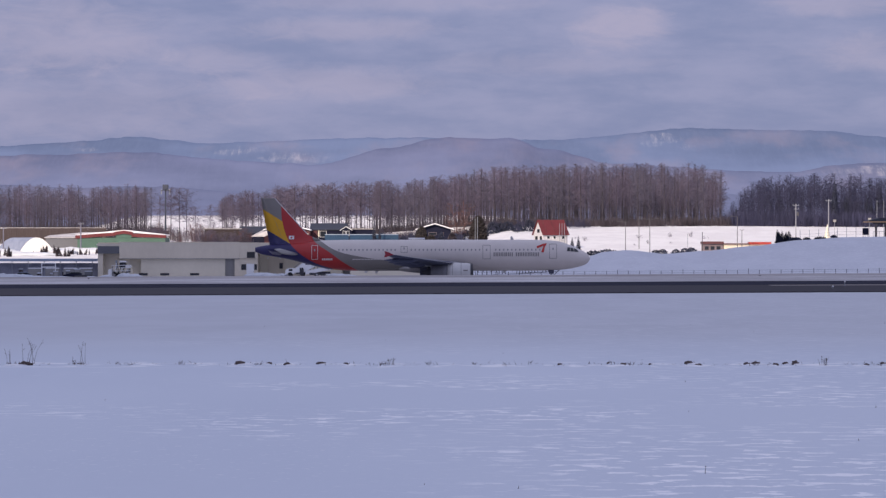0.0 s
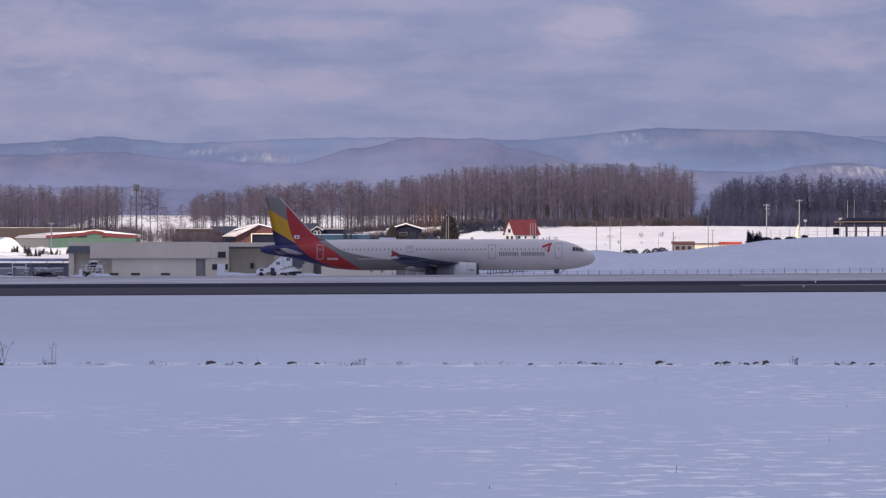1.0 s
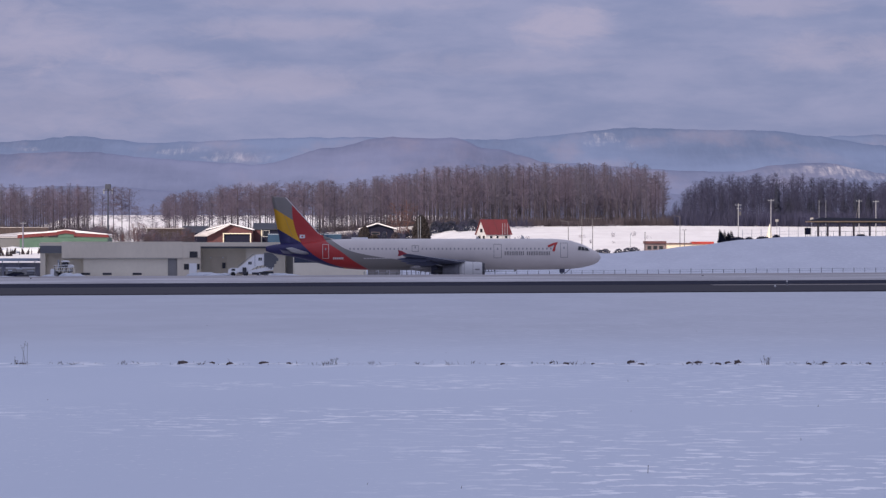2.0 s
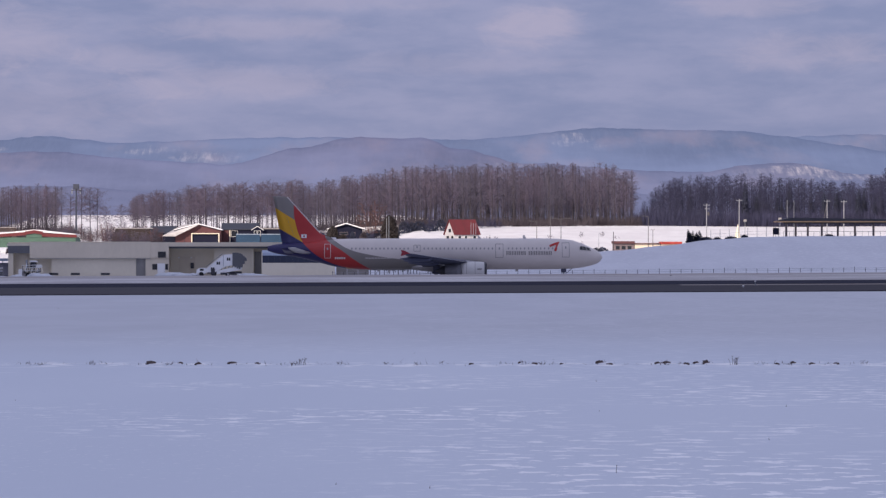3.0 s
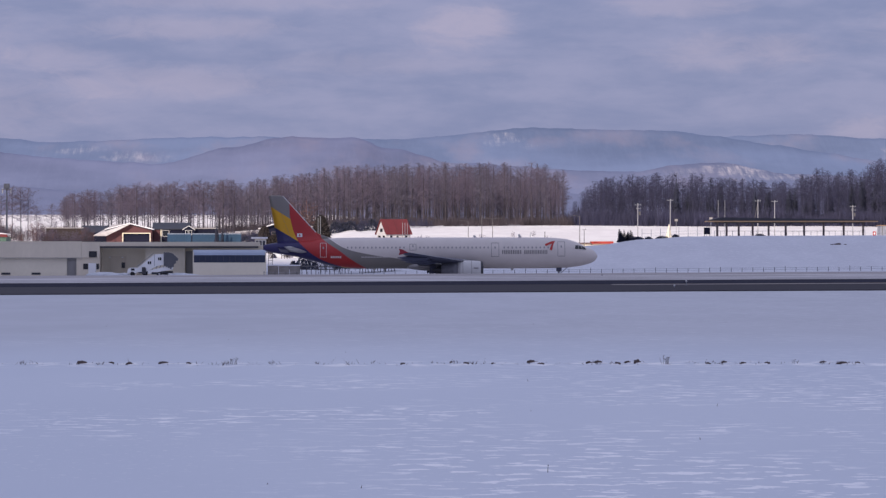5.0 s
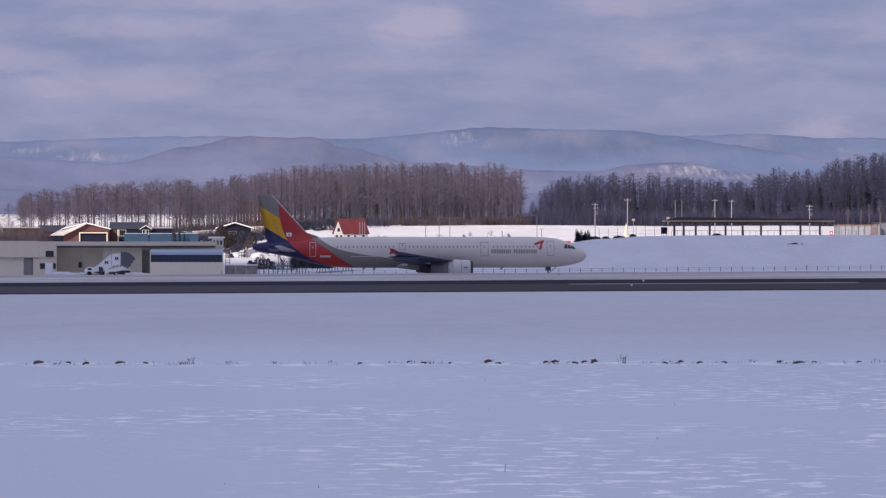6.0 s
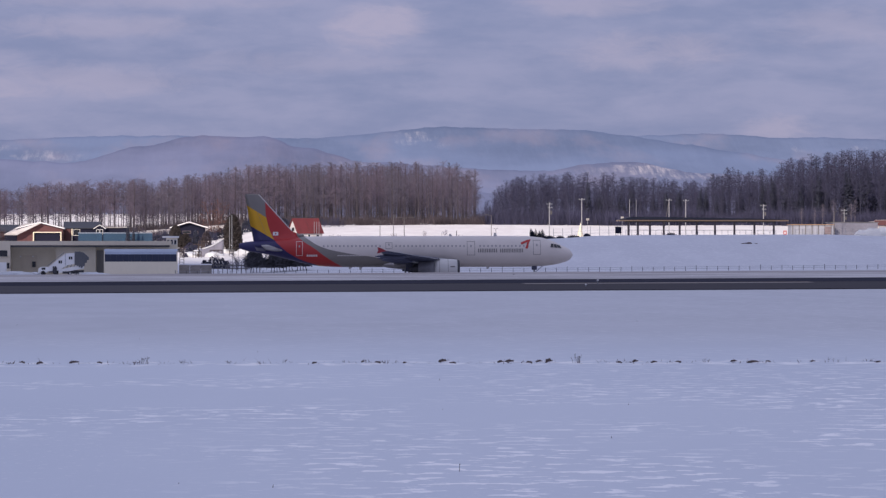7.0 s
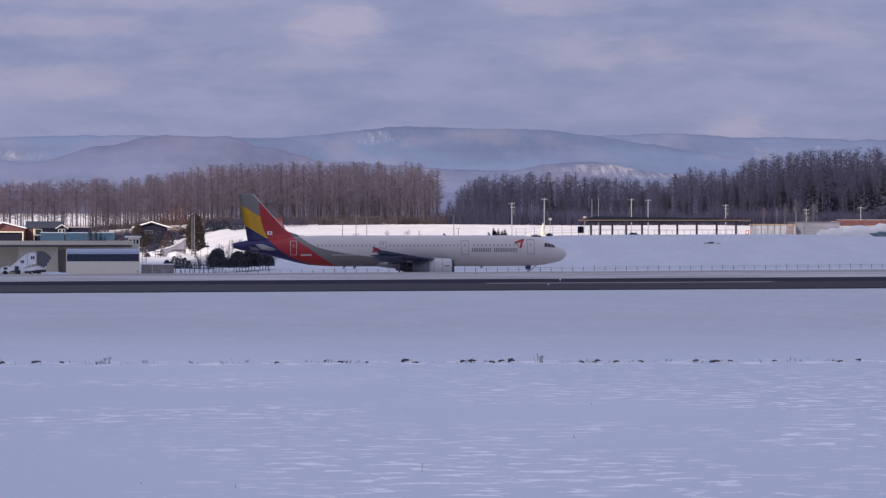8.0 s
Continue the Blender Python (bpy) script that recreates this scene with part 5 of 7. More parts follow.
    def hoop(u, swell, lift):
        top = 4.2 + 2.2 * u ** 1.6 - g + lift
        return [Vector((5.2 * u, 1.6 - swell * math.cos(math.pi * k / 10), top * math.sin(math.pi * k / 10) + 0.02)) for k in range(11)]

    part("membrane", lofted([hoop(u / 8, 1.6, 0.0) for u in range(9)]), M["depot"], tn, smooth=True)
    bm = bmesh.new()
    for u in (0.02, 0.34, 0.67, 0.98):
        ring = hoop(u, 1.63, 0.03)
        for a, b in zip(ring, ring[1:]):
            rod(bm, a, b, 0.035, n=5)
    part("hoops", bm, M["metal"], tn)
    part("ridge_snow", lofted([[p + Vector((0, 1.6 + dy, 4.2 + 2.2 * u ** 1.6 - g + dz)) for dy, dz in ((-0.5, 0.0), (0.0, 0.22), (0.5, 0.0), (0.0, -0.1))] for u in (0.1, 0.3, 0.5, 0.7, 0.95) for p in (Vector((5.2 * u, 0, 0)),)]), M["snow_heap"], tn, "snow lying along the ridge", smooth=True)
    x, y = -2.95, 645
    g = ground_z(x, y)
    ld = thing("ladder", (x, y, g), "dark steel ladder standing beside the annexe", "ladder")
    for q in (-0.4, 0.4):
        part("rail", rod(bmesh.new(), (q, 0, 0), (q, 0.5, 4.0 - g), 0.05, n=6), M["dark_metal"], ld)
    for k in range(9):
        z = (4.0 - g) * (k + 0.6) / 9.5
        part("rung", rod(bmesh.new(), (-0.4, 0.5 * z / (4.0 - g), z), (0.4, 0.5 * z / (4.0 - g), z), 0.045, n=6), M["dark_metal"], ld)
    make_car(7.91, 760, "white car parked beside the village lane", M["white"])
    make_car(-33.38, 700, "dark blue car parked behind the hangars", M["navy"])


make_village()


# ---- shelter, fence, poles and signs on the bank ----
def make_shelter():
    Y = 702.0
    x0, x1 = 88.06, 124.01
    g = ground_z(100, Y) - 0.15
    s = thing("shelter", (0, Y, g), "long open shelter with a flat tan-edged roof on dark posts", "shelter")
    zb = 9.76 - g
    roof = prism(bmesh.new(), [(x0, zb + 0.52), (x1, zb + 0.52), (x1, zb + 0.62), (x1 - 8, zb + 0.86), (x0 + 2.8, zb + 1.22)], -1.6, 3.2)
    part("roof", roof, M["roof_dark"], s, "dark roof that falls away along its length")
    part("fascia", cube(x0, x1, -1.68, 3.2, zb + 0.27, zb + 0.51), M["tan"], s, "tan fascia board")
    part("beam", cube(x0 + 1.5, x1 - 2.5, -0.3, 0.0, zb, zb + 0.26), M["dark_metal"], s)
    for x in (90.30, 92.30, 94.84, 97.78, 101.14, 104.74, 108.63, 112.75, 117.00, 121.12):
        part("post", cube(x - 0.2, x + 0.2, -0.35, 0.05, 0, zb + 0.1, 0.03), M["post_timber"], s, "grey-brown timber post")
    for i in range(26):
        x = x0 + 2 + i * (x1 - x0 - 4) / 25
        part("baluster", cube(x - 0.03, x + 0.03, 2.4, 2.46, 0, 1.5), M["metal"], s)
    part("rail", cube(x0 + 2, x1 - 2, 2.38, 2.48, 1.5, 1.58), M["metal"], s)


make_shelter()


def make_fence():
    """Pipe fence at the foot of the snow bank, post by post."""
    Y = 617.0
    f = thing("pipe_fence", (0, Y, 0), "low steel pipe fence along the foot of the snow bank", "fence")
    bm = rod(bmesh.new(), (0, 0, -0.5), (0, 0, 0.82), 0.045, n=6)
    first = part("post", bm, M["dark_metal"], f)
    x, k = -4.0, 0
    xs = []
    while x < 175:
        ob = first if k == 0 else new("post", first.data)
        ob.parent = f
        ob.location = (x, 0.02 * math.sin(x * 3), ground_z(x, Y) + 0.03 * math.sin(x * 1.7))
        ob.scale.z = 1.0 if k % 6 else 1.25
        xs.append(x)
        x += 2.0
        k += 1
    for h in (0.75, 0.42):
        bm = bmesh.new()
        for a, b in zip(xs[::4], xs[4::4]):
            rod(bm, (a, 0, ground_z(a, Y) + h), (b, 0, ground_z(b, Y) + h), 0.022, n=5)
        part("rail", bm, M["metal"], f)


make_fence()


def utility_pole(x, y, top, label, arms=1, gear=True, brace=0.0, mat="concrete_pole", r=0.12):
    g = ground_z(x, y) - 0.2
    p = thing("utility_pole", (x, y, g), label, "utility pole")
    H = top - g
    part("pole", rod(bmesh.new(), (0, 0, 0), (0, 0, H), r, 0.7 * r, 10), M[mat], p)
    for k in range(arms):
        z = H - 0.35 - 0.8 * k
        part("crossarm", cube(-0.35 if k else -0.7, 0.7, -0.06, 0.06, z - 0.05, z + 0.05), M["metal"], p)
        for q in (-0.6, 0.2, 0.6) if not k else (-0.25, 0.55):
            part("insulator", rod(bmesh.new(), (q, 0, z + 0.05), (q, 0, z + 0.28), 0.05, 0.03, 6), M["metal"], p)
    if gear:
        part("transformer", rod(bmesh.new(), (0.42, 0, H - 2.6), (0.42, 0, H - 1.8), 0.22, n=10), M["pole"], p)
    if brace:
        part("brace", rod(bmesh.new(), (brace, 0, H * 0.25), (0, 0, H * 0.95), 0.06, n=6), M["pole"], p)


def street_lamp(x, y, top, label, arm=1.5, both=False):
    g = ground_z(x, y) - 0.2
    p = thing("street_lamp", (x, y, g), label, "street lamp")
    H = top - g
    part("pole", rod(bmesh.new(), (0, 0, 0), (0, 0, H), 0.09, 0.06, 8), M["pole"], p)
    for s in (-1, 1) if both else (1 if arm > 0 else -1,):
        q = s * abs(arm)
        part("arm", rod(bmesh.new(), (0, 0, H - 0.05), (q, 0, H + 0.12), 0.045, n=6), M["pole"], p)
        part("lamp_head", cube(min(q, q * 1.5), max(q, q * 1.5), -0.15, 0.15, H + 0.08, H + 0.19, 0.03), M["pole"], p)


def plain_post(x, y, top, label, r=0.06, mat="metal"):
    g = ground_z(x, y) - 0.2
    p = thing("post", (x, y, g), label, "post")
    part("shaft", rod(bmesh.new(), (0, 0, 0), (0, 0, top - g), r, r * 0.8, 8), M[mat], p)
    part("cap", rod(bmesh.new(), (0, 0, top - g), (0, 0, top - g + 0.08), r * 1.4, n=8), M[mat], p)


utility_pole(77.08, 735, 14.37, "grey concrete utility pole with transformer", 2)
utility_pole(85.38, 745, 15.51, "tall thin utility pole", 1, False)
utility_pole(107.08, 760, 15.60, "utility pole with a slanting brace", 1, False, -1.3)
utility_pole(111.63, 765, 15.55, "utility pole with one crossarm", 1, False)
utility_pole(130.47, 770, 14.46, "utility pole with pale switchgear", 2)
utility_pole(153.22, 790, 13.65, "utility pole beside the road", 2)
utility_pole(168.46, 800, 14.31, "thin utility pole behind red roofs", 1, False)
utility_pole(-85.04, 790, 10.74, "dark utility pole by the hangar", 1, False, mat="depot", r=0.2)
utility_pole(-103.21, 790, 9.67, "dark utility pole by the hangar", 1, False, mat="depot", r=0.16)
plain_post(97.37, 755, 15.28, "slender grey metal mast", 0.06)
plain_post(98.89, 755, 15.28, "slender grey metal mast", 0.05)
street_lamp(39.59, 730, 10.38, "street lamp with a single arm", -1.2)
street_lamp(44.28, 760, 11.65, "street lamp on a straight pole", 0.4)
street_lamp(44.74, 728, 10.92, "street lamp with two long arms", 1.4, True)
street_lamp(64.04, 732, 11.51, "street lamp with a single arm", -1.0)
street_lamp(65.38, 736, 8.58, "low grey steel lamp post", 0.3, True)
street_lamp(147.02, 770, 12.78, "lamp post with a small head", 0.5)
street_lamp(9.95, 760, 9.99, "pale lamp post by the lane", 0.4)
plain_post(53.44, 735, 7.71, "plain steel post by the field")
plain_post(56.65, 735, 8.08, "dark post with a cap", 0.09, "dark_metal")
plain_post(7.58, 740, 11.46, "pale pole in front of the trees", 0.07)
plain_post(7.10, 742, 11.10, "pale pole in front of the trees", 0.06)
plain_post(39.47, 419, 1.12, "short dark marker post in the snow bank", 0.09, "dark_metal")
plain_post(-44.12, 419, 0.77, "short dark marker post in the snow bank", 0.09, "dark_metal")


def runway_marker(x, y, top, label):
    g = runway_z(x, y)
    p = thing("runway_light", (x, y, g), label, "runway light")
    part("stem", rod(bmesh.new(), (0, 0, 0), (0, 0, top - 0.12), 0.05, n=8), M["metal"], p)
    part("lamp", rod(bmesh.new(), (0, 0, top - 0.13), (0, 0, top), 0.11, 0.08, 10), M["white"], p)


runway_marker(41.36, 357, 0.28, "small white runway edge light")
runway_marker(43.94, 368, 0.55, "tall white runway edge light")


def make_bank_things():
    # snow-covered cone, notice board, small sign boards, lattice fence on the crest
    x, y = 83.41, 731
    g = ground_z(x, y)
    c = thing("tarp_cone", (x, y, g - 0.1), "cream tarpaulin tied into a tall narrow cone", "cover")
    part("tarp", rod(bmesh.new(), (0, 0, 0), (0.1, 0, 9.78 - g), 0.95, 0.08, 14), M["cream"], c)
    part("peak", rod(bmesh.new(), (0.1, 0, 9.78 - g), (0.1, 0, 9.96 - g), 0.09, 0.02, 8), M["cream"], c)
    x, y = 87.93, 700
    g = ground_z(x, y) - 0.1
    b = thing("notice_board", (x, y, g), "dark navy notice board on two posts", "sign")
    part("board", cube(-0.65, 0.65, 0, 0.12, 7.44 - g, 8.85 - g, 0.02), M["navy"], b)
    for q in (-0.5, 0.5):
        part("post", cube(q - 0.05, q + 0.05, 0.12, 0.2, 0, 8.73 - g), M["dark_metal"], b)
    for u, v, yy in ((87.28, 11.05, 750), (95.09, 11.43, 750)):
        g = ground_z(u, yy) - 0.2
        s = thing("road_sign", (u, yy, g), "small pale road sign on a thin post", "sign")
        part("post", rod(bmesh.new(), (0, 0, 0), (0, 0, v - g), 0.05), M["metal"], s)
        part("plate", cube(-0.35, 0.35, -0.08, -0.05, v - g - 0.5, v - g), M["recess"], s)
    # mesh fence on the crest
    f = thing("crest_fence", (0, 712, 0), "thin wire fence of steel posts along the snow crest", "fence")
    k = 0
    xs = [75.56 + 1.97 * i for i in range(8)] + [126.02 + 1.55 * i for i in range(19)]
    for x in xs:
        g = ground_z(x, 712)
        part("post", rod(bmesh.new(), (x, 0, g - 0.2), (x, 0, g + (2.6 if x < 110 else 1.9)), 0.05, n=6), M["metal"], f)
    for a, b in ((0, 7), (8, 26)):
        for h in (0.5, 1.1, 1.7):
            bm = bmesh.new()
            for i in range(a, b):
                xa, xb = xs[i], xs[i + 1]
                rod(bm, (xa, 0, ground_z(xa, 712) + h), (xb, 0, ground_z(xb, 712) + h), 0.02, n=4)
            part("wire", bm, M["metal"], f)
    # louvred depot, pale shed and red-fronted stall at the road's end
    s = shed_box("depot", 147.6, 158.2, 775, 8, 0, 10.30, M["depot"], M["panel_dark"], "low blue-grey louvred depot with a flat roof", 0.14)
    W = 158.2 - 147.6
    for i in range(9):
        part("slat", cube(0, W, -0.08, 0, 10.12 - 0.30 * i - s.location.z - 0.09, 10.12 - 0.30 * i - s.location.z + 0.09), M["louvre"], s)
    s = shed_box("shed", 137.4, 147.2, 772, 5, 0, 9.72, M["pale_boards"], M["tan"], "pale boarded shed with a thin tan roof edge", 0.14)
    g = s.location.z
    for i in range(7):
        part("post", cube(0.2 + 1.5 * i, 0.34 + 1.5 * i, -0.1, 0, 0, 9.7 - g), M["pole"], s)
    part("door", cube(7.7, 9.3, -0.14, -0.1, 7.6 - g, 9.35 - g), M["kiosk"], s, "mauve-brown shed door")
    s = shed_box("stall", 159.6, 178.0, 785, 6, 0, 10.45, M["house_white"], M["verge"], "low stall with a dark red front and snow on the roof", 0.2)
    part("fascia", cube(-0.2, 178.0 - 159.6, -0.4, -0.31, 9.70 - s.location.z, 10.92 - s.location.z), M["brick_red"], s, "dark red fascia")
    part("fascia_cap", cube(-0.2, 178.0 - 159.6, -0.42, -0.29, 10.925 - s.location.z, 11.0 - s.location.z), M["verge"], s)
    # teal netting thrown over a heap at the field's corner
    x, y = 160.5, 703
    g = ground_z(x, y)
    bm = bmesh.new()
    bmesh.ops.create_icosphere(bm, subdivisions=4, radius=1)
    for v in bm.verts:
        n = 1 + 0.4 * noise.fractal(v.co * 2.2, 0.8, 2.0, 3)
        v.co = Vector((v.co.x * 9.0 * n, v.co.y * 1.8 * n, max(-0.2, v.co.z * (8.2 - g) * n)))
    ob = link("netting_heap", bm, M["net"], True)
    ob.location = (x, y, g + 0.05)
    tagged(ob, "heap covered with dusty teal-grey netting in the snow", "netting")
    x, y = 127.06, 722
    g = ground_z(x, y)
    s = thing("red_sign", (x, y, g), "small red notice on a short post", "sign")
    part("plate", cube(-0.35, 0.35, 0, 0.05, 0.9, 1.8), M["red"], s)
    part("plate_panel", cube(-0.17, 0.17, -0.02, 0.0, 1.1, 1.6), M["white"], s)
    part("post", cube(-0.05, 0.05, 0.05, 0.12, 0, 1.7), M["metal"], s)
    # dark machine half sunk in the snow face
    x, y = 110.15, 668
    g = ground_z(x, y)
    s = thing("rock_outcrop", (x, y, g), "dark rocks showing through the snow face", "rock")
    for dx, w, h in ((-1.1, 0.7, 0.12), (0.0, 1.3, 0.3), (1.5, 0.6, 0.1)):
        bm = bmesh.new()
        bmesh.ops.create_icosphere(bm, subdivisions=2, radius=1)
        for v in bm.verts:
            v.co = Vector((v.co.x * w * 0.6 + dx, v.co.y * 0.5, v.co.z * h * (1 + 0.4 * noise.noise(v.co * 2))))
        part("rock", bm, M["soil"], s)
    # low wrecks and pallets at the snowfield's near edge
    x, y = 133.73, 706
    b = thing("bench", (x, y, ground_z(x, y)), "dark low bench in the snow", "bench")
    part("seat", cube(-1.0, 1.0, 0, 0.5, 0.3, 0.42, 0.02), M["navy"], b)
    for q in (-0.8, 0.8):
        part("leg", cube(q - 0.06, q + 0.06, 0.1, 0.4, -0.1, 0.3), M["dark_metal"], b)
    # tall floodlight mast
    x, y = -74.21, 900
    g = ground_z(x, y) - 0.3
    m = thing("floodlight_mast", (x, y, g), "tall dark mast with a square lamp cage", "mast")
    H = 21.73 - g
    part("mast", rod(bmesh.new(), (0, 0, 0), (0, 0, H - 1.4), 0.28, 0.16, 10), M["louvre_dark"], m)
    part("cage", cube(-0.75, 0.75, -0.6, 0.6, H - 1.4, H, 0.08), M["louvre_dark"], m)
    for q in (-1.1, 1.1):
        part("antenna", cube(q - 0.12, q + 0.12, -0.15, 0.15, H - 2.6, H - 1.3), M["metal"], m)
    part("platform", cube(-1.2, 1.2, -0.9, 0.9, H - 1.7, H - 1.55), M["dark_metal"], m)


make_bank_things()


# ---- trees ----
def larch_arrays(seed, height, crown_from=0.22, spread=1.0, twigs=11, limbs=140, stout=1.3):
    """Bare larch: tapered trunk, rising limbs, thin twigs. Gives (trunk verts, trunk tris), (crown verts, crown tris)."""
    rng = random.Random(seed)
    tv, tf, cv, cf = [], [], [], []
    segs, sides = 6, 5
    sway = [rng.uniform(-0.25, 0.25) for _ in range(2)]
    def axis(u):
        return Vector((sway[0] * math.sin(2.2 * u), sway[1] * math.sin(2.6 * u), u * height))
    for k in range(segs + 1):
        u = k / segs
        r = height * 0.0085 * (1 - 0.93 * u) + 0.02
        c = axis(u)
        for i in range(sides):
            a = 6.28318 * i / sides
            tv.append((c.x + r * math.cos(a), c.y + r * math.sin(a), c.z))
    for k in range(segs):
        for i in range(sides):
            j = (i + 1) % sides
            a, b, c, d = k * sides + i, k * sides + j, (k + 1) * sides + j, (k + 1) * sides + i
            tf += [(a, b, c), (a, c, d)]
    for q in range(limbs):
        u = crown_from + (0.975 - crown_from) * ((q + rng.random()) / limbs) ** 0.92
        w0 = (u - crown_from) / (1 - crown_from)
        # a long full crown, rounded at the top, with short dead limbs below
        shape = math.sqrt(1 - w0 ** 2.4) * (0.35 + 0.65 * min(1.0, w0 / 0.35))
        length = spread * height * 0.165 * shape * rng.uniform(0.35, 1.15) + 0.10
        a = rng.uniform(0, 6.28318)
        lift = rng.uniform(-0.2, 0.4) + 0.3 * w0 ** 3
        d = Vector((math.cos(a), math.sin(a), lift)).normalized()
        p = axis(u)
        side = Vector((-math.sin(a), math.cos(a), 0))
        r = 0.014 + 0.009 * length
        tip = p + d * length + Vector((0, 0, 0.10 * length))
        n = len(cv)
        cv += [tuple(p + side * r), tuple(p - side * r), tuple(p + Vector((0, 0, r))), tuple(tip)]
        cf += [(n, n + 1, n + 3), (n + 1, n + 2, n + 3), (n + 2, n, n + 3)]
        for w in range(max(2, round(twigs * (0.35 + 0.75 * shape)))):
            f = 0.08 + 0.9 * rng.random() ** 0.6
            base = p + d * (length * f)
            tl = rng.uniform(0.4, 1.1) * (0.28 + 0.30 * length * (1.15 - f))
            td = (d * 0.5 + Vector((rng.gauss(0, 0.8), rng.gauss(0, 0.8), rng.gauss(0.1, 0.75)))).normalized()
            ts = td.cross(Vector((rng.gauss(0, 1), rng.gauss(0, 1), rng.gauss(0, 1)))).normalized() * rng.uniform(0.014, 0.034) * stout
            n = len(cv)
            cv += [tuple(base + ts), tuple(base - ts), tuple(base + td * tl)]
            cf.append((n, n + 1, n + 2))
    return (np.array(tv), np.array(tf)), (np.array(cv), np.array(cf))


def conifer_arrays(seed, height, width=0.2):
    """Spruce: trunk and drooping tiers of needle fans."""
    rng = random.Random(seed)
    cv, cf = [], []
    tiers = 38
    for k in range(tiers):
        u = 0.06 + 0.93 * k / tiers
        R = height * width * (1 - u) ** 0.85 * rng.uniform(0.8, 1.15) + 0.15
        for q in range(10):
            a = 6.28318 * q / 10 + rng.uniform(-0.4, 0.4)
            L = R * rng.uniform(0.65, 1.2)
            base = Vector((0, 0, u * height))
            d = Vector((math.cos(a), math.sin(a), -0.25 + rng.uniform(-0.2, 0.15)))
            s = Vector((-math.sin(a), math.cos(a), 0)) * (0.17 * L + 0.06)
            mid, tip = base + d * L * 0.55, base + d * L
            n = len(cv)
            cv += [tuple(base), tuple(mid + s), tuple(tip), tuple(mid - s), tuple(mid + Vector((0, 0, -0.25 * L)))]
            cf += [(n, n + 1, n + 2), (n, n + 2, n + 3), (n + 1, n + 4, n + 2), (n + 3, n + 2, n + 4)]
    tv, tf = [], []
    for z, r in ((0, height * 0.013), (height * 0.98, 0.02)):
        tv += [(r * math.cos(1.2566 * i), r * math.sin(1.2566 * i), z) for i in range(5)]
    for i in range(5):
        j = (i + 1) % 5
        tf += [(i, j, 5 + j), (i, 5 + j, 5 + i)]
    return (np.array(tv), np.array(tf)), (np.array(cv), np.array(cf))


def mesh_from(name, v, f, mats, which=None):
    me = bpy.data.meshes.new(name)
    me.vertices.add(len(v))
    me.vertices.foreach_set("co", np.asarray(v, dtype=np.float32).ravel())
    me.loops.add(len(f) * 3)
    me.loops.foreach_set("vertex_index", np.asarray(f, dtype=np.int32).ravel())
    me.polygons.add(len(f))
    me.polygons.foreach_set("loop_start", np.arange(0, len(f) * 3, 3, dtype=np.int32))
    me.polygons.foreach_set("loop_total", np.full(len(f), 3, dtype=np.int32))
    for m in mats:
        me.materials.append(m)
    if which is not None:
        me.polygons.foreach_set("material_index", np.asarray(which, dtype=np.int32))
    me.update(calc_edges=True)
    return me


LARCHES = [larch_arrays(10 + k, 16.0, 0.16 + 0.08 * (k % 4), 1.0 + 0.18 * (k % 3)) for k in range(12)]
# trees deep in the stand carry fewer, stouter twigs
DEEP = [larch_arrays(130 + k, 16.0, 0.06 + 0.05 * (k % 3), 1.35, 7, 84, 2.4) for k in range(6)]
BROAD = [larch_arrays(90 + k, 14.0, 0.34 + 0.06 * (k % 3), 1.5 + 0.12 * k, 13, 116) for k in range(5)]
SPRUCES = [conifer_arrays(40 + k, 12.0, 0.145 + 0.025 * (k % 3)) for k in range(5)]


def wood(name, trees, mats, label):
    """A stand of trees in one mesh. trees: (x, y, height, kind), kind 0 larch, 1 spruce, 2 larch deep in the stand, 3 spreading tree."""
    rng = random.Random(77)
    V, F, W, n = [], [], [], 0
    for x, y, h, kind in trees:
        src = rng.choice((LARCHES, SPRUCES, DEEP, BROAD)[kind])
        s = h / (16.0, 12.0, 16.0, 14.0)[kind]
        a = rng.uniform(0, 6.28318)
        c, si = math.cos(a), math.sin(a)
        wide = s * rng.uniform(0.7, 1.3)
        tone = rng.random()
        z = ground_z(x, y) - 0.2
        for k, (v, f) in enumerate(src):
            q = np.column_stack(((v[:, 0] * c - v[:, 1] * si) * wide + x, (v[:, 0] * si + v[:, 1] * c) * wide + y, v[:, 2] * s + z))
            V.append(q)
            F.append(f + n)
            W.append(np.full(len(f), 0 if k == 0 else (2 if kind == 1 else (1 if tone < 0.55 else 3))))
            n += len(q)
    ob = new(name, mesh_from(name, np.concatenate(V), np.concatenate(F), mats, np.concatenate(W)))
    return tagged(ob, label, "woods", kind="stuff")


def top_between(pairs, x):
    return float(np.interp(x, [p[0] for p in pairs], [p[1] for p in pairs]))


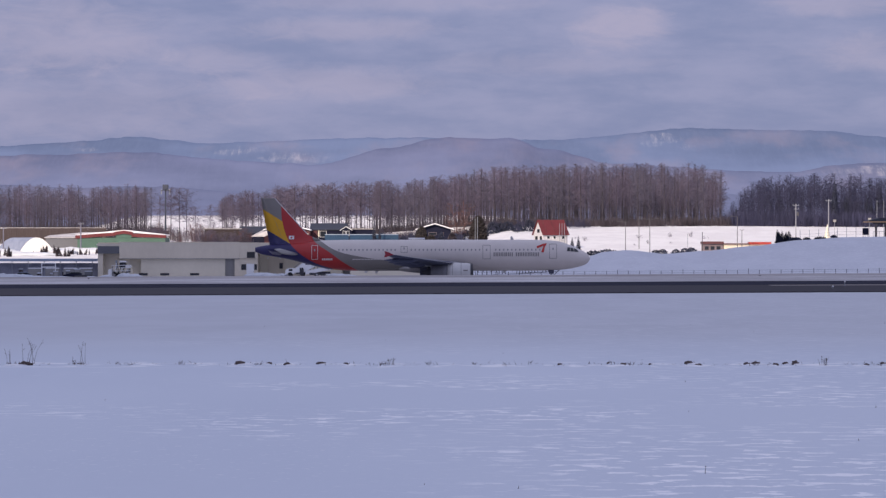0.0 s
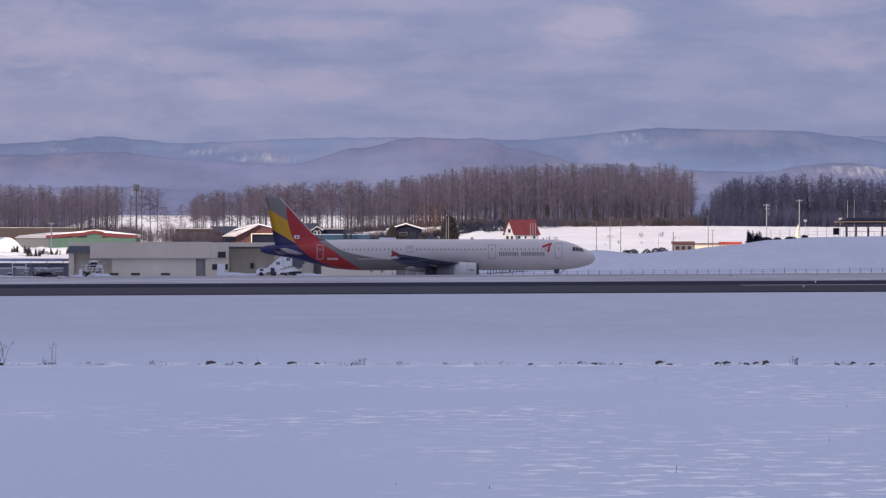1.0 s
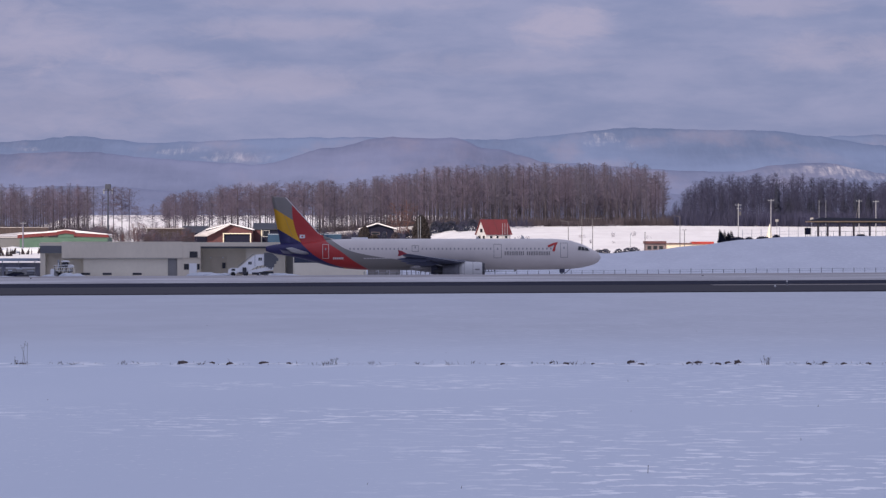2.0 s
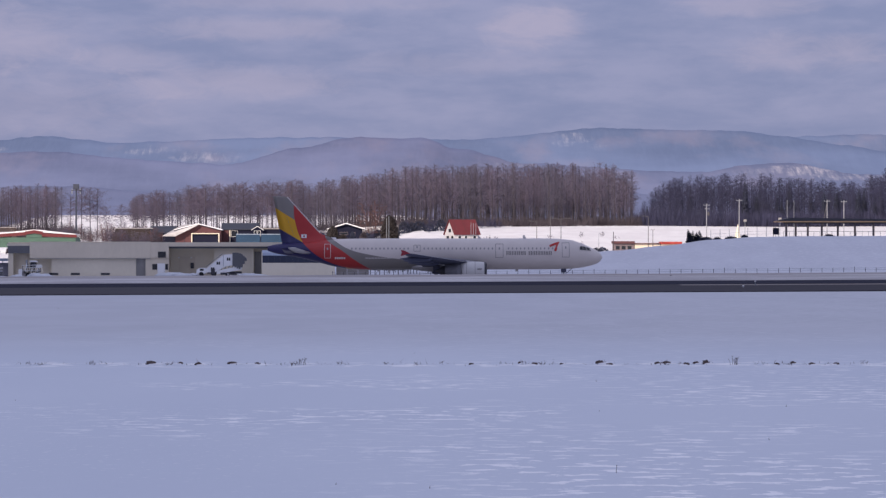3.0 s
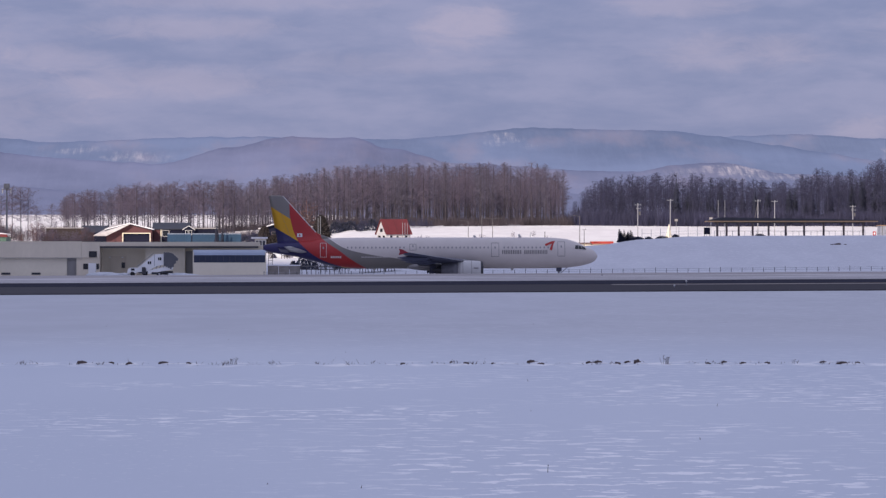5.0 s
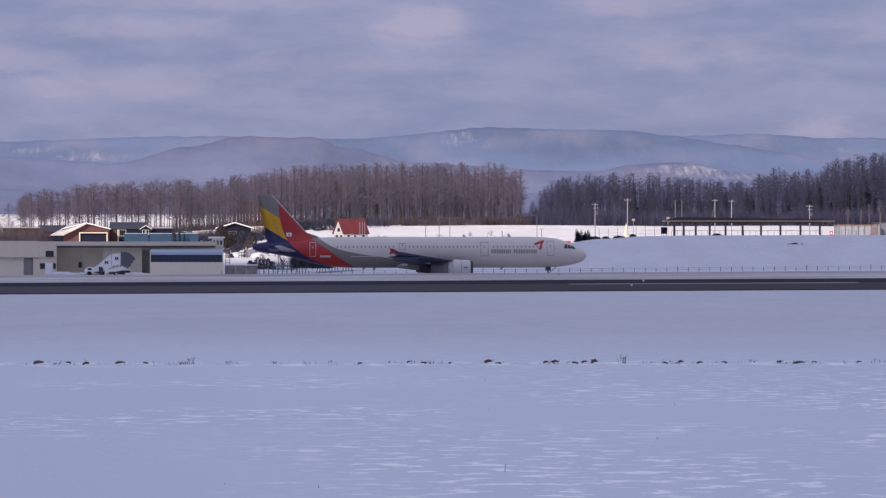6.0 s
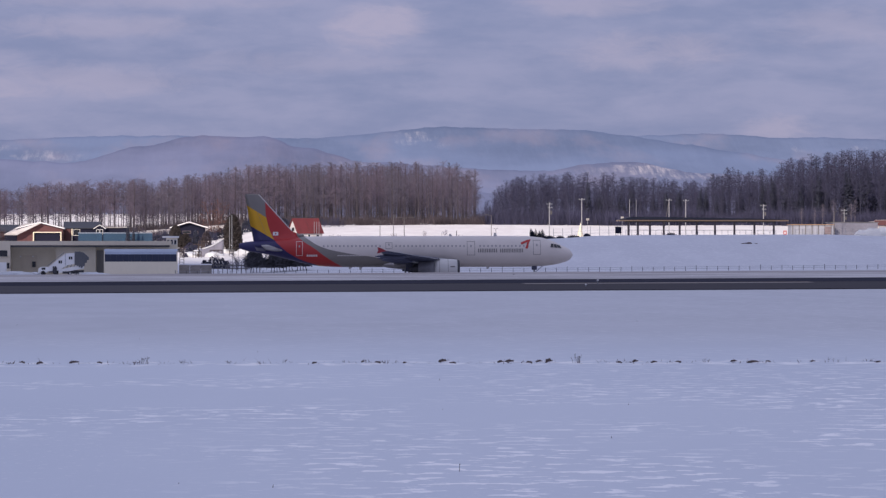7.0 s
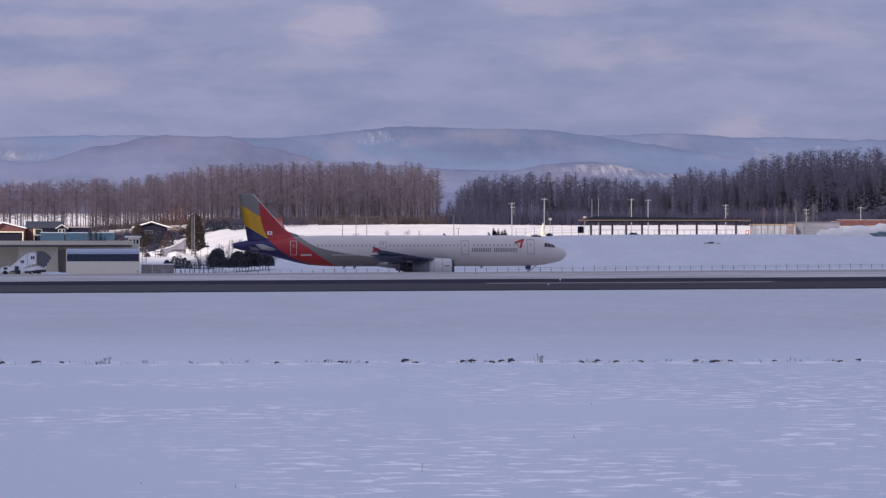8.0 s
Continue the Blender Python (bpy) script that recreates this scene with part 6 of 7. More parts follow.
def make_woods():
    rng = random.Random(3)
    # crest heights of the stands over x (at 950 m)
    left = [(-156.98, 21.41), (-125.07, 22.21), (-115.50, 22.85), (-101.14, 22.21), (-88.38, 22.53), (-82.32, 22.05)]
    mid = [(-63.65, 19.02), (-56.47, 20.93), (-45.31, 21.89), (-29.35, 23.32), (-13.40, 23.64), (2.55, 25.40), (10.53, 27.15),
           (24.89, 27.95), (50.41, 28.59), (72.74, 28.43), (78.81, 26.20)]
    right = [(81.04, 17.42), (84.71, 21.41), (89.50, 24.76), (106.25, 25.72), (119.01, 25.40), (130.17, 24.12), (142.94, 23.48), (150.12, 26.99),
             (160.49, 26.99), (170.06, 30.18), (186.01, 32.10), (206.75, 32.74), (241.84, 33.06)]
    def stand(pairs, n, y0, y1, spruce=lambda x, y: False):
        out = []
        x0, x1 = pairs[0][0], pairs[-1][0]
        # planted in rows, as such woods are
        rows = 8
        each = n // rows
        for k in range(each * rows):
            row, i = k % rows, k // rows
            x = x0 + (x1 - x0) * (i + 0.5 * (row % 2) + rng.uniform(0.1, 0.6)) / each
            y = y0 + (y1 - y0) * (row + rng.uniform(0.1, 0.7)) / rows
            if -62 < x < -18 and rng.random() < 0.4 or x > x1:
                continue
            xs = x * y / 950
            z = ground_z(xs, y)
            top = EYE + (top_between(pairs, x) - EYE) * y / 950
            kind = 1 if spruce(x, y) else 3 if -64 < x < -16 else 0
            h = max(4.0, (top - z) * (rng.uniform(0.70, 0.92) if rng.random() < 0.45 else rng.uniform(0.95, 1.05)) * (rng.uniform(0.7, 0.95) if kind == 1 else 1))
            out.append((xs, y, h, kind))
        return out

    def deep(pairs, n, x0, x1, y0, y1):
        """The rows far inside the stand, which close the gaps between the trunks."""
        out = []
        for k in range(n):
            x, y = x0 + (x1 - x0) * (k + rng.random()) / n, rng.uniform(y0, y1)
            z = ground_z(x * y / 950, y)
            out.append((x * y / 950, y, (EYE + (top_between(pairs, x) - EYE) * y / 950 - z) * rng.uniform(0.72, 0.97), 2))
        return out
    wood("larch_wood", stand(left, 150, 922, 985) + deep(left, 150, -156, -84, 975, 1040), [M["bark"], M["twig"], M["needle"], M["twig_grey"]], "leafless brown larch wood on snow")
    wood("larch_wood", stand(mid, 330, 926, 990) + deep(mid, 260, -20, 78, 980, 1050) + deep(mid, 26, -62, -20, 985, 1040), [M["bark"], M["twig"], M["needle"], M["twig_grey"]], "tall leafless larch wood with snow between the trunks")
    wood("mixed_wood", stand(right, 400, 924, 1000, lambda x, y: x > 108 and rng.random() < (0.28 if y < 950 else 0.14) or rng.random() < 0.04) + deep(right, 270, 84, 240, 990, 1050), [M["bark_dark"], M["twig_dark"], M["needle"], M["twig_dark"]], "dark mixed wood of bare trees and spruces")
    # brushwood at the woods' feet
    V, F, n = [], [], 0
    for x0, x1, cnt, hh, deep in ((11.77, 78.34, 1100, 2.6, 70), (78.34, 219.23, 3000, 4.6, 60), (-151.69, -77.69, 1300, 3.2, 50), (-62.07, 11.68, 1500, 2.4, 60)):
        for k in range(cnt):
            x, y = rng.uniform(x0, x1), 915 + deep * rng.random() ** 2
            z = ground_z(x, y) - 0.1
            for q in range(16):
                a, lean = rng.uniform(0, 6.28318), rng.uniform(0.1, 0.7)
                h = hh * rng.uniform(0.4, 1.1) * (1 + 0.7 * noise.noise((x * 0.12, y * 0.1, 3.0)))
                b = np.array((x + rng.gauss(0, 0.5), y + rng.gauss(0, 0.5), z))
                s = np.array((math.sin(a), -math.cos(a), 0)) * 0.05
                tip = b + np.array((math.cos(a) * lean * h, math.sin(a) * lean * h, h))
                V += [b + s, b - s, tip]
                F.append((n, n + 1, n + 2))
                n += 3
    which = [1 if V[3 * i][0] > 78.34 else 0 for i in range(len(F))]
    ob = new("brushwood", mesh_from("brushwood", np.array(V), np.array(F), [M["brush"], M["twig_dark"]], which))
    tagged(ob, "dark tangled brushwood at the foot of the woods", "brushwood", kind="stuff")


make_woods()


def single_tree(name, x, y, h, src, scale0, mats, label, category="tree", width=1.0, group=""):
    (tv, tf), (cv, cf) = src
    t = thing(name, (x, y, ground_z(x, y) - 0.15), label, category, group, turn=(x * 37) % 360)
    s = h / scale0
    k = np.array((s * width, s * width, s))
    for nm, v, f, m in (("trunk", tv, tf, mats[0]), ("crown", cv, cf, mats[1])):
        ob = new(nm, mesh_from(nm, v * k, f, [m]))
        ob.parent = t
    return t


def make_single_trees():
    rng = random.Random(11)
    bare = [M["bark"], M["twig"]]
    # loose larches in the gap and before the wood: (x, y, top)
    for x, y, top in ((-76.71, 910, 19.17), (-73.82, 912, 21.19), (-71.05, 908, 20.97), (-69.76, 915, 20.79), (-66.72, 905, 16.05), (-62.96, 910, 16.57),
                      (-59.31, 908, 18.07), (-56.53, 905, 19.09), (-55.13, 912, 19.66), (-52.28, 905, 20.15), (-49.71, 908, 19.60), (-44.68, 905, 21.67),
                      (-39.66, 905, 22.13), (-36.44, 908, 21.73), (-34.04, 905, 20.76), (-29.42, 903, 22.54), (-26.14, 905, 22.13), (-21.88, 905, 22.28), (-16.98, 903, 22.54)):
        g = ground_z(x, y)
        single_tree("larch", x, y, top - g + 0.15, rng.choice(BROAD), 14.0, bare, "bare tree standing alone on the snowy slope", width=1.1, group="loose larches before the wood")
    # columnar and trimmed evergreens by the village
    for x, y, top, w, lab in ((-17.00, 830, 11.33, 0.9, "dark spruce behind the containers"), (-15.69, 834, 9.96, 1.0, "dark spruce behind the containers"),
                              (30.0, 745, 7.6, 1.3, "young spruce beside the red-roofed house"), (28.6, 745, 7.2, 1.3, "young spruce beside the red-roofed house"),
                              (-91.29, 770, 4.63, 1.0, "young spruce by the hangar"), (-83.66, 770, 4.24, 1.0, "young spruce by the hangar"), (-81.15, 772, 4.63, 1.1, "young spruce by the hangar"), (-93.99, 772, 3.85, 1.1, "young spruce by the hangar"), (-79.80, 774, 3.85, 1.1, "young spruce by the hangar")):
        g = ground_z(x, y)
        single_tree("evergreen", x, y, max(1.2, top - g + 0.15), rng.choice(SPRUCES), 12.0, [M["bark"], M["dry_green"] if w > 1.3 else M["twig_dark"] if "hangar" in lab else M["needle"]], lab, width=w)


make_single_trees()


BUSHES = [larch_arrays(70 + k, 5.0, 0.06, 2.4, 6, 38) for k in range(4)]


def bare_bush(x, y, w, h, mat, label, seed, src=None, tall=5.0, stems=5, name="shrub", wide=1.0):
    """A leafless shrub of several leaning stems."""
    t = thing(name, (x, y, ground_z(x, y) - 0.1), label, "bush")
    rng = random.Random(seed)
    V, F, n = [], [], 0
    for k in range(stems):
        (tv, tf), (cv, cf) = rng.choice(src or BUSHES)
        s = h / tall * rng.uniform(0.65, 1.0)
        a, lean = rng.uniform(0, 6.28318), rng.uniform(0.0, 0.45)
        dx, dy = rng.gauss(0, w * 0.4), rng.gauss(0, w * 0.3)
        for v, f in ((tv, tf), (cv, cf)):
            x2, y2 = v[:, 0] * math.cos(a) - v[:, 1] * math.sin(a), v[:, 0] * math.sin(a) + v[:, 1] * math.cos(a)
            V.append(np.column_stack((x2 * s * wide + dx + v[:, 2] * s * lean * math.cos(a), y2 * s * wide + dy, v[:, 2] * s)))
            F.append(f + n)
            n += len(v)
    ob = new("crown", mesh_from("crown", np.concatenate(V), np.concatenate(F), [mat]))
    ob.parent = t


def shrub(x, y, w, h, mat, label, name="shrub", seed=0, dense=420, foot=0.12, stems=1):
    """A round bush of many small leaves or twigs."""
    rng = random.Random(seed)
    V, F, n = [], [], 0
    for k in range(dense):
        a, u = rng.uniform(0, 6.28318), rng.uniform(-0.2, 1)
        r = math.sqrt(max(0, 1 - max(0, u) ** 2)) * rng.uniform(0.5, 1.1) ** 0.6 * (1 + 0.28 * noise.noise((2.2 * math.cos(a) + seed, 2.2 * math.sin(a), 2.5 * u)))
        p = Vector((r * w * math.cos(a), r * w * math.sin(a), h * (foot + (0.97 - foot) * max(0, u) + 0.1 * min(0, u))))
        s = 0.12 + 0.08 * w
        d = Vector((rng.gauss(0, 1), rng.gauss(0, 1), rng.gauss(0.4, 1))).normalized() * s * 1.6
        e = d.cross(Vector((rng.gauss(0, 1), rng.gauss(0, 1), rng.gauss(0, 1)))).normalized() * s * 0.6
        V += [tuple(p + e), tuple(p - e), tuple(p + d)]
        F.append((n, n + 1, n + 2))
        n += 3
    t = thing(name, (x, y, ground_z(x, y) - 0.1), label, "bush")
    ob = new("foliage", mesh_from("foliage", np.array(V), np.array(F), [mat]))
    ob.parent = t
    for k in range(stems):
        q = 0.0 if stems == 1 else w * (k / (stems - 1) - 0.5)
        part("stem", rod(bmesh.new(), (q, 0, 0), (0.6 * q, 0, h * 0.6), 0.08, 0.03, 6), M["bark"], t)


for k, (x, y, w, h) in enumerate(((10.97, 640, 1.85, 4.6), (14.9, 642, 1.75, 3.9), (17.3, 645, 1.8, 4.1), (19.9, 643, 1.75, 3.8))):
    shrub(x, y, w, h, M["hedge"], "clipped dark evergreen bush on short bare stems", "evergreen_bush", k, 2600, 0.3, 4)
shrub(7.91, 760, 2.1, 8.6, M["dry_green"], "tall oval browned evergreen in the village yard", "evergreen", 9, 5200)
shrub(-2.87, 815, 1.5, 3.6, M["dry_green"], "browned round evergreen before the dark house", "evergreen", 12, 1500)
shrub(-5.2, 818, 1.7, 5.6, M["dry_green"], "browned tall evergreen before the dark house", "evergreen", 14, 2200)
shrub(2.2, 806, 1.2, 4.4, M["brush"], "brown garden bush beside the dark house", "shrub", 15, 1200)
shrub(-0.41, 805, 0.9, 4.6, M["needle"], "narrow dark evergreen before the dark house", "evergreen", 13, 1200)
for k, (x, y, w, h) in enumerate(((45.97, 728, 1.0, 1.1), (47.43, 728, 1.2, 1.3), (50.50, 730, 1.0, 1.2), (52.39, 729, 1.1, 1.5), (53.94, 730, 1.4, 1.5), 
                                 (32.38, 725, 2.0, 1.0), (35.53, 727, 2.4, 1.1))):
    shrub(x, y, w, h, M["needle"], "low dark bush at the snowfield's edge", "bush", 20 + k, 260)
bare_bush(69.92, 694, 2.4, 2.9, M["needle"], "ragged dark pine bush on the snow crest", 61, SPRUCES, 12.0, 12, "pine_bush", 2.2)
for k, (x, y, w, h) in enumerate(((72.51, 692, 1.0, 1.0), (74.84, 692, 0.6, 0.8), (77.62, 692, 0.9, 0.8), (80.41, 692, 0.5, 1.0), (98.81, 698, 0.9, 1.1))):
    shrub(x, y, 1.3 * w, 0.6 * h, M["needle"], "low dark thicket on the snow crest", "bush", 65 + k, 240)
rngs = random.Random(21)
for k in range(34):
    x, y = -16.0 + 40.0 * (k + rngs.random()) / 34, rngs.uniform(866, 892)
    (bare_bush(x, y, 1.8, rngs.uniform(2.0, 4.2), M["twig_dark"], "dark undergrowth shrub before the larches", 100 + k) if k % 2 else
     shrub(x, y, rngs.uniform(1.3, 2.0), rngs.uniform(1.8, 3.2), M["needle"], "low dark evergreen before the larches", "shrub", 100 + k, 600))
for k in range(12):
    x, y = -4.19 + 11.5 * rngs.random(), rngs.uniform(735, 800)
    shrub(x, y, rngs.uniform(0.5, 1.1), rngs.uniform(0.9, 2.2), M["needle"] if k % 2 else M["twig_dark"], "snow-dusted garden shrub in the village yard", "shrub", 150 + k, 300)
for k, (x, y, w, h) in enumerate(((4.88, 880, 2.4, 10.5), (3.26, 882, 1.8, 4.5), (-65.61, 880, 3.0, 4.0), (-69.02, 882, 2.4, 3.4), (-9.71, 838, 2.4, 3.0), (-11.88, 842, 2.0, 3.6), (-7.66, 845, 2.0, 4.0), (29.70, 880, 3.0, 3.2))):
    bare_bush(x, y, w, h, M["shrub"] if k < 4 else M["twig_dark"], "bare red-brown shrub before the wood" if k < 4 else "tangled dark shrub between the houses", 50 + k)
for k in range(44):
    x, y = -79.0 + 31.0 * (k + rngs.random()) / 44, rngs.uniform(856, 912)
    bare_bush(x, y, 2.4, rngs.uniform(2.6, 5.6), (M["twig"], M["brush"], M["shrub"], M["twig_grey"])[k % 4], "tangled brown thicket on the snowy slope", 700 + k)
for k in range(24):
    x, y = -61.5 + 13.5 * (k + rngs.random()) / 24, rngs.uniform(836, 846)
    bare_bush(x, y, 1.8, rngs.uniform(2.6, 4.8), (M["twig"], M["brush"], M["twig_grey"])[k % 3], "tangled brown thicket before the timber shed", 740 + k)
for k in range(16):
    x, y = -61.08 + 16.0 * rngs.random(), rngs.uniform(838, 870)
    bare_bush(x, y, 1.6, rngs.uniform(2.5, 5.0), M["twig"] if k % 3 else M["shrub"], "bare brown shrub beside the sheds", 80 + k)


for k in range(30):
    x, y = -50.0 + 50.0 * (k + rngs.random()) / 30, rngs.uniform(872, 905)
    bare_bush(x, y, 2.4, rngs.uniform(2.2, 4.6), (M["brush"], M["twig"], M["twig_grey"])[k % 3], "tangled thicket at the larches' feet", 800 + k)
for k, x in enumerate((166.5, 169.2, 172.8, 173.9, 177.0, 178.6, 163.0)):
    g = ground_z(x, 900)
    single_tree("birch", x, 900 + 3 * (k % 3), 15.5 + k % 3 - g, BROAD[k % 5], 14.0, [M["birch"], M["twig_grey"]], "slender pale-barked birch before the dark wood", width=0.8, group="birches before the wood")
for k in range(26):
    x, y = 13.37 + 26.5 * (k + rngs.random()) / 26, rngs.uniform(896, 912)
    bare_bush(x, y, 1.8, rngs.uniform(1.8, 3.4), M["twig_dark"], "dense dark hedge shrub at the wood's edge", 400 + k)
for k in range(14):
    x, y = 97.08 + 36.0 * (k + rngs.random()) / 14, rngs.uniform(738, 765)
    bare_bush(x, y, 0.8, rngs.uniform(0.9, 2.2), M["twig"], "small bare shrub on the snowfield behind the shelter", 300 + k)
for k in range(9):
    x, y = 31.03 + 34.0 * rngs.random(), rngs.uniform(770, 850)
    bare_bush(x, y, 0.7, rngs.uniform(0.7, 1.6), M["twig"], "small bare shrub on the sunlit snowfield", 330 + k)
for k in range(8):
    x, y = -4.14 + 11.0 * rngs.random(), rngs.uniform(720, 790)
    bare_bush(x, y, 0.8, rngs.uniform(1.2, 2.6), M["twig_dark"], "bare garden shrub in the village yard", 350 + k)
for k in range(22):
    x, y = 6.5 + 16.0 * (k + rngs.random()) / 22, rngs.uniform(672, 700)
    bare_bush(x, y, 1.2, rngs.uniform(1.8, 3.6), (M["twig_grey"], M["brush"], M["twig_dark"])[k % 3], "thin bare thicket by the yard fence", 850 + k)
for k in range(9):
    x, y = 7.6 + 7.0 * (k + rngs.random()) / 9, rngs.uniform(665, 720)
    bare_bush(x, y, 1.6, rngs.uniform(3.0, 5.2), (M["twig_grey"], M["brush"])[k % 2], "spindly bare garden tree by the yard fence", 900 + k, BROAD, 14.0, 2)
for k, x in enumerate((6.9, 8.0, 9.4, 10.6, 12.4, 13.6)):
    plain_post(x, 660, 3.4 + 1.1 * (k % 3), "thin weathered post by the yard fence", 0.05, "pole")
for k in range(7):
    x, y = 1.5 + 0.75 * k, 700 + 2.5 * (k % 3)
    shrub(x, y, rngs.uniform(0.5, 0.9), rngs.uniform(1.0, 2.4), M["needle"], "dark clipped shrub in the snowy yard", "shrub", 880 + k, 320)
for k in range(16):
    x, y = 9.50 + 13.0 * rngs.random(), rngs.uniform(705, 770)
    bare_bush(x, y, 0.7, rngs.uniform(0.8, 2.0), M["brush"], "small bare thicket in the snowy meadow", 370 + k)
for k in range(12):
    x, y = -101.37 + 22.0 * rngs.random(), rngs.uniform(752, 785)
    bare_bush(x, y, 0.7, rngs.uniform(1.8, 3.0), M["brush"], "young spruce thicket by the hangars", 520 + k, SPRUCES, 12.0, 3, "young_spruce", 1.6)
for k in range(9):
    x, y = -5.80 + 8.0 * rngs.random(), rngs.uniform(815, 828)
    bare_bush(x, y, 1.0, rngs.uniform(2.0, 3.4), M["brush"], "dense brown garden shrub before the dark house", 450 + k)
make_car(-81.08, 632, "pale blue van parked under the walkway", M["pipe"], scale=0.9)
make_car(-71.54, 634, "dark car parked under the walkway", M["navy"], scale=0.8)

# ---- hills and cloud ----
def haze_material(name, forest, glow, glow_low, z0, z1, patches, seed):
    """Wooded hillside whose haze is put in as emission, stronger downhill; patches: snow clearings as (x, z, half
    width, half height, share of open snow).
    """
    m = bpy.data.materials.new(name)
    m.use_nodes = True
    nt = m.node_tree
    b = nt.nodes["Principled BSDF"]
    N, L = nt.nodes.new, nt.links.new

    def put(socket, v):
        if isinstance(v, (int, float)):
            socket.default_value = v
        elif isinstance(v, tuple):
            socket.default_value = (*v, 1)
        else:
            L(v, socket)

    def calc(op, a, c=0.0, d=0.0):
        n = N("ShaderNodeMath")
        n.operation = op
        for k, v in enumerate((a, c, d)):
            put(n.inputs[k], v)
        return n.outputs[0]

    def mixed(fac, a, c):
        n = N("ShaderNodeMix")
        n.data_type = "RGBA"
        put(n.inputs["Factor"], fac)
        put(n.inputs["A"], a)
        put(n.inputs["B"], c)
        return n.outputs["Result"]

    def ranged(v, a, c, lo=0.0, hi=1.0):
        n = N("ShaderNodeMapRange")
        n.interpolation_type = "SMOOTHSTEP"
        for key, q in (("From Min", a), ("From Max", c), ("To Min", lo), ("To Max", hi)):
            n.inputs[key].default_value = q
        put(n.inputs["Value"], v)
        return n.outputs["Result"]

    co, sep = N("ShaderNodeTexCoord"), N("ShaderNodeSeparateXYZ")
    L(co.outputs["Object"], sep.inputs[0])

    def noise_of(scale, detail, rough):
        mp, n = N("ShaderNodeMapping"), N("ShaderNodeTexNoise")
        mp.inputs["Location"].default_value, mp.inputs["Scale"].default_value = (seed, 0, 0), scale
        n.inputs["Scale"].default_value, n.inputs["Detail"].default_value, n.inputs["Roughness"].default_value = 1.0, detail, rough
        L(co.outputs["Object"], mp.inputs["Vector"])
        L(mp.outputs["Vector"], n.inputs["Vector"])
        return n.outputs["Fac"]

    broad, trees = noise_of((0.004, 0.002, 0.016), 5, 0.55), noise_of((0.16, 0.01, 0.06), 6, 0.75)
    folds = noise_of((0.010, 0.004, 0.012), 4, 0.6)
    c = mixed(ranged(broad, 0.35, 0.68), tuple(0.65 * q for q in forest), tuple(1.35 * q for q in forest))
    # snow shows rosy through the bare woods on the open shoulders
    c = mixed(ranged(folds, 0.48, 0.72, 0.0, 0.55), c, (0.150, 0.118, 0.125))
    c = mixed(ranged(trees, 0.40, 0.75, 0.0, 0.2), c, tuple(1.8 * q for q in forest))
    ragged = calc("MULTIPLY_ADD", noise_of((0.035, 0.01, 0.10), 5, 0.65), 5.5, -2.6)
    for x, z, wx, wz, k in patches:
        dx = calc("DIVIDE", calc("SUBTRACT", sep.outputs["X"], x), wx)
        dz = calc("DIVIDE", calc("SUBTRACT", sep.outputs["Z"], z), wz)
        d = calc("ADD", calc("ADD", calc("MULTIPLY", dx, dx), calc("MULTIPLY", dz, dz)), ragged)
        c = mixed(calc("MULTIPLY", ranged(d, -0.6, 1.6, k, 0.0), ranged(trees, 0.42, 0.66, 0.05, 1.0)), c, (0.42, 0.37, 0.335))
    L(c, b.inputs["Base Color"])
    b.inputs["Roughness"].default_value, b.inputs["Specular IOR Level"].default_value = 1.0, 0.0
    # the slope glows in place of haze, brightest at its foot
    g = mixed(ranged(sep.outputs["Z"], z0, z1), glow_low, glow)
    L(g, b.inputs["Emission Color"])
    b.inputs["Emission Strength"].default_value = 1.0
    return m


def ridge(name, y, depth, pairs, foot, mat, label, rough, seed):
    """A hill range: its crest line over x, falling towards the viewer with gullies."""
    xs = np.concatenate([np.linspace(-3200, -800, 40), np.linspace(-790, 1200, 320), np.linspace(1215, 3600, 40)])
    rows = 26
    verts = []
    for k in range(rows + 4):
        u = k / rows
        for x in xs:
            crest = along(pairs, x) + rough * noise.fractal((x * 0.004, seed, 0), 0.9, 2.0, 5) + 1.3 * noise.fractal((x * 0.045, seed, 4), 0.6, 2.0, 3)
            gully = noise.fractal((x * 0.006, u * 1.5, seed), 0.8, 2.1, 5)
            if u <= 1:
                yy = y - depth * (1 - u)
                z = foot + (crest - foot) * (u ** 0.8) + gully * rough * 2.2 * math.sin(math.pi * min(1, u)) 
            else:
                yy = y + depth * 0.5 * (u - 1) * 6
                z = crest - (crest - foot) * (u - 1) * 6
            verts.append((x, yy + 60 * gully * (1 - u) * u, z))
    w = len(xs)
    faces = [(j * w + i, j * w + i + 1, j * w + w + i + 1, j * w + w + i) for j in range(rows + 3) for i in range(w - 1)]
    me = bpy.data.meshes.new(name)
    me.from_pydata(verts, [], faces)
    me.polygons.foreach_set("use_smooth", [True] * len(me.polygons))
    me.materials.append(mat)
    tagged(new(name, me), label, "hills", kind="structure")


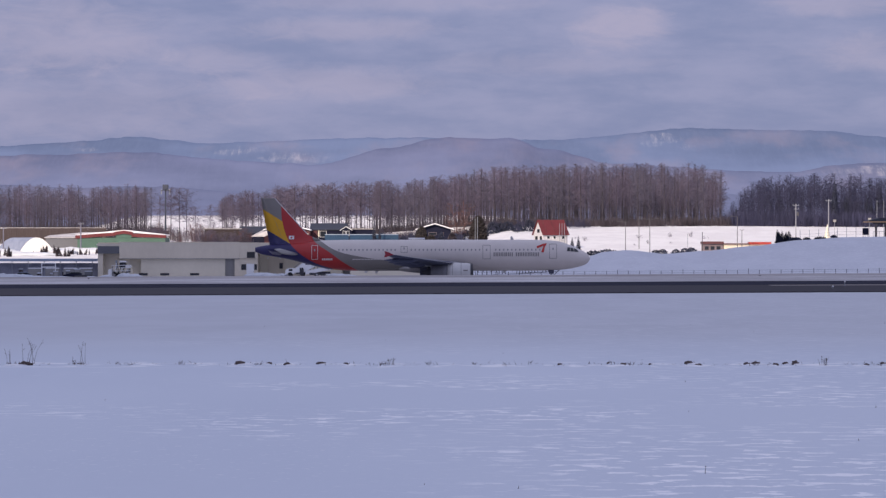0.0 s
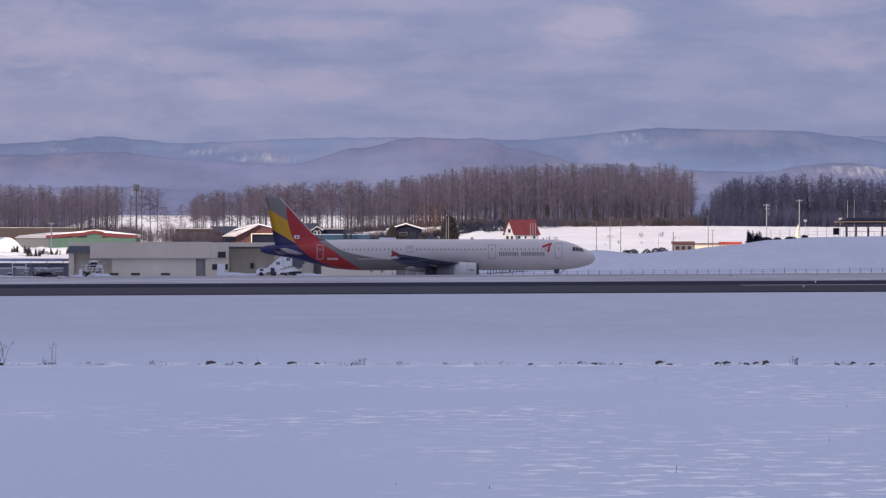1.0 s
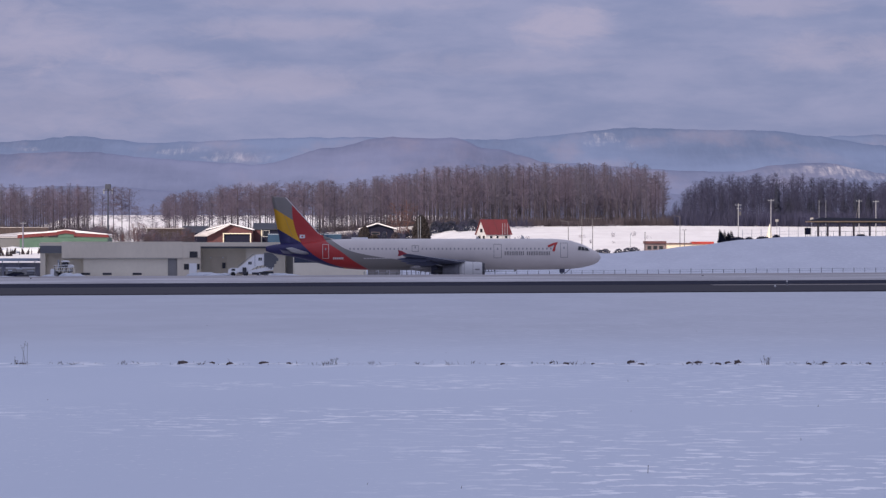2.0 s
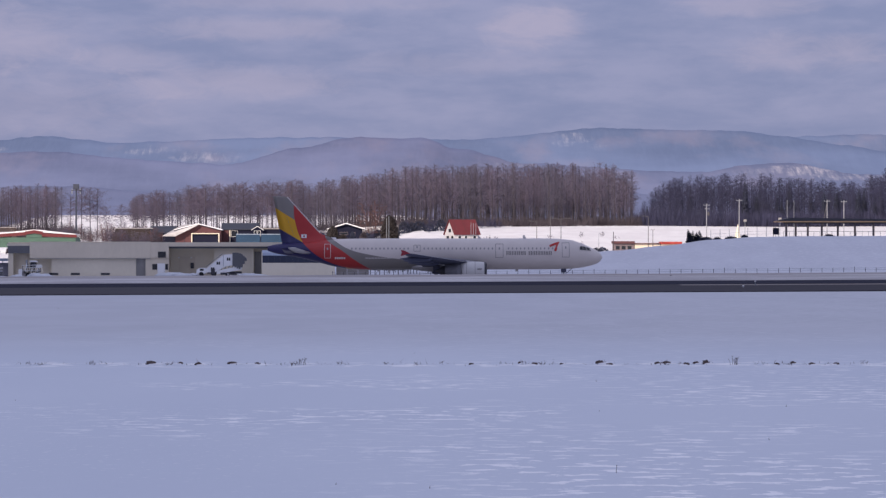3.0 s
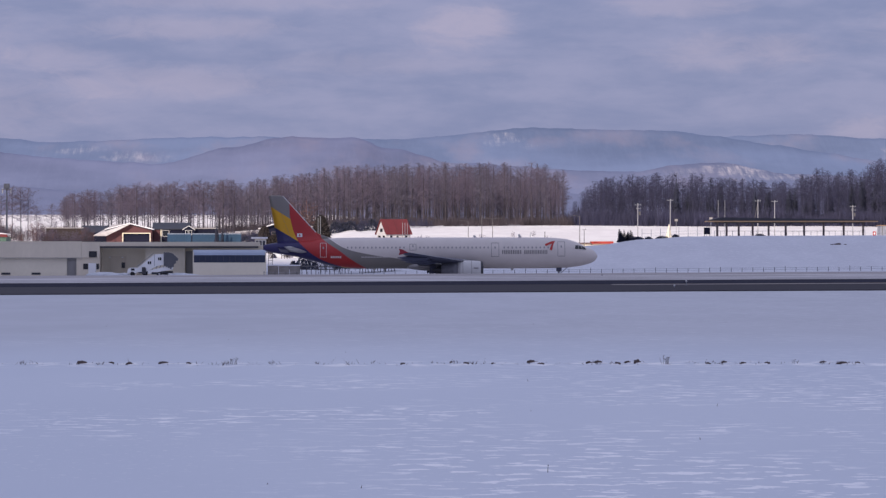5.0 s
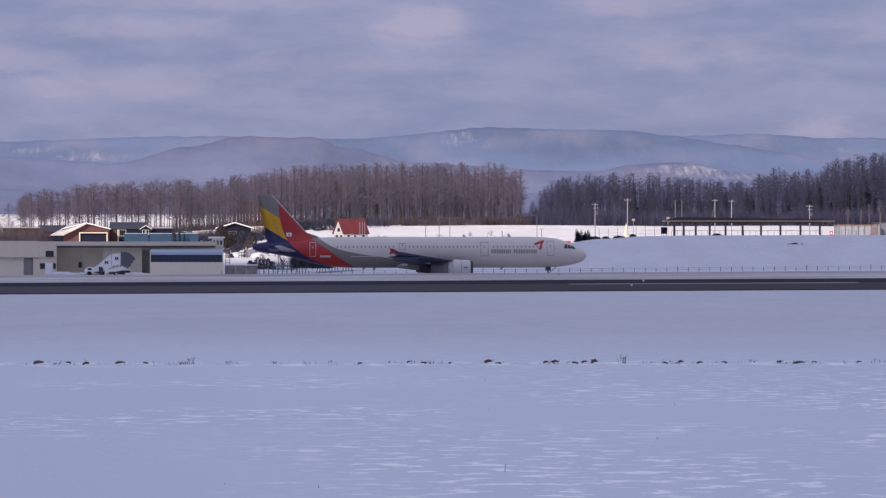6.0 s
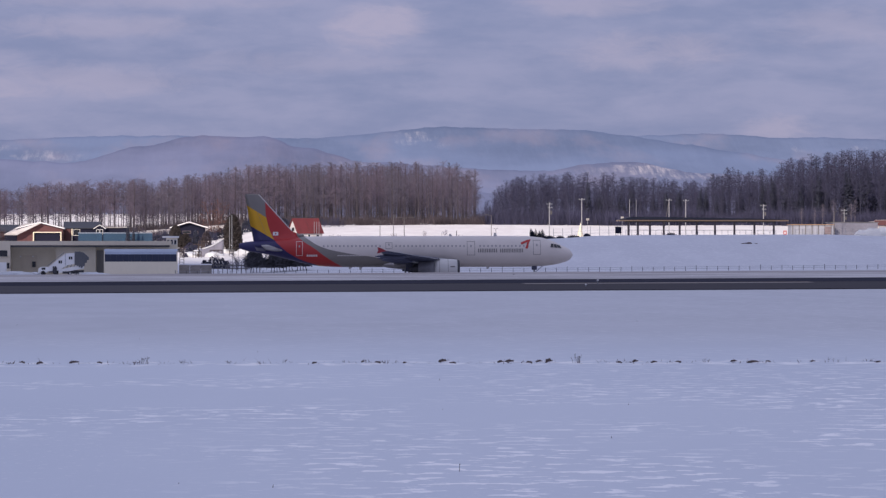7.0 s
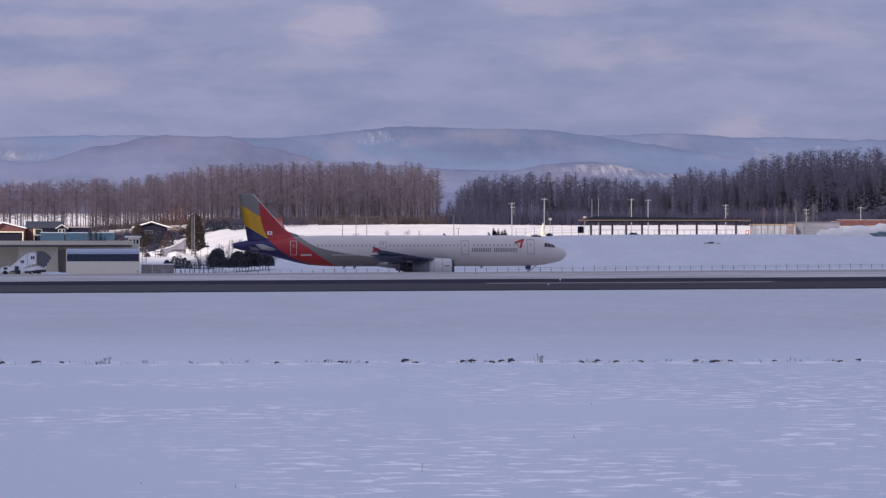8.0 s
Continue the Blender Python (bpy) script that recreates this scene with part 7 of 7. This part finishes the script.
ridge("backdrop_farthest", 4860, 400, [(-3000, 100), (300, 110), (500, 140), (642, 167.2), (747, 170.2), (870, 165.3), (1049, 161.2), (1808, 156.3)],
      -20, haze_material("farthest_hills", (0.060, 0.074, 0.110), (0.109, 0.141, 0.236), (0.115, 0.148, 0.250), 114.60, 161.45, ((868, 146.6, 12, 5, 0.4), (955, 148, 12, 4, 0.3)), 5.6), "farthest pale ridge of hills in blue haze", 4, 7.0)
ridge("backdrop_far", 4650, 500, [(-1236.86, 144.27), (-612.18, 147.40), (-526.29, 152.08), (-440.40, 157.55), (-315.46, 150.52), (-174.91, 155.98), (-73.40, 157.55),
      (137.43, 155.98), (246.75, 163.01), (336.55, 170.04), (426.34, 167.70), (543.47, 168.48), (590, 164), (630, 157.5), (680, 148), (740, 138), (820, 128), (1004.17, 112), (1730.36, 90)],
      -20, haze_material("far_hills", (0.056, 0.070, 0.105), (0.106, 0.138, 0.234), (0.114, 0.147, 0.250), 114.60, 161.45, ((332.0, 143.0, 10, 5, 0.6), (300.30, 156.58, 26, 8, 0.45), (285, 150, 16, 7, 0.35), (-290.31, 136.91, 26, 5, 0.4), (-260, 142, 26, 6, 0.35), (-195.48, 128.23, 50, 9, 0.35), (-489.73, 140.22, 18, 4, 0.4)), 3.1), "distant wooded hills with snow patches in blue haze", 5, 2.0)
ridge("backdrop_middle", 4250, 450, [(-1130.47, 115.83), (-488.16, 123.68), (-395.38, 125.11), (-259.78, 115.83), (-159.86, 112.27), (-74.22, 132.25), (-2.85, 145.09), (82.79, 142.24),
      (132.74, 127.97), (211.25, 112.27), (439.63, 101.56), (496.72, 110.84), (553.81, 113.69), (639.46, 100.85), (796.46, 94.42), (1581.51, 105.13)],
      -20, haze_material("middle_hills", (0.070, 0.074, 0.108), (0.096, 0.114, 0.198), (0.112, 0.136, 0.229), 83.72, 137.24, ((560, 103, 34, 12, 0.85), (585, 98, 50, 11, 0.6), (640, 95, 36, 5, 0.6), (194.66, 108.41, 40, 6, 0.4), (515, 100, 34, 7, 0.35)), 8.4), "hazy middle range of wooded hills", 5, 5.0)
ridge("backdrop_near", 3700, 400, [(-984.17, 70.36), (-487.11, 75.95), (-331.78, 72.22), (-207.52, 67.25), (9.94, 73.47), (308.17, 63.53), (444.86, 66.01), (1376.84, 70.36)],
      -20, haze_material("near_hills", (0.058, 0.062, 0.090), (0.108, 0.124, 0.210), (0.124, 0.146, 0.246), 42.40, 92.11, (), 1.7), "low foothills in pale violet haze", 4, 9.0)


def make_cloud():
    """A stratus sheet added out of view between the sun and the airfield, sized to shade it; the far field lies beyond
    its shade.
    """
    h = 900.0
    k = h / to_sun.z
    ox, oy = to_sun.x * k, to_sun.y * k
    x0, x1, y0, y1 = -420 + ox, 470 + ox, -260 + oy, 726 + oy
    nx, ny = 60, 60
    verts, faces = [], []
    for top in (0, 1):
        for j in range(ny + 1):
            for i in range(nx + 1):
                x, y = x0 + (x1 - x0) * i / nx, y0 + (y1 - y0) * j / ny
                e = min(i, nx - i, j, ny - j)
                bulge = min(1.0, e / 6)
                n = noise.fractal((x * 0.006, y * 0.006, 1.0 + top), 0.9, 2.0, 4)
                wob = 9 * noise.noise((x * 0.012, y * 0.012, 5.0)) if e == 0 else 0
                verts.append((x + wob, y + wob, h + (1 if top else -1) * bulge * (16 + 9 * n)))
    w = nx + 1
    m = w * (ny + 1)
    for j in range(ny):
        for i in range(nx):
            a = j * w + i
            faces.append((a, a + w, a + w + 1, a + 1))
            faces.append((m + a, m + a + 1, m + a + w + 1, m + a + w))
    me = bpy.data.meshes.new("shade_cloud")
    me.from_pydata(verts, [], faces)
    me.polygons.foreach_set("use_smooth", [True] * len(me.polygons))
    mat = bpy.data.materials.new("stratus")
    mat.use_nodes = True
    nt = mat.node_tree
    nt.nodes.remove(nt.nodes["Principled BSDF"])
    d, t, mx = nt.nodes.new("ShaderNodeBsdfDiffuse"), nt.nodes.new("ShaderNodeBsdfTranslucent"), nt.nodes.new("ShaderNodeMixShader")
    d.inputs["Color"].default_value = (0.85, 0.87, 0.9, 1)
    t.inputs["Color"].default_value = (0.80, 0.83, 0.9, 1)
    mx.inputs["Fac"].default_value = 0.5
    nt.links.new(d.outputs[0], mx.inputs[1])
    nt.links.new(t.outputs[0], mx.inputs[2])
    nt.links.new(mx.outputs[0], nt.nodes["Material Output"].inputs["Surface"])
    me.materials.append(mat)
    tagged(new("shade_cloud", me), "unseen stratus sheet added to shade the near airfield", "cloud", kind="structure")


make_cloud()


# ---- weeds in the foreground snow ----
def tuft(x, y, w, h, label, blades, seed, mound=True):
    rng = random.Random(seed)
    g = ground_z(x, y)
    t = thing("grass_tuft", (x, y, g), label, "grass tuft", "tufts along the field's old furrow")
    if mound:
        bm = bmesh.new()
        bmesh.ops.create_icosphere(bm, subdivisions=3, radius=1)
        for v in bm.verts:
            n = 1 + 0.5 * noise.noise(v.co * 2.5 + Vector((seed, 0, 0)))
            v.co = Vector((v.co.x * w * n, v.co.y * w * 0.8 * n, max(-0.03, v.co.z * h * 0.85 * n)))
        part("soil_clod", bm, M["soil"], t)
        bm = bmesh.new()
        bmesh.ops.create_icosphere(bm, subdivisions=2, radius=1)
        lee = 1 if seed % 3 else -1
        for v in bm.verts:
            v.co = Vector((lee * w * 1.1 + v.co.x * w * 1.7, -0.1 + v.co.y * w * 1.2, v.co.z * h * 0.32 * (1 + 0.4 * noise.noise(v.co * 2 + Vector((seed, 0, 0))))))
        part("drift", bm, M["snow_roof"], t, "small white drift in the lee of the clod", True)
    V, F, n = [], [], 0
    for k in range(blades):
        a = rng.uniform(0, 6.28318)
        b = Vector((rng.gauss(0, w * 0.55), rng.gauss(0, w * 0.5), h * 0.2 if mound else -0.02))
        lean = rng.uniform(0.2, 1.3)
        hh = h * rng.uniform(0.3, 0.8) if mound else h * rng.uniform(0.4, 1.1)
        tip = b + Vector((math.cos(a) * lean * hh, math.sin(a) * lean * hh, hh))
        s = Vector((math.sin(a), -math.cos(a), 0)) * 0.012
        mid = (b + tip) / 2 + Vector((0, 0, hh * 0.18))
        V += [tuple(b + s), tuple(b - s), tuple(mid + s * 0.8), tuple(mid - s * 0.8), tuple(tip)]
        F += [(n, n + 1, n + 2), (n + 1, n + 3, n + 2), (n + 2, n + 3, n + 4)]
        n += 5
    ob = new("blades", mesh_from("blades", np.array(V), np.array(F), [M["dead"]]))
    ob.parent = t


def weed(x, y, h, label, seed, stems=4, heads=True, bend=1.0):
    rng = random.Random(seed)
    g = ground_z(x, y)
    t = thing("weed", (x, y, g - 0.02), label, "weed", "dry weeds in the snow")
    for k in range(stems):
        a = rng.uniform(0, 6.28318)
        lean = rng.uniform(0.05, 0.55) * bend
        hh = h * rng.uniform(0.55, 1.05)
        bm = bmesh.new()
        base = Vector((rng.gauss(0, 0.08), rng.gauss(0, 0.08), 0))
        mid = base + Vector((math.cos(a) * lean * hh * 0.35, math.sin(a) * lean * hh * 0.35, hh * 0.55))
        tip = base + Vector((math.cos(a) * lean * hh, math.sin(a) * lean * hh, hh))
        rod(bm, base, mid, 0.008, 0.006, 5)
        rod(bm, mid, tip, 0.006, 0.004, 5)
        for q in range(0 if bend < 1 else 2):
            p = mid + (tip - mid) * rng.random()
            rod(bm, p, p + Vector((rng.gauss(0, 0.05), rng.gauss(0, 0.05), rng.uniform(0.03, 0.10))), 0.006, 0.004, 4)
        st = part("stem", bm, M["stem"], t)
        if heads:
            bm = bmesh.new()
            bmesh.ops.create_icosphere(bm, subdivisions=1, radius=0.014, matrix=Matrix.Translation(tip))
            part("seed_head", bm, M["stem"], st)


def make_weeds():
    clods = [(-7.90, 0.20, 0.16), (-6.78, 0.10, 0.10), (-6.03, 0.14, 0.13), (-4.77, 0.17, 0.12), (-3.78, 0.10, 0.09), (4.53, 0.09, 0.09), (6.47, 0.07, 0.1), (7.00, 0.12, 0.1), (8.05, 0.07, 0.08),
             (9.62, 0.18, 0.16), (9.89, 0.14, 0.08), (11.83, 0.12, 0.11), (12.21, 0.15, 0.13), (12.87, 0.13, 0.12), (13.38, 0.12, 0.12), (13.72, 0.14, 0.18), (16.41, 0.1, 0.08),
             (17.22, 0.12, 0.1), (17.82, 0.13, 0.1), (18.79, 0.11, 0.1), (21.12, 0.12, 0.1), (21.68, 0.22, 0.12), (22.42, 0.1, 0.08), (24.22, 0.1, 0.08), (26.63, 0.1, 0.1), (27.60, 0.12, 0.1)]
    for k, (x, w, h) in enumerate(clods):
        tuft(x, 131.0 + 0.7 * math.sin(k * 2.3), w, h, "clump of brown dead grass with soil in the snow", 12, 200 + k)
    tuft(-16.13, 130, 0.30, 0.16, "wide clump of brown dead grass and stems", 60, 300)
    tuft(-14.17, 131, 0.26, 0.12, "thin flattened dead grass clump", 40, 301, False)
    for k, (x, y, h, n) in enumerate(((-16.09, 130, 0.75, 4), (-16.05, 132, 0.95, 3), (-16.93, 132, 0.6, 3), (-14.12, 131, 0.8, 3), (-14.43, 131, 0.4, 4), (-2.06, 130.5, 0.42, 6), (-2.27, 130, 0.25, 4), (14.77, 130.5, 0.55, 6), (14.86, 130.5, 0.4, 4),
                                      (5.16, 67.5, 0.38, 1), (-12.63, 131, 0.15, 4), (-10.21, 131, 0.25, 4), (-9.66, 131, 0.2, 3), (6.56, 131, 0.25, 3), (3.43, 131, 0.2, 3), (-0.53, 131, 0.2, 4), (1.23, 131, 0.15, 4), (19.93, 131, 0.25, 4), (24.99, 131, 0.3, 3))):
        weed(x, y, h * (1.1 if h > 0.58 else 0.7 if h > 0.3 else 0.5), "dry leafless weed stems standing in the snow", 400 + k, n, bend=0.3 if n == 1 else 1.0)
    # stubble too fine to count along the furrow
    rng = random.Random(9)
    V, F, n = [], [], 0
    for k in range(900):
        x = rng.uniform(-22.75, 33.35)
        x += 0.8 * math.sin(x * 1.3)
        y = 131 + rng.gauss(0, 0.7)
        z = ground_z(x, y) - 0.01
        h = abs(rng.gauss(0.0, 0.07)) + 0.02
        a = rng.uniform(0, 6.28318)
        s = Vector((math.sin(a), -math.cos(a), 0)) * rng.uniform(0.006, 0.02)
        b = Vector((x, y, z))
        V += [tuple(b + s), tuple(b - s), tuple(b + Vector((math.cos(a) * h, math.sin(a) * h, h)))]
        F.append((n, n + 1, n + 2))
        n += 3
    for k in range(26):
        x, y = rng.uniform(-12, 25), rng.uniform(62, 300)
        x *= y / 90
        z = ground_z(x, y) - 0.01
        h = rng.uniform(0.03, 0.12)
        b = Vector((x, y, z))
        V += [tuple(b + Vector((0.01, 0, 0))), tuple(b - Vector((0.01, 0, 0))), tuple(b + Vector((rng.gauss(0, 0.04), 0, h)))]
        F.append((n, n + 1, n + 2))
        n += 3
    ob = new("stubble", mesh_from("stubble", np.array(V), np.array(F), [M["stem"]]))
    tagged(ob, "sparse dry stubble poking through the snow", "stubble", kind="stuff")


make_weeds()


# ---- what moves ----
TAXI = [(0.0, 0.0), (0.5, 2.30), (1.0, 4.57), (1.5, 6.80), (3.0, 13.46), (3.5, 15.60), (4.0, 17.75), (4.5, 19.87), (6.0, 26.26), (6.5, 28.40), (7.0, 30.54), (7.5, 32.66), (8.0, 34.74)]


def motions():
    rows = []
    for t, s in TAXI:
        x = -25.0 + s
        rows.append((t, pose(x, 448, taxi_z(x + 22) - 0.05, 0, -0.06, 0)))
    walk(airliner, rows)
    ts = [k / 15 for k in range(121)]
    for ob, r, place in WHEELS:
        gone = [float(np.interp(t, [a for a, _ in TAXI], [b for _, b in TAXI])) for t in ts]
        walk(ob, [(t, pose(*place, 0, math.degrees(s / r), 0)) for t, s in zip(ts, gone)])


motions()
